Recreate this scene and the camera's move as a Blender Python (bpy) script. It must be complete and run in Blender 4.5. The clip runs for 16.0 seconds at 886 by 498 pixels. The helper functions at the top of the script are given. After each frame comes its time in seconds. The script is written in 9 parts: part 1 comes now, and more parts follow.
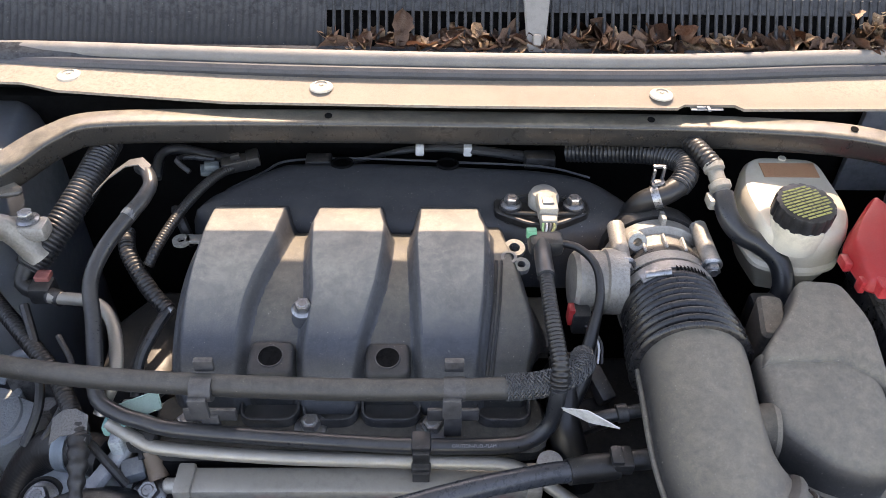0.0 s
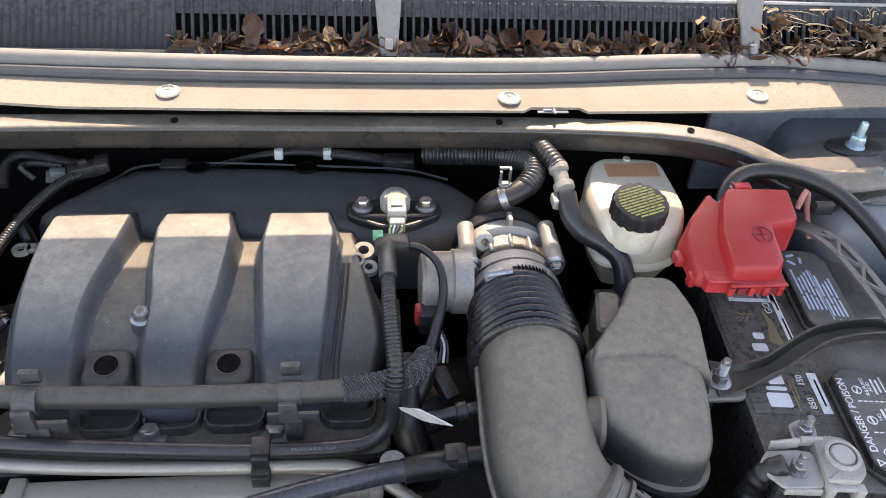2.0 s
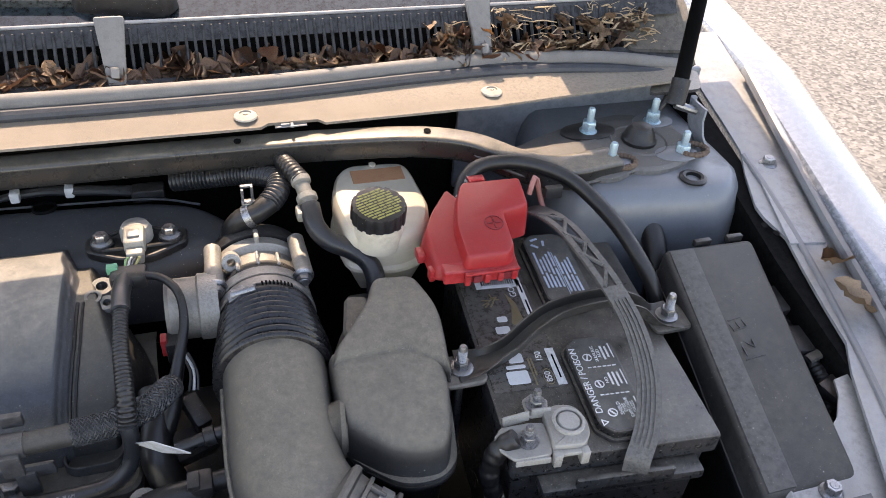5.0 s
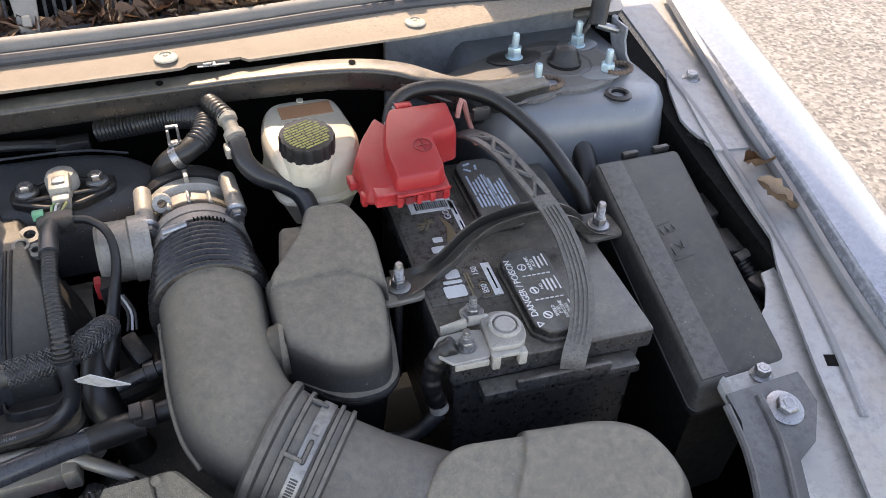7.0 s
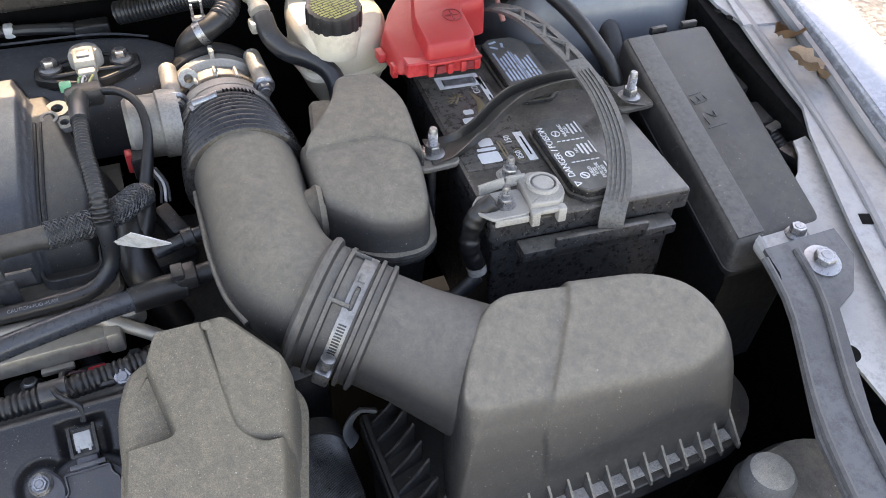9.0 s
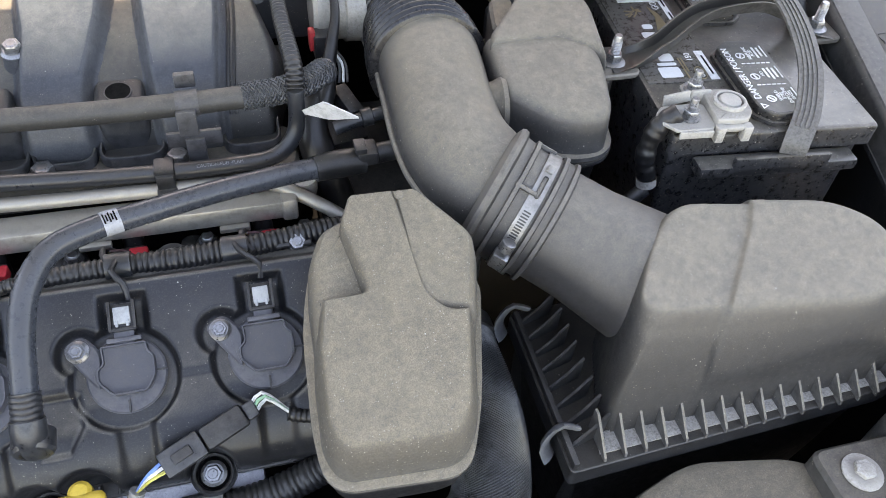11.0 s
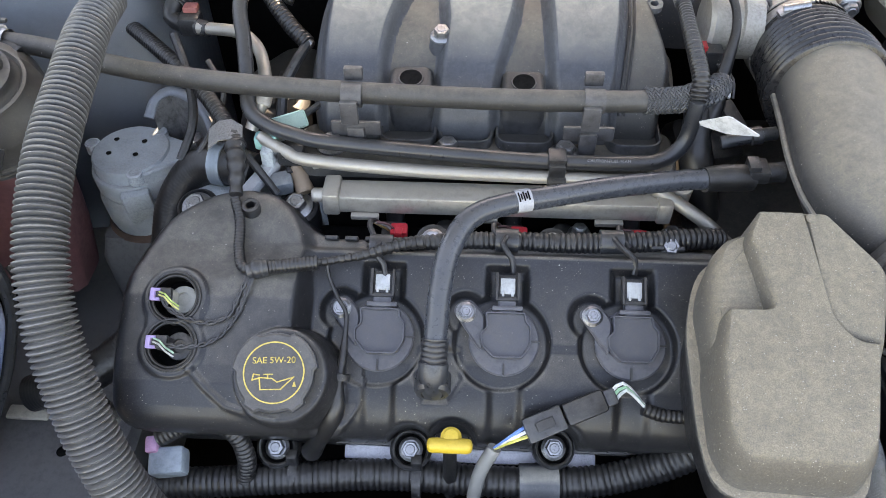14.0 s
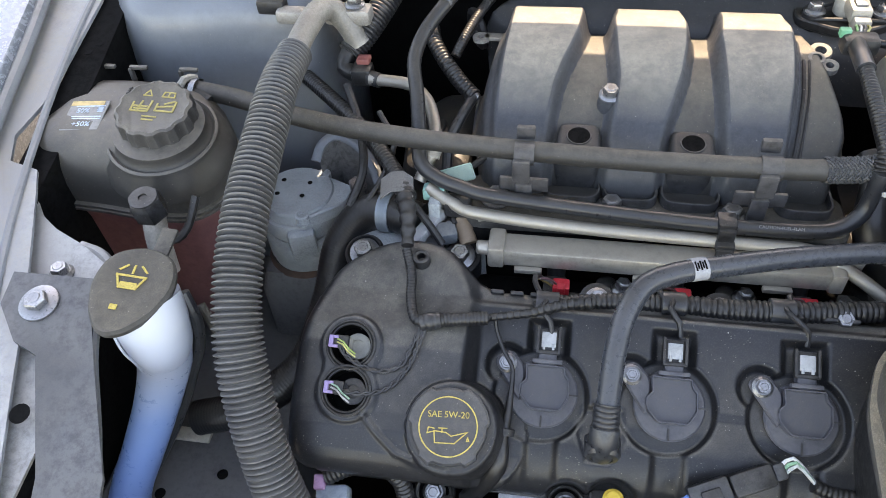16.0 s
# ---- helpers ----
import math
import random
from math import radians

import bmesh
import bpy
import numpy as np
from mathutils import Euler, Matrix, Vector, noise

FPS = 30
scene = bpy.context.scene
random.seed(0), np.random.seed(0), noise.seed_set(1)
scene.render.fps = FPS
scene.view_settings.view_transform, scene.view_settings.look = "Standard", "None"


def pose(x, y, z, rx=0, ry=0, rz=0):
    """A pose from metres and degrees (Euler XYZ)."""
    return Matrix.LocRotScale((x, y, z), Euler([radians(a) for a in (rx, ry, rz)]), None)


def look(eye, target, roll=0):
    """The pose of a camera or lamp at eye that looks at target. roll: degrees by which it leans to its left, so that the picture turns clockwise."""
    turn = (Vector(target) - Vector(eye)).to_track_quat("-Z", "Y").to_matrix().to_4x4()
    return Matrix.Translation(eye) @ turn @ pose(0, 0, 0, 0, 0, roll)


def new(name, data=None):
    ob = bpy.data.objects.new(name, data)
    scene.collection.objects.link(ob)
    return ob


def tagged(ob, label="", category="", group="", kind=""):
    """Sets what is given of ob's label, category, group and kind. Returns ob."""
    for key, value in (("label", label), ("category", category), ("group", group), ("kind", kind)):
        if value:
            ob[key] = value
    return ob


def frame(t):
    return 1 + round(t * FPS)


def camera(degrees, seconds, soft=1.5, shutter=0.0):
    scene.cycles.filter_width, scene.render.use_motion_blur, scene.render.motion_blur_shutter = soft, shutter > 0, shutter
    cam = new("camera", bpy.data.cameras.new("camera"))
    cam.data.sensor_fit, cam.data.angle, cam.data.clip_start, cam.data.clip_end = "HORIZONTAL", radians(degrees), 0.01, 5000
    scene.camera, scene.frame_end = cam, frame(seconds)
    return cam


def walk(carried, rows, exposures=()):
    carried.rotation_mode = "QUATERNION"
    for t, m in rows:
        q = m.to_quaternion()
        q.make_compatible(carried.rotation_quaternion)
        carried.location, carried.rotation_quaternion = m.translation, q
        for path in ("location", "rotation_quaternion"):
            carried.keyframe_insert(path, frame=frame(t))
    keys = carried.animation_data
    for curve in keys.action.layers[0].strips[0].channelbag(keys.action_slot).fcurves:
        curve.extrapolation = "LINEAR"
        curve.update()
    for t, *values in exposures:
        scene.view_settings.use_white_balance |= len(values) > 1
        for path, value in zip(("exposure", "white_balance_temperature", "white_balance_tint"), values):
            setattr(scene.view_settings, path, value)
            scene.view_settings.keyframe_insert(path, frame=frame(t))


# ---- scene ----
cam = camera(59.2, 16.0, soft=0.45)
LEVEL = pose(-0.14, 0, -0.2, 0, -1.25, 0)
PATH = [
    (0, (0.096, 0.126, 1.594), (0.117, 1.639, 0.285), -0.1),
    (0.5, (0.117, 0.126, 1.599), (0.189, 1.629, 0.283), 0.9),
    (1, (0.138, 0.121, 1.6), (0.249, 1.628, 0.29), 1.6),
    (1.5, (0.161, 0.119, 1.597), (0.305, 1.629, 0.293), 2.2),
    (2, (0.183, 0.117, 1.599), (0.367, 1.625, 0.299), 2.8),
    (2.5, (0.207, 0.112, 1.598), (0.422, 1.623, 0.305), 3.1),
    (3, (0.228, 0.107, 1.602), (0.506, 1.614, 0.318), 4.0),
    (3.5, (0.251, 0.099, 1.605), (0.575, 1.606, 0.331), 3.9),
    (4, (0.27, 0.096, 1.605), (0.656, 1.601, 0.346), 3.7),
    (4.5, (0.292, 0.091, 1.61), (0.733, 1.582, 0.352), 3.5),
    (4.7, (0.3, 0.088, 1.607), (0.768, 1.575, 0.355), 3.5),
    (6.8, (0.325, 0.041, 1.569), (0.909, 1.461, 0.288), 1.5),
    (7, (0.323, 0.035, 1.563), (0.906, 1.448, 0.273), 1.4),
    (7.5, (0.312, 0.021, 1.546), (0.895, 1.411, 0.232), 0.9),
    (8, (0.301, 0.008, 1.532), (0.882, 1.387, 0.204), 0.4),
    (8.2, (0.297, 0.006, 1.524), (0.87, 1.376, 0.185), 0.2),
    (10.3, (0.205, -0.004, 1.477), (0.733, 1.284, 0.041), 3.4),
    (10.5, (0.195, -0.003, 1.473), (0.695, 1.283, 0.026), 3.8),
    (11, (0.168, -0.006, 1.468), (0.567, 1.293, 0.001), 3.5),
    (11.5, (0.139, -0.015, 1.469), (0.405, 1.313, -0.002), 1.4),
    (12, (0.112, -0.023, 1.474), (0.271, 1.328, 0.008), -0.3),
    (12.5, (0.089, -0.026, 1.475), (0.18, 1.334, 0.011), -0.7),
    (13, (0.064, -0.027, 1.478), (0.09, 1.341, 0.019), -0.9),
    (13.5, (0.041, -0.023, 1.48), (-0.003, 1.345, 0.022), -1.6),
    (14, (0.018, -0.017, 1.483), (-0.089, 1.347, 0.024), -2.3),
    (14.5, (-0.001, -0.016, 1.491), (-0.18, 1.343, 0.033), -3.6),
    (15, (-0.017, -0.012, 1.496), (-0.25, 1.341, 0.042), -4.9),
    (15.5, (-0.041, -0.011, 1.507), (-0.325, 1.345, 0.065), -5.3),
    (16, (-0.056, -0.004, 1.526), (-0.376, 1.355, 0.094), -6.0),
]
walk(cam, [(t, LEVEL @ look(eye, target, roll)) for t, eye, target, roll in PATH], [(0.0, 2.55, 8800, 22), (2.0, 2.5, 8800, 22), (3.5, 2.43, 8850, 22), (4.6, 2.22, 8900, 22), (7.0, 2.3, 8950, 21), (8.0, 2.46, 9000, 21), (10.5, 2.97, 9500, 20), (14.0, 3.17, 9500, 19), (15.3, 3.12, 9500, 19), (16.0, 2.88, 9500, 18)])

# ---- light: clear sky, sun behind the car, open hood above the bay ----
world = bpy.data.worlds.new("sky")
scene.world = world
world.use_nodes = True
_n = world.node_tree.nodes
_sky = _n.new("ShaderNodeTexSky")
_sky.sky_type = "NISHITA"
_sky.sun_disc = False
_sky.sun_elevation = radians(50)
_sky.sun_rotation = radians(4)
_n["Background"].inputs["Strength"].default_value = 0.15
world.node_tree.links.new(_sky.outputs[0], _n["Background"].inputs["Color"])
sun = new("sun", bpy.data.lights.new("sun", "SUN"))
sun.data.energy, sun.data.angle, sun.data.color = 1.55, radians(0.5), (1.0, 0.94, 0.85)
sun.matrix_world = look((0.2, 3.0, 1 + 3.0 * math.tan(radians(50))), (0, 0, 1))

# ---- building tools ----
def mesh_of(bm, name, sharp=35):
    bmesh.ops.recalc_face_normals(bm, faces=bm.faces)
    me = bpy.data.meshes.new(name)
    bm.to_mesh(me)
    bm.free()
    me.shade_smooth()
    me.set_sharp_from_angle(angle=radians(sharp))
    return me


def thing(name, at, label, category, group="", kind=""):
    ob = new(name)
    ob.empty_display_size = 0.02
    ob.location = at
    return tagged(ob, label, category, group, kind)


def root_at(ob):
    while ob.parent:
        ob = ob.parent
    return ob.location


def part(name, bm, mat, parent, label="", sharp=35):
    """One mesh under a thing or a part; the bmesh is in world places."""
    bmesh.ops.translate(bm, verts=bm.verts, vec=-root_at(parent))
    me = mesh_of(bm, name, sharp)
    me.materials.append(mat)
    ob = new(name, me)
    ob.parent = parent
    return tagged(ob, label)


def solo(name, bm, mat, label, category, group="", kind="", sharp=35):
    """A thing that is one mesh; its origin is at the middle of its base."""
    lo = [min(v.co[i] for v in bm.verts) for i in range(3)]
    hi = [max(v.co[i] for v in bm.verts) for i in range(3)]
    base = Vector(((lo[0] + hi[0]) / 2, (lo[1] + hi[1]) / 2, lo[2]))
    bmesh.ops.translate(bm, verts=bm.verts, vec=-base)
    me = mesh_of(bm, name, sharp)
    me.materials.append(mat)
    ob = new(name, me)
    ob.location = base
    return tagged(ob, label, category, group, kind)


def place(name, me, parent, m):
    """A part that shares its mesh with alike ones, at the world pose m."""
    ob = new(name, me)
    ob.parent = parent
    ob.matrix_local = Matrix.Translation(-root_at(parent)) @ m
    return ob


def shared(name, bm, mat, sharp=35):
    me = mesh_of(bm, name, sharp)
    me.materials.append(mat)
    return me


def join(*bms):
    out = bmesh.new()
    for b in bms:
        me = bpy.data.meshes.new("t")
        b.to_mesh(me)
        b.free()
        out.from_mesh(me)
        bpy.data.meshes.remove(me)
    return out


def moved(bm, m):
    bmesh.ops.transform(bm, matrix=m, verts=bm.verts)
    return bm


def smooth_line(pts, step=0.006):
    """Even steps along a curve through the points (centripetal Catmull-Rom)."""
    p = [Vector(q) for q in pts]
    if len(p) == 2:
        n = max(2, int((p[1] - p[0]).length / step) + 1)
        return [p[0].lerp(p[1], i / (n - 1)) for i in range(n)]
    p = [p[0] * 2 - p[1]] + p + [p[-1] * 2 - p[-2]]
    raw = []
    for i in range(1, len(p) - 2):
        a, b, c, d = p[i - 1], p[i], p[i + 1], p[i + 2]
        for k in range(24):
            u = k / 24
            raw.append(0.5 * (2 * b + (c - a) * u + (2 * a - 5 * b + 4 * c - d) * u * u + (3 * b - a - 3 * c + d) * u ** 3))
    raw.append(p[-2])
    cum = [0.0]
    for a, b in zip(raw, raw[1:]):
        cum.append(cum[-1] + (b - a).length)
    n = max(3, int(cum[-1] / step) + 1)
    out, j = [], 0
    for i in range(n):
        s = cum[-1] * i / (n - 1)
        while j < len(cum) - 2 and cum[j + 1] < s:
            j += 1
        seg = cum[j + 1] - cum[j]
        out.append(raw[j].lerp(raw[j + 1], (s - cum[j]) / seg if seg > 1e-9 else 0))
    return out


def loft(rings, caps=True, closed=True):
    bm = bmesh.new()
    vs = [[bm.verts.new(p) for p in r] for r in rings]
    n = len(vs[0])
    for a, b in zip(vs, vs[1:]):
        for i in range(n if closed else n - 1):
            bm.faces.new((a[i], a[(i + 1) % n], b[(i + 1) % n], b[i]))
    if caps and closed:
        bm.faces.new(vs[0][::-1])
        bm.faces.new(vs[-1])
    return bm


def tube(pts, r, seg=14, step=0.006, rf=None, flat=1.0, caps=True, up=(0, 0, 1)):
    """A round (or flattened) tube; r may be one radius or one for each point; rf(s, length) scales it along its way."""
    line = smooth_line(pts, step)
    n = len(line)
    radii = [r] * n
    if not isinstance(r, (int, float)):
        radii = [float(v) for v in np.interp(np.linspace(0, len(r) - 1, n), range(len(r)), r)]
    side, s, rings = None, 0.0, []
    total = sum((b - a).length for a, b in zip(line, line[1:]))
    for i, p in enumerate(line):
        t = (line[min(i + 1, n - 1)] - line[max(i - 1, 0)]).normalized()
        if side is None:
            side = t.cross(Vector(up))
            if side.length < 0.05:
                side = t.cross(Vector((0, 1, 0)))
        side = (side - t * side.dot(t)).normalized()
        nor = side.cross(t)
        if i:
            s += (p - line[i - 1]).length
        k = radii[i] * (rf(s, total) if rf else 1)
        rings.append([p + side * (k * math.cos(2 * math.pi * j / seg)) + nor * (k * flat * math.sin(2 * math.pi * j / seg)) for j in range(seg)])
    return loft(rings, caps)


def ribbed(pitch, depth):
    """Radius of a corrugated hose along its way."""
    return lambda s, total: 1 - depth * (0.5 - 0.5 * math.cos(2 * math.pi * s / pitch)) ** 2


def lathe(profile, seg=24, m=Matrix()):
    """Turned shape round z from (radius, height) pairs."""
    bm = bmesh.new()
    rings = []
    for r, z in profile:
        if r < 1e-6:
            rings.append([bm.verts.new((0, 0, z))])
        else:
            rings.append([bm.verts.new((r * math.cos(2 * math.pi * j / seg), r * math.sin(2 * math.pi * j / seg), z)) for j in range(seg)])
    for a, b in zip(rings, rings[1:]):
        for j in range(seg):
            k = (j + 1) % seg
            q = [a[j % len(a)], a[k % len(a)], b[k % len(b)], b[j % len(b)]]
            q = list(dict.fromkeys(q))
            if len(q) > 2:
                bm.faces.new(q)
    return moved(bm, m)


def box(c, s, bevel=0.002, seg=2, m=None):
    bm = bmesh.new()
    bmesh.ops.create_cube(bm, size=1)
    bmesh.ops.scale(bm, vec=s, verts=bm.verts)
    if bevel:
        bmesh.ops.bevel(bm, geom=bm.edges[:], offset=bevel, segments=seg, profile=0.5, affect="EDGES")
    bmesh.ops.translate(bm, vec=c, verts=bm.verts)
    return moved(bm, m) if m else bm


def rounded(pts, r, n=4):
    """A closed outline with rounded corners; r: one radius or one a corner."""
    out, k = [], len(pts)
    for i in range(k):
        a, b, c = Vector(pts[i - 1]).to_2d(), Vector(pts[i]).to_2d(), Vector(pts[(i + 1) % k]).to_2d()
        rr = r[i] if isinstance(r, (list, tuple)) else r
        d1, d2 = (a - b), (c - b)
        q = min(rr, d1.length * 0.48, d2.length * 0.48)
        p1, p2 = b + d1.normalized() * q, b + d2.normalized() * q
        for j in range(n + 1):
            u = j / n
            out.append(p1 * (1 - u) ** 2 + b * 2 * u * (1 - u) + p2 * u * u)
    return out


def rect(x0, y0, x1, y1):
    return [(x0, y0), (x1, y0), (x1, y1), (x0, y1)]


def inset_of(outline, d):
    k, out = len(outline), []
    area = sum(outline[i - 1].x * outline[i].y - outline[i].x * outline[i - 1].y for i in range(k))
    sgn = 1 if area > 0 else -1
    for i in range(k):
        a, b, c = outline[i - 1], outline[i], outline[(i + 1) % k]
        e1, e2 = (b - a), (c - b)
        e1 = e1.normalized() if e1.length > 1e-7 else e2.normalized()
        e2 = e2.normalized() if e2.length > 1e-7 else e1
        n = Vector((-(e1.y + e2.y), e1.x + e2.x))
        out.append(b + (n.normalized() if n.length > 1e-6 else n) * d * sgn)
    return out


def shrunk(pts, rr, d, n=6):
    """The rounded outline of a polygon moved inwards by d, with its corner radii kept in step."""
    k = len(pts)
    q = [Vector(p).to_2d() for p in pts]
    area = sum(q[i - 1].x * q[i].y - q[i].x * q[i - 1].y for i in range(k))
    sgn = 1 if area > 0 else -1
    out, rads = [], []
    for i in range(k):
        e1, e2 = (q[i] - q[i - 1]).normalized(), (q[(i + 1) % k] - q[i]).normalized()
        n1, n2 = Vector((-e1.y, e1.x)) * sgn, Vector((-e2.y, e2.x)) * sgn
        out.append(q[i] + (n1 + n2) * (d / max(0.35, 1 + n1.dot(n2))))
        r = rr[i] if isinstance(rr, (list, tuple)) else rr
        turn = e1.cross(e2) * sgn
        rads.append(max(0.0006, r - d if turn > 0 else r + d))
    return rounded(out, rads, n)


def stack(outline, levels, m=None, shear=(0, 0)):
    """A moulded body: the outline at each (height, inset) of levels, from below up."""
    rings = []
    for z, d in levels:
        rings.append([Vector((p.x + shear[0] * z, p.y + shear[1] * z, z)) for p in (inset_of(outline, d) if d else outline)])
    bm = loft(rings)
    return moved(bm, m) if m else bm


def slab(outline, z0, z1, bevel=0.0015, m=None):
    return stack(outline, [(z0, bevel), (z0 + bevel, 0), (z1 - bevel, 0), (z1, bevel)], m)


def tilted(plane, outline, thick):
    """A plate over an outline in x and y whose top is z = plane(x, y)."""
    bm = bmesh.new()
    top = [bm.verts.new((p[0], p[1], plane(p[0], p[1]))) for p in outline]
    low = [bm.verts.new((p[0], p[1], plane(p[0], p[1]) - thick)) for p in outline]
    bm.faces.new(top)
    bm.faces.new(low[::-1])
    k = len(top)
    for i in range(k):
        bm.faces.new((top[i], low[i], low[(i + 1) % k], top[(i + 1) % k]))
    return bm


def along(a, b, up=(0, 0, 1)):
    """The pose at a whose z axis points to b."""
    return Matrix.Translation(a) @ (Vector(b) - Vector(a)).to_track_quat("Z", "Y").to_matrix().to_4x4()


def hexnut(r, h, z=0.0):
    bm = lathe([(0, z), (r * 0.96, z), (r, z + h * 0.1), (r, z + h * 0.85), (r * 0.9, z + h), (0, z + h)], 6)
    return bm


def bolt_shape(r=0.0075, washer=0.011, h=0.007):
    """Flanged hex bolt head standing on z = 0."""
    return join(lathe([(0, 0), (washer, 0), (washer, 0.0016), (r * 1.12, 0.0035), (0, 0.0035)], 24), hexnut(r, h, 0.003),
                lathe([(0, 0.003 + h), (r * 0.6, 0.003 + h), (r * 0.5, 0.0036 + h), (0, 0.0034 + h)], 16))


# ---- materials ----
def surf(name, base, other=None, rough=0.55, metal=0.0, dust=0.0, dust_col=(0.36, 0.31, 0.24), speck=0.0, scale=14.0, grain=900.0, bump=0.15, spec=0.5, blotch=0.5, coat=0.0, shed=0.35):
    """A surface with broad stains, fine grain, dust that lies on what faces up, and pale specks."""
    m = bpy.data.materials.new(name)
    m.use_nodes = True
    t = m.node_tree
    bs = t.nodes["Principled BSDF"]
    geo = t.nodes.new("ShaderNodeNewGeometry")

    def noise_at(sc, detail, rg=0.6):
        nd = t.nodes.new("ShaderNodeTexNoise")
        nd.inputs["Scale"].default_value, nd.inputs["Detail"].default_value, nd.inputs["Roughness"].default_value = sc, detail, rg
        t.links.new(geo.outputs["Position"], nd.inputs["Vector"])
        return nd.outputs["Fac"]

    def ramp(src, a, b, lo=0.0, hi=1.0):
        nd = t.nodes.new("ShaderNodeMapRange")
        for k, v in zip(("From Min", "From Max", "To Min", "To Max"), (a, b, lo, hi)):
            nd.inputs[k].default_value = v
        t.links.new(src, nd.inputs["Value"])
        return nd.outputs["Result"]

    def calc(op, a, b):
        nd = t.nodes.new("ShaderNodeMath")
        nd.operation = op
        for k, v in enumerate((a, b)):
            if isinstance(v, (int, float)):
                nd.inputs[k].default_value = v
            else:
                t.links.new(v, nd.inputs[k])
        return nd.outputs[0]

    def mix(f, a, b):
        nd = t.nodes.new("ShaderNodeMix")
        nd.data_type = "RGBA"
        for k, v in ((0, f), (6, a), (7, b)):
            if isinstance(v, (int, float)):
                nd.inputs[k].default_value = v
            elif isinstance(v, tuple):
                nd.inputs[k].default_value = (*v[:3], 1)
            else:
                t.links.new(v, nd.inputs[k])
        return nd.outputs[2]

    other = other or tuple(c * 0.6 for c in base)
    broad, fine = noise_at(scale, 5), noise_at(grain, 2)
    mid, dots_fine = noise_at(scale * 9, 6, 0.75), noise_at(grain * 2.2, 1)
    col = mix(ramp(broad, 0.35, 0.68), base, other)
    col = mix(ramp(mid, 0.42, 0.62, 0.0, 0.6), col, other)
    col = mix(ramp(fine, 0.35, 0.75, 0, 0.14), col, tuple(min(1, c * 1.8) for c in base))
    # edge highlight put into the colour: convex edges go paler, patchy like wear
    worn = ramp(geo.outputs["Pointiness"], 0.53, 0.6, 0.0, 0.6)
    col = mix(calc("MULTIPLY", worn, ramp(mid, 0.38, 0.56)), col, tuple(min(1, c * 1.6 + min(0.06, c * 3.0)) for c in base))
    rg = ramp(mid, 0.3, 0.7, rough - 0.1, rough + 0.12)
    if dust:
        sep = t.nodes.new("ShaderNodeSeparateXYZ")
        t.links.new(geo.outputs["Normal"], sep.inputs[0])
        lie = ramp(sep.outputs["Z"], shed, 0.95)
        patch = ramp(noise_at(scale * 2.2, 6, 0.7), 0.5 - blotch * 0.3, 0.5 + blotch * 0.24, 1 - blotch, 1.0)
        f = calc("MULTIPLY", calc("MULTIPLY", lie, patch), dust)
        f = calc("MULTIPLY", f, ramp(mid, 0.36, 0.6, 0.66, 1.06))
        f = calc("MULTIPLY", f, ramp(dots_fine, 0.38, 0.6, 0.6, 1.1))
        f = calc("ADD", f, calc("MULTIPLY", ramp(fine, 0.5, 0.8), dust * 0.16))
        col = mix(f, col, dust_col)
        rg = calc("ADD", rg, calc("MULTIPLY", f, 0.3))
    if speck:
        for cell, share, shade in ((640, 0.2, (0.42, 0.385, 0.315)), (380, 0.022, (0.52, 0.49, 0.43))):
            vor = t.nodes.new("ShaderNodeTexVoronoi")
            vor.inputs["Scale"].default_value = cell
            t.links.new(geo.outputs["Position"], vor.inputs["Vector"])
            rnd = t.nodes.new("ShaderNodeSeparateColor")
            t.links.new(vor.outputs["Color"], rnd.inputs[0])
            pick = ramp(calc("ADD", rnd.outputs[0], ramp(noise_at(38, 4), 0.4, 0.65, -0.1, 0.06)), 1 - share * min(speck, 1.6), 1.02 - share * min(speck, 1.6))
            size = calc("MULTIPLY", rnd.outputs[1], 0.22)
            dot = ramp(calc("SUBTRACT", vor.outputs["Distance"], size), 0.1, 0.02)
            col = mix(calc("MULTIPLY", calc("MULTIPLY", dot, pick), min(0.75, speck)), col, shade)
    t.links.new(col, bs.inputs["Base Color"])
    t.links.new(rg, bs.inputs["Roughness"])
    bs.inputs["Metallic"].default_value = metal
    bs.inputs["Specular IOR Level"].default_value = spec
    bs.inputs["Coat Weight"].default_value = coat
    if bump:
        bp = t.nodes.new("ShaderNodeBump")
        bp.inputs["Strength"].default_value, bp.inputs["Distance"].default_value = bump, 0.001
        t.links.new(calc("ADD", fine, calc("MULTIPLY", broad, 0.4)), bp.inputs["Height"])
        t.links.new(bp.outputs["Normal"], bs.inputs["Normal"])
    return m


M_black = surf("black_plastic", (0.0115, 0.012, 0.013), (0.007, 0.007, 0.0078), 0.38, dust=0.16, speck=0.5, blotch=0.85, spec=0.4)
M_cover = surf("valve_cover_plastic", (0.019, 0.020, 0.0235), (0.011, 0.0115, 0.0135), 0.36, dust=0.78, speck=0.6, dust_col=(0.235, 0.215, 0.18), blotch=0.7, scale=12, bump=0.12, spec=0.42, shed=0.8)
M_dusty = surf("dusty_black_plastic", (0.04, 0.039, 0.037), (0.024, 0.024, 0.023), 0.6, dust=0.6, speck=0.6, dust_col=(0.26, 0.22, 0.165), blotch=0.7, bump=0.3, spec=0.4)
M_tan = surf("dust_caked_plastic", (0.062, 0.058, 0.05), (0.05, 0.047, 0.042), 0.65, dust=0.9, speck=1.3, dust_col=(0.285, 0.24, 0.172), blotch=0.15, shed=0.05, bump=0.55, grain=620, spec=0.4, scale=22)
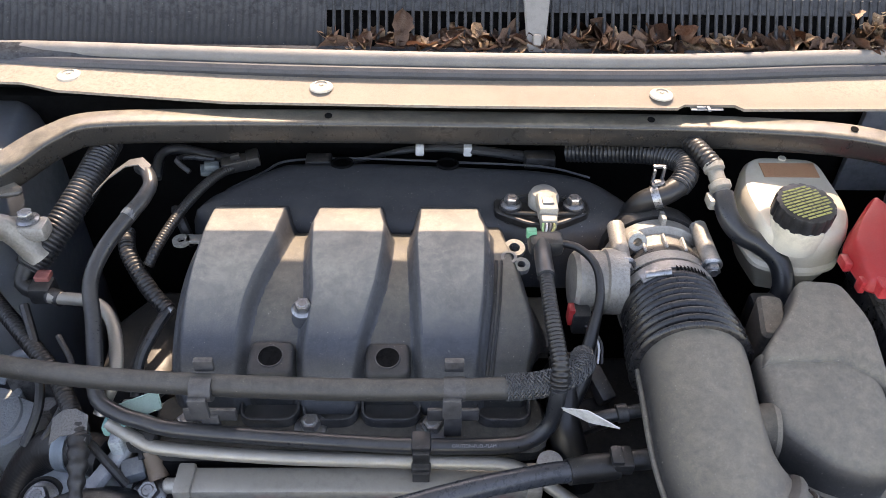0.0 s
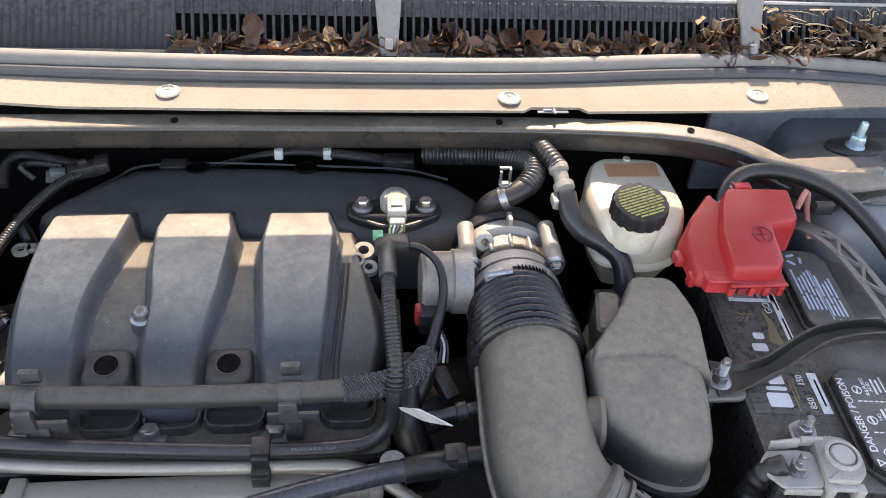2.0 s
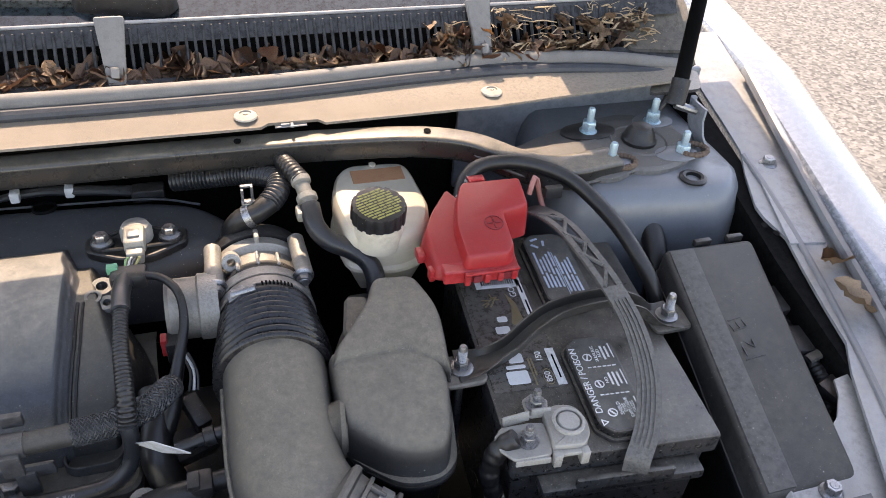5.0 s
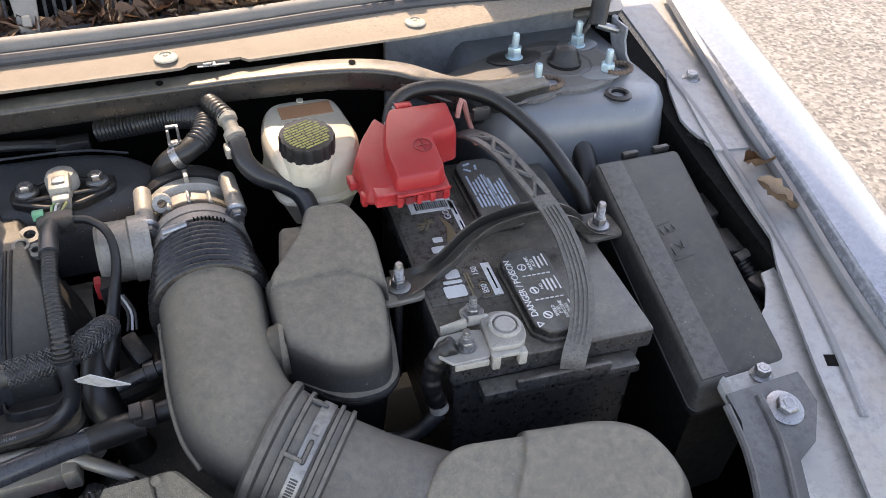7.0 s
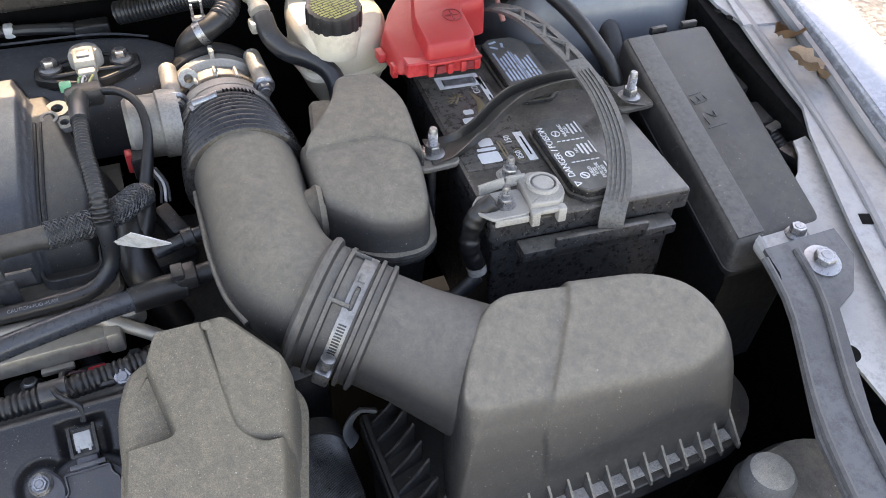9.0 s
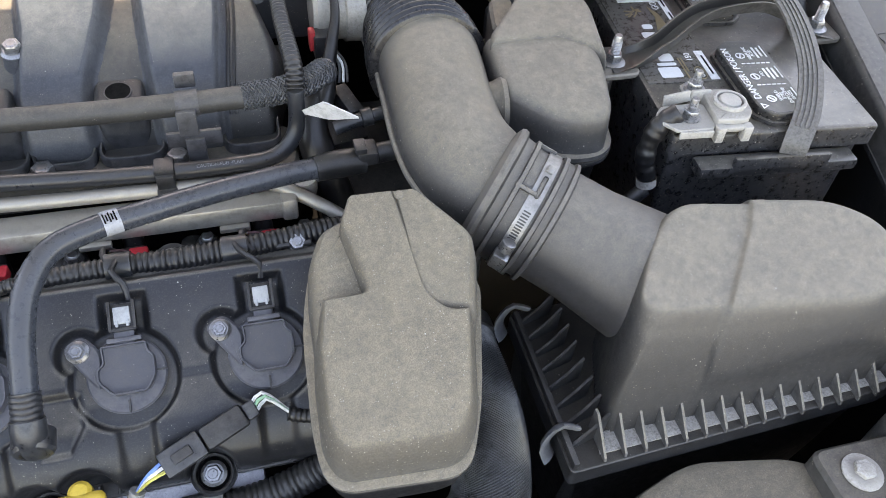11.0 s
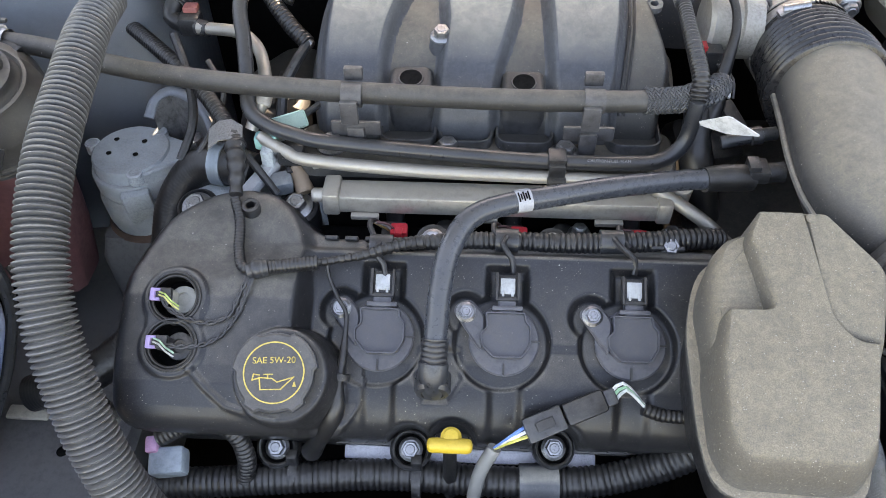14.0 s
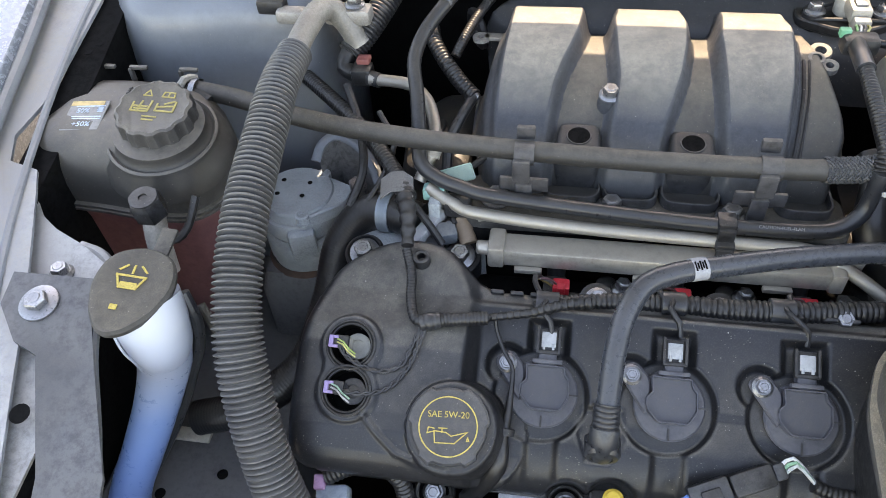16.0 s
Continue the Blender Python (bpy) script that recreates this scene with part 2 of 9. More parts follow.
M_lid = surf("dusty_lid_plastic", (0.04, 0.04, 0.041), (0.03, 0.03, 0.031), 0.5, dust=0.9, speck=0.7, dust_col=(0.275, 0.24, 0.185), blotch=0.1, shed=0.1, bump=0.14, grain=800, spec=0.45)
M_runner = surf("grey_nylon", (0.068, 0.073, 0.081), (0.044, 0.0465, 0.052), 0.5, dust=0.85, speck=0.45, dust_col=(0.36, 0.335, 0.28), bump=0.12, shed=0.8, blotch=0.4)
M_clip = surf("grey_clip", (0.03, 0.03, 0.033), (0.021, 0.021, 0.024), 0.5, dust=0.3, speck=0.2)
M_rubber = surf("black_rubber", (0.0095, 0.0098, 0.011), (0.006, 0.006, 0.0068), 0.36, dust=0.2, speck=0.25, dust_col=(0.22, 0.2, 0.17), bump=0.1)
M_hose = surf("smooth_hose", (0.019, 0.0215, 0.026), (0.011, 0.012, 0.0145), 0.33, dust=0.15, bump=0.05)
# Near-black: shade of gaps, holes and depths put into colour; also ink, strut rod
M_void = surf("shade_and_plain_black", (0.003, 0.003, 0.003), (0.002, 0.002, 0.002), 0.9, bump=0, spec=0.08)
M_paint = surf("silver_blue_paint", (0.205, 0.22, 0.24), (0.17, 0.18, 0.195), 0.42, metal=0.2, dust=0.5, dust_col=(0.26, 0.23, 0.185), bump=0.06, coat=0.2, blotch=0.9, scale=7, speck=0.4)
M_body = surf("outer_paint", (0.2, 0.225, 0.26), (0.185, 0.205, 0.235), 0.25, metal=0.3, bump=0.01, coat=0.6, dust=0.05)
M_strip = surf("dusty_panel", (0.22, 0.185, 0.148), (0.155, 0.132, 0.108), 0.7, dust=0.5, dust_col=(0.3, 0.25, 0.19), speck=0.4, bump=0.25, scale=25)
M_alu = surf("cast_aluminium", (0.34, 0.325, 0.295), (0.2, 0.19, 0.175), 0.5, metal=0.35, dust=0.3, bump=0.5, grain=500, scale=40)
M_steel = surf("zinc_steel", (0.27, 0.275, 0.285), (0.15, 0.155, 0.16), 0.32, metal=0.9, dust=0.15, bump=0.15, scale=60)
M_bluezinc = surf("blue_zinc_nut", (0.36, 0.5, 0.56), (0.3, 0.4, 0.45), 0.4, metal=0.6, bump=0.1, scale=60)
M_bar = surf("bar_paint", (0.026, 0.0255, 0.025), (0.018, 0.0178, 0.0175), 0.3, metal=0.1, dust=0.66, dust_col=(0.4, 0.345, 0.265), bump=0.05, coat=0.3, scale=9, blotch=0.45, shed=0.45, speck=0.4)
M_fuse = surf("fuse_box_plastic", (0.026, 0.0255, 0.025), (0.018, 0.0178, 0.0175), 0.45, dust=0.5, speck=0.6, dust_col=(0.16, 0.142, 0.115), blotch=0.45, bump=0.15, spec=0.4)
M_red = surf("red_plastic", (0.42, 0.02, 0.022), (0.34, 0.015, 0.018), 0.42, dust=0.12, dust_col=(0.5, 0.3, 0.25), bump=0.04, blotch=0.8)
M_white = surf("milky_plastic", (0.6, 0.54, 0.44), (0.5, 0.43, 0.32), 0.4, dust=0.1, bump=0.03, scale=10)
M_lead = surf("lead_clamp", (0.4, 0.385, 0.35), (0.2, 0.19, 0.175), 0.6, metal=0.15, dust=0.3, bump=0.6, scale=50, grain=400)
M_battery = surf("battery_case", (0.014, 0.0142, 0.0155), (0.009, 0.0092, 0.01), 0.3, dust=0.55, speck=2.0, dust_col=(0.33, 0.295, 0.235), blotch=1.0, bump=0.05, scale=16, spec=0.45)
M_fuel = surf("rail_metal", (0.36, 0.335, 0.295), (0.27, 0.255, 0.225), 0.42, metal=0.6, dust=0.5, speck=0.3, bump=0.08)
M_label = surf("label_ink", (0.72, 0.72, 0.7), (0.6, 0.6, 0.58), 0.45, bump=0)
M_yellow = surf("yellow_plastic", (0.6, 0.4, 0.03), (0.5, 0.32, 0.03), 0.45, dust=0.1, bump=0.05)

# ---- setting: ground, body shell of the car, open hood ----
def gravel_material():
    m = bpy.data.materials.new("pale_aggregate_paving")
    m.use_nodes = True
    t = m.node_tree
    bs = t.nodes["Principled BSDF"]
    geo = t.nodes.new("ShaderNodeNewGeometry")
    vor = t.nodes.new("ShaderNodeTexVoronoi")
    vor.inputs["Scale"].default_value = 70
    t.links.new(geo.outputs["Position"], vor.inputs["Vector"])
    ns = t.nodes.new("ShaderNodeTexNoise")
    ns.inputs["Scale"].default_value, ns.inputs["Detail"].default_value = 3, 8
    t.links.new(geo.outputs["Position"], ns.inputs["Vector"])
    rp = t.nodes.new("ShaderNodeValToRGB")
    rp.color_ramp.elements[0].color, rp.color_ramp.elements[1].color = (0.09, 0.087, 0.078, 1), (0.30, 0.285, 0.255, 1)
    sp = t.nodes.new("ShaderNodeSeparateColor")
    t.links.new(vor.outputs["Color"], sp.inputs[0])
    t.links.new(sp.outputs[0], rp.inputs[0])
    mx = t.nodes.new("ShaderNodeMix")
    mx.data_type, mx.blend_type = "RGBA", "MULTIPLY"
    mx.inputs[0].default_value = 0.35
    t.links.new(rp.outputs[0], mx.inputs[6])
    t.links.new(ns.outputs["Fac"], mx.inputs[7])
    t.links.new(mx.outputs[2], bs.inputs["Base Color"])
    bs.inputs["Roughness"].default_value = 0.85
    bp = t.nodes.new("ShaderNodeBump")
    bp.inputs["Strength"].default_value, bp.inputs["Distance"].default_value = 0.6, 0.004
    t.links.new(vor.outputs["Distance"], bp.inputs["Height"])
    t.links.new(bp.outputs["Normal"], bs.inputs["Normal"])
    return m


def make_ground():
    bm = bmesh.new()
    bmesh.ops.create_grid(bm, x_segments=8, y_segments=8, size=400)
    solo("ground", bm, gravel_material(), "sunlit pale aggregate paving round the car", "paving", kind="structure")


make_ground()


def rail_z(x, y):
    return 0.85 + 0.2 * (y - 0.36)


def fender(side):
    """Outer wing: a crowned panel that falls to the sill, with a rolled inner edge."""
    s = side
    rings = []
    for y, xi, zi in ((0.05, 0.69, 0.80), (0.2, 0.715, 0.835), (0.34, 0.738, 0.868), (0.42, 0.752, 0.884), (0.53, 0.772, 0.906), (0.67, 0.794, 0.93), (0.9, 0.838, 0.962), (1.2, 0.87, 0.985), (1.6, 0.88, 0.99)):
        prof = [(0.0, -0.02), (0.0, 0.0), (0.004, 0.006), (0.03, 0.009), (0.075, 0.002), (0.115, -0.03), (0.135, -0.09), (0.145, -0.2), (0.15, -0.5), (0.14, -0.5), (0.135, -0.2), (0.12, -0.09), (0.09, -0.03), (0.05, -0.012), (0.012, -0.02)]
        rings.append([Vector((s * (xi + a), y, zi + b)) for a, b in prof])
    return loft(rings)


RAIL_OUT = [(0.78, 1.0), (0.85, 1.0), (0.837, 0.894), (0.793, 0.667), (0.773, 0.531), (0.751, 0.412), (0.737, 0.342), (0.70, 0.15), (0.595, 0.15), (0.623, 0.233), (0.638, 0.279), (0.661, 0.352)]
APRON = [(0.575, 0.352), (0.578, 0.368), (0.588, 0.383), (0.613, 0.398), (0.645, 0.412), (0.664, 0.425), (0.680, 0.445), (0.686, 0.461), (0.715, 0.465), (0.70, 0.38), (0.66, 0.24), (0.63, 0.15), (0.58, 0.15), (0.574, 0.257), (0.582, 0.275), (0.60, 0.287), (0.575, 0.32)]
APRON_LEFT = [(x + 0.028, y + 0.018) for x, y in APRON]


def inner_rail(side):
    """Pressed flange along the top of the wing's inner side."""
    pts = [(0.698, 0.456), (0.715, 0.489), (0.718, 0.528), (0.724, 0.579), (0.731, 0.625), (0.722, 0.655), (0.721, 0.674), (0.736, 0.722), (0.753, 0.763), (0.758, 0.82), (0.762, 0.883)] if side > 0 else [(0.70, 0.456), (0.711, 0.482), (0.742, 0.49), (0.752, 0.52), (0.741, 0.56), (0.739, 0.602), (0.74, 0.711), (0.752, 0.80), (0.762, 0.883)]
    pts = pts + RAIL_OUT
    return tilted(rail_z, [(side * x, y) for x, y in pts], 0.004)


bolt_mesh = shared("bolt", bolt_shape(), M_steel)
big_bolt_mesh = shared("bolt", bolt_shape(0.0095, 0.015, 0.008), M_steel)

M_apron = surf("apron_grey", (0.32, 0.32, 0.31), (0.26, 0.26, 0.25), 0.5, metal=0.1, dust=0.3, dust_col=(0.34, 0.3, 0.24), bump=0.05, blotch=0.8)
M_flange = surf("dirty_silver_flange", (0.26, 0.275, 0.295), (0.22, 0.23, 0.24), 0.45, metal=0.15, dust=0.75, dust_col=(0.36, 0.315, 0.24), bump=0.08, blotch=0.95, scale=9, speck=0.5)
M_low = surf("grimy_grey_paint", (0.12, 0.12, 0.12), (0.07, 0.07, 0.07), 0.55, dust=0.4, dust_col=(0.17, 0.15, 0.125), blotch=0.9)
for side, word in ((1, "right"), (-1, "left")):
    w = thing("fender", (side * 0.85, 0.5, 0.4), "silver painted front fender with a dusty inner flange", "fender", "fenders", "structure")
    part("outer_panel", fender(side), M_body, w, "glossy silver outer panel")
    part("inner_flange", inner_rail(side), M_flange, w, "dusty pressed flange")
    if side > 0:
        part("overlap_plate", tilted(lambda x, y: rail_z(x, y) + 0.003, [(0.753, 0.736), (0.791, 0.729), (0.794, 0.713), (0.772, 0.608), (0.728, 0.614)], 0.003), M_flange, w)
        part("square_hole", box((0, 0, 0), (0.012, 0.012, 0.001), 0, m=Matrix.Translation((0.678, 0.348, rail_z(0, 0.348) + 0.0004)) @ pose(0, 0, 0, 11.3, 0, -20)), M_void, w)
    part("apron", tilted(lambda x, y: rail_z(x, y) - 0.012, [(side * x, y) for x, y in (APRON if side > 0 else APRON_LEFT)], 0.003), M_apron, w, "pale grey apron plate")
    part("apron_lip", tube([(side * x - (0.028 if side < 0 else 0), y + (0.018 if side < 0 else 0), rail_z(x, y) - 0.017) for x, y in ((0.574, 0.34), (0.573, 0.36), (0.580, 0.380), (0.600, 0.396), (0.62, 0.402))], 0.006, 8), M_apron, w)
    # second step of the flange and its weld lip
    lip = [Vector((side * x, y, rail_z(x, y) + z)) for x, y, z in ((0.735, 0.3, 0.006), (0.748, 0.412, 0.008), (0.77, 0.531, 0.01), (0.79, 0.667, 0.012), (0.834, 0.894, 0.014))]
    part("weld_lip", tube(lip, 0.006, 8, 0.02, flat=1.2), M_paint, w)
    crease = [Vector((side * x, y, rail_z(x, y) + 0.001)) for x, y in ((0.668, 0.292), (0.697, 0.38), (0.718, 0.466), (0.738, 0.585), (0.748, 0.678), (0.752, 0.754))]
    part("crease", tube(crease, 0.004, 8, 0.02, flat=0.8), M_paint, w)
    for x, y, dz in ((0.612, 0.362, -0.012), (0.775, 0.735, 0)):
        x, y = (x + 0.036, y + 0.024) if side < 0 and dz else (x, y)
        place("bolt", bolt_mesh, w, pose(side * x, y, rail_z(x, y) + dz))
    for x, y, r in (((0.578, 0.245, 0.008) if side > 0 else (0.621, 0.258, 0.008)), (0.715, 0.645, 0.004), (0.722, 0.632, 0.004)):
        part("hole", lathe([(0, 0), (r, 0), (r, 0.0008), (0, 0.0008)], 16, Matrix.Translation((side * x, y, rail_z(x, y) + (0.0003 if x > 0.6 else -0.0117))) @ pose(0, 0, 0, 11.3)), M_void, w)
    # liner wall below the flange, coloured near-black for the shade down there
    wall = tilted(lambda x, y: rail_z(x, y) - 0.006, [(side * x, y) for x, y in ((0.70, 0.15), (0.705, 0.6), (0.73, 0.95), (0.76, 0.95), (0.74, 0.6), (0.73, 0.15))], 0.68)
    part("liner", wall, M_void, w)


def open_hood():
    """Raised bonnet: hinged at the cowl, leaning forwards over the bay, underside ribbed."""
    h = thing("hood", (0, 0.95, 1.17), "raised silver hood, open above the engine bay", "hood", kind="structure")
    a, b = Vector((0, 0.955, 1.197)), Vector((0, 0.30, 2.0))
    d = (b - a).normalized()
    n = Vector((0, d.z, -d.y))
    rings = []
    for u, wd in ((0, 0.80), (0.02, 0.81), (0.5, 0.82), (0.95, 0.78), (1.0, 0.72)):
        p = a.lerp(b, u)
        rings.append([Vector((x, p.y, p.z)) + n * o for x, o in ((-wd, 0), (-wd * 0.5, 0.02), (0, 0.028), (wd * 0.5, 0.02), (wd, 0), (wd, -0.012), (wd * 0.5, 0.004), (0, 0.01), (-wd * 0.5, 0.004), (-wd, -0.012))])
    part("panel", loft(rings), M_body, h)
    # unseen plates added to keep the sun off the tower tops
    for s in (1, -1):
        part("sun_blocker", box((s * 0.69, 1.0, 1.19), (0.26, 0.012, 0.2), 0.004), M_body, h)


open_hood()


M_dustplate = surf("grimy_brace_plate", (0.11, 0.11, 0.11), (0.08, 0.078, 0.075), 0.5, metal=0.1, dust=0.6, dust_col=(0.2, 0.175, 0.14), bump=0.1, blotch=0.8, scale=14, speck=0.7)
M_tower = surf("tower_paint", (0.17, 0.19, 0.215), (0.14, 0.155, 0.175), 0.4, metal=0.15, dust=0.45, dust_col=(0.24, 0.215, 0.175), bump=0.04, coat=0.2, blotch=0.95, scale=8, speck=0.5, shed=0.85)


def strut_tower(side):
    t = thing("strut_tower", (side * 0.66, 0.77, 0.3), "painted strut tower with studs and a rubber cap", "strut tower", "strut towers", "structure")
    o = [(side * x, y) for x, y in ((0.50, 0.70), (0.70, 0.675), (0.74, 0.72), (0.745, 0.95), (0.52, 0.95), (0.49, 0.78))]
    rr = [0.05, 0.045, 0.03, 0.03, 0.05, 0.05]
    part("tower", loft([[Vector((p.x, p.y, z)) for p in shrunk(o, rr, d)] for z, d in ((0.3, 0), (0.86, 0), (0.895, 0.003), (0.915, 0.008), (0.927, 0.015), (0.933, 0.024))]), M_tower, t)
    part("cap_plate", stack([Vector((side * (0.618 + 0.072 * math.cos(a)), 0.788 + 0.058 * math.sin(a))) for a in np.linspace(0, 2 * math.pi, 28, endpoint=False)], [(0.93, 0), (0.938, 0), (0.942, 0.004)]), M_dustplate, t)
    part("rubber_cap", lathe([(0.021, 0), (0.021, 0.004), (0.018, 0.007), (0.0165, 0.014), (0.012, 0.02), (0.004, 0.0225), (0, 0.0225)], 24, pose(side * 0.624, 0.791, 0.942)), M_rubber, t, "black rubber dome")
    nut = join(lathe([(0, 0), (0.011, 0), (0.011, 0.002), (0.009, 0.003), (0, 0.003)], 20), hexnut(0.009, 0.012, 0.003), lathe([(0.0045, 0.015), (0.0045, 0.03), (0.0036, 0.032), (0, 0.032)], 12))
    me = shared("stud_nut", nut, M_bluezinc)
    for x, y, z in ((0.566, 0.750, 0.937), (0.571, 0.822, 0.942), (0.663, 0.83, 0.942), (0.665, 0.758, 0.937)):
        place("stud_nut", me, t, pose(side * x, y, z))
    part("grommet", lathe([(0.016, 0), (0.016, 0.002), (0.012, 0.004), (0.009, 0.003), (0.008, -0.004), (0, -0.004)], 24, pose(side * 0.655, 0.713, 0.934)), M_rubber, t)
    return t


strut_tower(1)
strut_tower(-1)


M_cowl = surf("faded_cowl_plastic", (0.016, 0.0172, 0.019), (0.011, 0.012, 0.0135), 0.45, dust=0.12, speck=0.3, dust_col=(0.2, 0.19, 0.17), bump=0.2, blotch=0.7, spec=0.35)


def cowl():
    c = thing("cowl_panel", (0.0, 0.9, 0.9), "black plastic cowl grille below the windshield, littered with dry leaves", "cowl panel", kind="structure")
    # near-black backing that paints the slots' shade, left ribbed panel and top lip
    def strip(x0, x1, prof, n=2):
        return loft([[Vector((x0 + (x1 - x0) * i / n, y, z)) for y, z in prof] for i in range(n + 1)])
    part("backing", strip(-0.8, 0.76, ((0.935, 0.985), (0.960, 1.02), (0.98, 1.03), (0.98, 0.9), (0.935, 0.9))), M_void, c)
    part("top_lip", strip(-0.8, 0.74, ((0.945, 1.033), (0.957, 1.0495), (0.960, 1.0505), (0.963, 1.048), (0.955, 1.03))), M_cowl, c)
    # added pale bead: sunlit glint of the black lip edge, put into its colour
    part("lit_edge_bead", tube([(-0.8, 0.9605, 1.0515), (0.0, 0.9605, 1.0515), (0.74, 0.9605, 1.0515)], 0.0022, 8, 0.05), surf("lit_edge_grey", (0.3, 0.3, 0.3), (0.24, 0.24, 0.24), 0.35, bump=0.02), c)
    part("bottom_lip", strip(-0.8, 0.74, ((0.898, 0.994), (0.902, 1.0), (0.913, 1.006), (0.916, 1.0), (0.905, 0.992))), M_cowl, c)
    part("ribbed_panel", loft([[Vector((x, y, z)) for y, z in ((0.906, 0.996 + o), (0.918, 1.004 + o), (0.924, 1.014 + o), (0.952, 1.044 + o), (0.956, 1.036), (0.914, 0.99))] for x, o in [(-0.8 + 0.0026 * i, -0.002 if i % 3 == 0 else 0.0) for i in range(236)]]), M_cowl, c)
    part("end_panel", strip(0.655, 0.75, ((0.89, 0.985), (0.97, 1.045), (0.975, 1.035), (0.9, 0.975))), M_dusty, c)
    rise = Vector((0, 0.037, 0.049))
    slat = shared("slat", join(box((0, 0, 0), (0.0046, 0.0035, rise.length), 0.0012, 1)), M_cowl)
    xs = [x for x in np.arange(-0.188, 0.655, 0.0096) if abs(x - 0.043) > 0.016 and abs(x - 0.462) > 0.013]
    for x in xs:
        place("slat", slat, c, Matrix.Translation((float(x), 0.9365, 1.0225)) @ rise.to_track_quat("Z", "X").to_matrix().to_4x4())
    for x in (0.043, 0.462):
        m = Matrix.Translation((x, 0.928, 1.019)) @ pose(0, 0, 0, math.degrees(math.atan2(rise.z, rise.y)), 0, 0)
        part("clip_post", join(slab(rounded([(-0.009, -0.03), (0.009, -0.03), (0.0155, 0.05), (-0.0155, 0.05)], 0.003), -0.002, 0.006, m=m), box((0, -0.012, 0.008), (0.009, 0.012, 0.012), 0.002, m=m)), surf("pale_clip_grey", (0.2, 0.195, 0.185), (0.15, 0.147, 0.14), 0.5, dust=0.2), c, "pale grey clip post")
    return c


cowl()
solo("windshield", tilted(lambda x, y: 1.047 + 0.45 * (y - 0.966), [(-0.75, 0.966), (0.72, 0.966), (0.65, 1.7), (-0.65, 1.7)], 0.006), surf("windshield_glass", (0.01, 0.014, 0.016), (0.01, 0.012, 0.014), 0.04, bump=0), "dark tinted windshield glass above the cowl", "windshield", kind="structure")
w = thing("wiper", (0.1, 0.985, 1.05), "black wiper arm cover resting at the glass", "wiper")
part("pivot_cover", stack(rounded([(-0.07, -0.015), (0.03, -0.018), (0.045, 0.0), (0.03, 0.018), (-0.07, 0.02)], 0.012), [(0, 0), (0.012, 0.001), (0.02, 0.006), (0.022, 0.012)], pose(0.075, 0.99, 1.058, 25, 0, -8)), M_black, w)
part("arm", tube([(0.05, 0.995, 1.075), (-0.2, 1.01, 1.085), (-0.6, 1.02, 1.09)], 0.009, 8, 0.02, flat=0.6), M_black, w)


def seal_and_strip():
    s = thing("cowl_strip", (0.1, 0.85, 0.97), "dust-covered sheet strip with round push pins along the firewall", "body panel", kind="structure")
    o = [(-0.80, 0.875), (-0.5, 0.862), (-0.459, 0.849), (-0.282, 0.832), (-0.05, 0.829), (0.184, 0.829), (0.192, 0.835), (0.245, 0.835), (0.253, 0.828), (0.45, 0.832), (0.58, 0.843), (0.7, 0.852), (0.73, 0.872), (0.73, 0.898), (0.5, 0.9), (0.2, 0.886), (0, 0.882), (-0.231, 0.885), (-0.507, 0.902), (-0.8, 0.92)]
    part("sheet", tilted(lambda x, y: 0.986 + 0.1 * (y - 0.86), o, 0.003), M_strip, s)
    pin = join(lathe([(0, 0), (0.0125, 0.0), (0.012, 0.0018), (0.007, 0.0045), (0.0065, 0.0045), (0.006, 0.003), (0, 0.003)], 24), box((0, 0, 0.0036), (0.005, 0.0012, 0.001), 0), box((0, 0, 0.0036), (0.0012, 0.005, 0.001), 0))
    me = shared("push_pin", pin, surf("pin_grey", (0.42, 0.39, 0.33), (0.35, 0.32, 0.27), 0.6, dust=0.4))
    for x, y in ((-0.187, 0.857), (0.170, 0.848), (0.454, 0.858), (-0.455, 0.876)):
        place("push_pin", me, s, pose(x, y, 0.9865))
    part("tang", join(box((0.216, 0.8335, 0.9795), (0.034, 0.006, 0.0015), 0.0006), box((0.217, 0.831, 0.9815), (0.0035, 0.010, 0.0025), 0.0008, m=None), box((0.21, 0.834, 0.9812), (0.010, 0.004, 0.002), 0.0008)), M_paint, s)
    b = thing("hood_seal", (0.0, 0.89, 0.985), "grey rubber hood seal along the cowl edge", "rubber seal")
    path = [(-0.8, 0.94, 0.985), (-0.507, 0.915, 0.997), (-0.23, 0.897, 1.0), (0.0, 0.893, 1.0), (0.2, 0.896, 1.0), (0.38, 0.908, 1.001), (0.5, 0.912, 1.0), (0.62, 0.902, 0.997), (0.73, 0.889, 0.985)]
    part("bulb", tube(path, 0.0095, 14, 0.012), surf("grey_seal", (0.2, 0.195, 0.185), (0.14, 0.135, 0.13), 0.6, dust=0.4, dust_col=(0.36, 0.33, 0.28), scale=30), b, "grey weathered bulb")
    part("lip", tube([(x, y - 0.014, z - 0.008) for x, y, z in path], 0.007, 10, 0.012), surf("blue_black_rubber", (0.03, 0.034, 0.042), (0.05, 0.055, 0.065), 0.5, scale=60), b, "shiny black lip")


seal_and_strip()
# firewall sheet and floor pan carry the bay's deep shade as near-black colour
fw = thing("firewall", (0, 0.92, 0.3), "firewall behind the engine, its sheet coloured near-black for deep shade", "firewall", kind="structure")
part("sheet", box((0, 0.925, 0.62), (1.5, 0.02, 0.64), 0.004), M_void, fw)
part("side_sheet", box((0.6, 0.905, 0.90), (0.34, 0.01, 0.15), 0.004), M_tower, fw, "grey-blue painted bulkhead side")
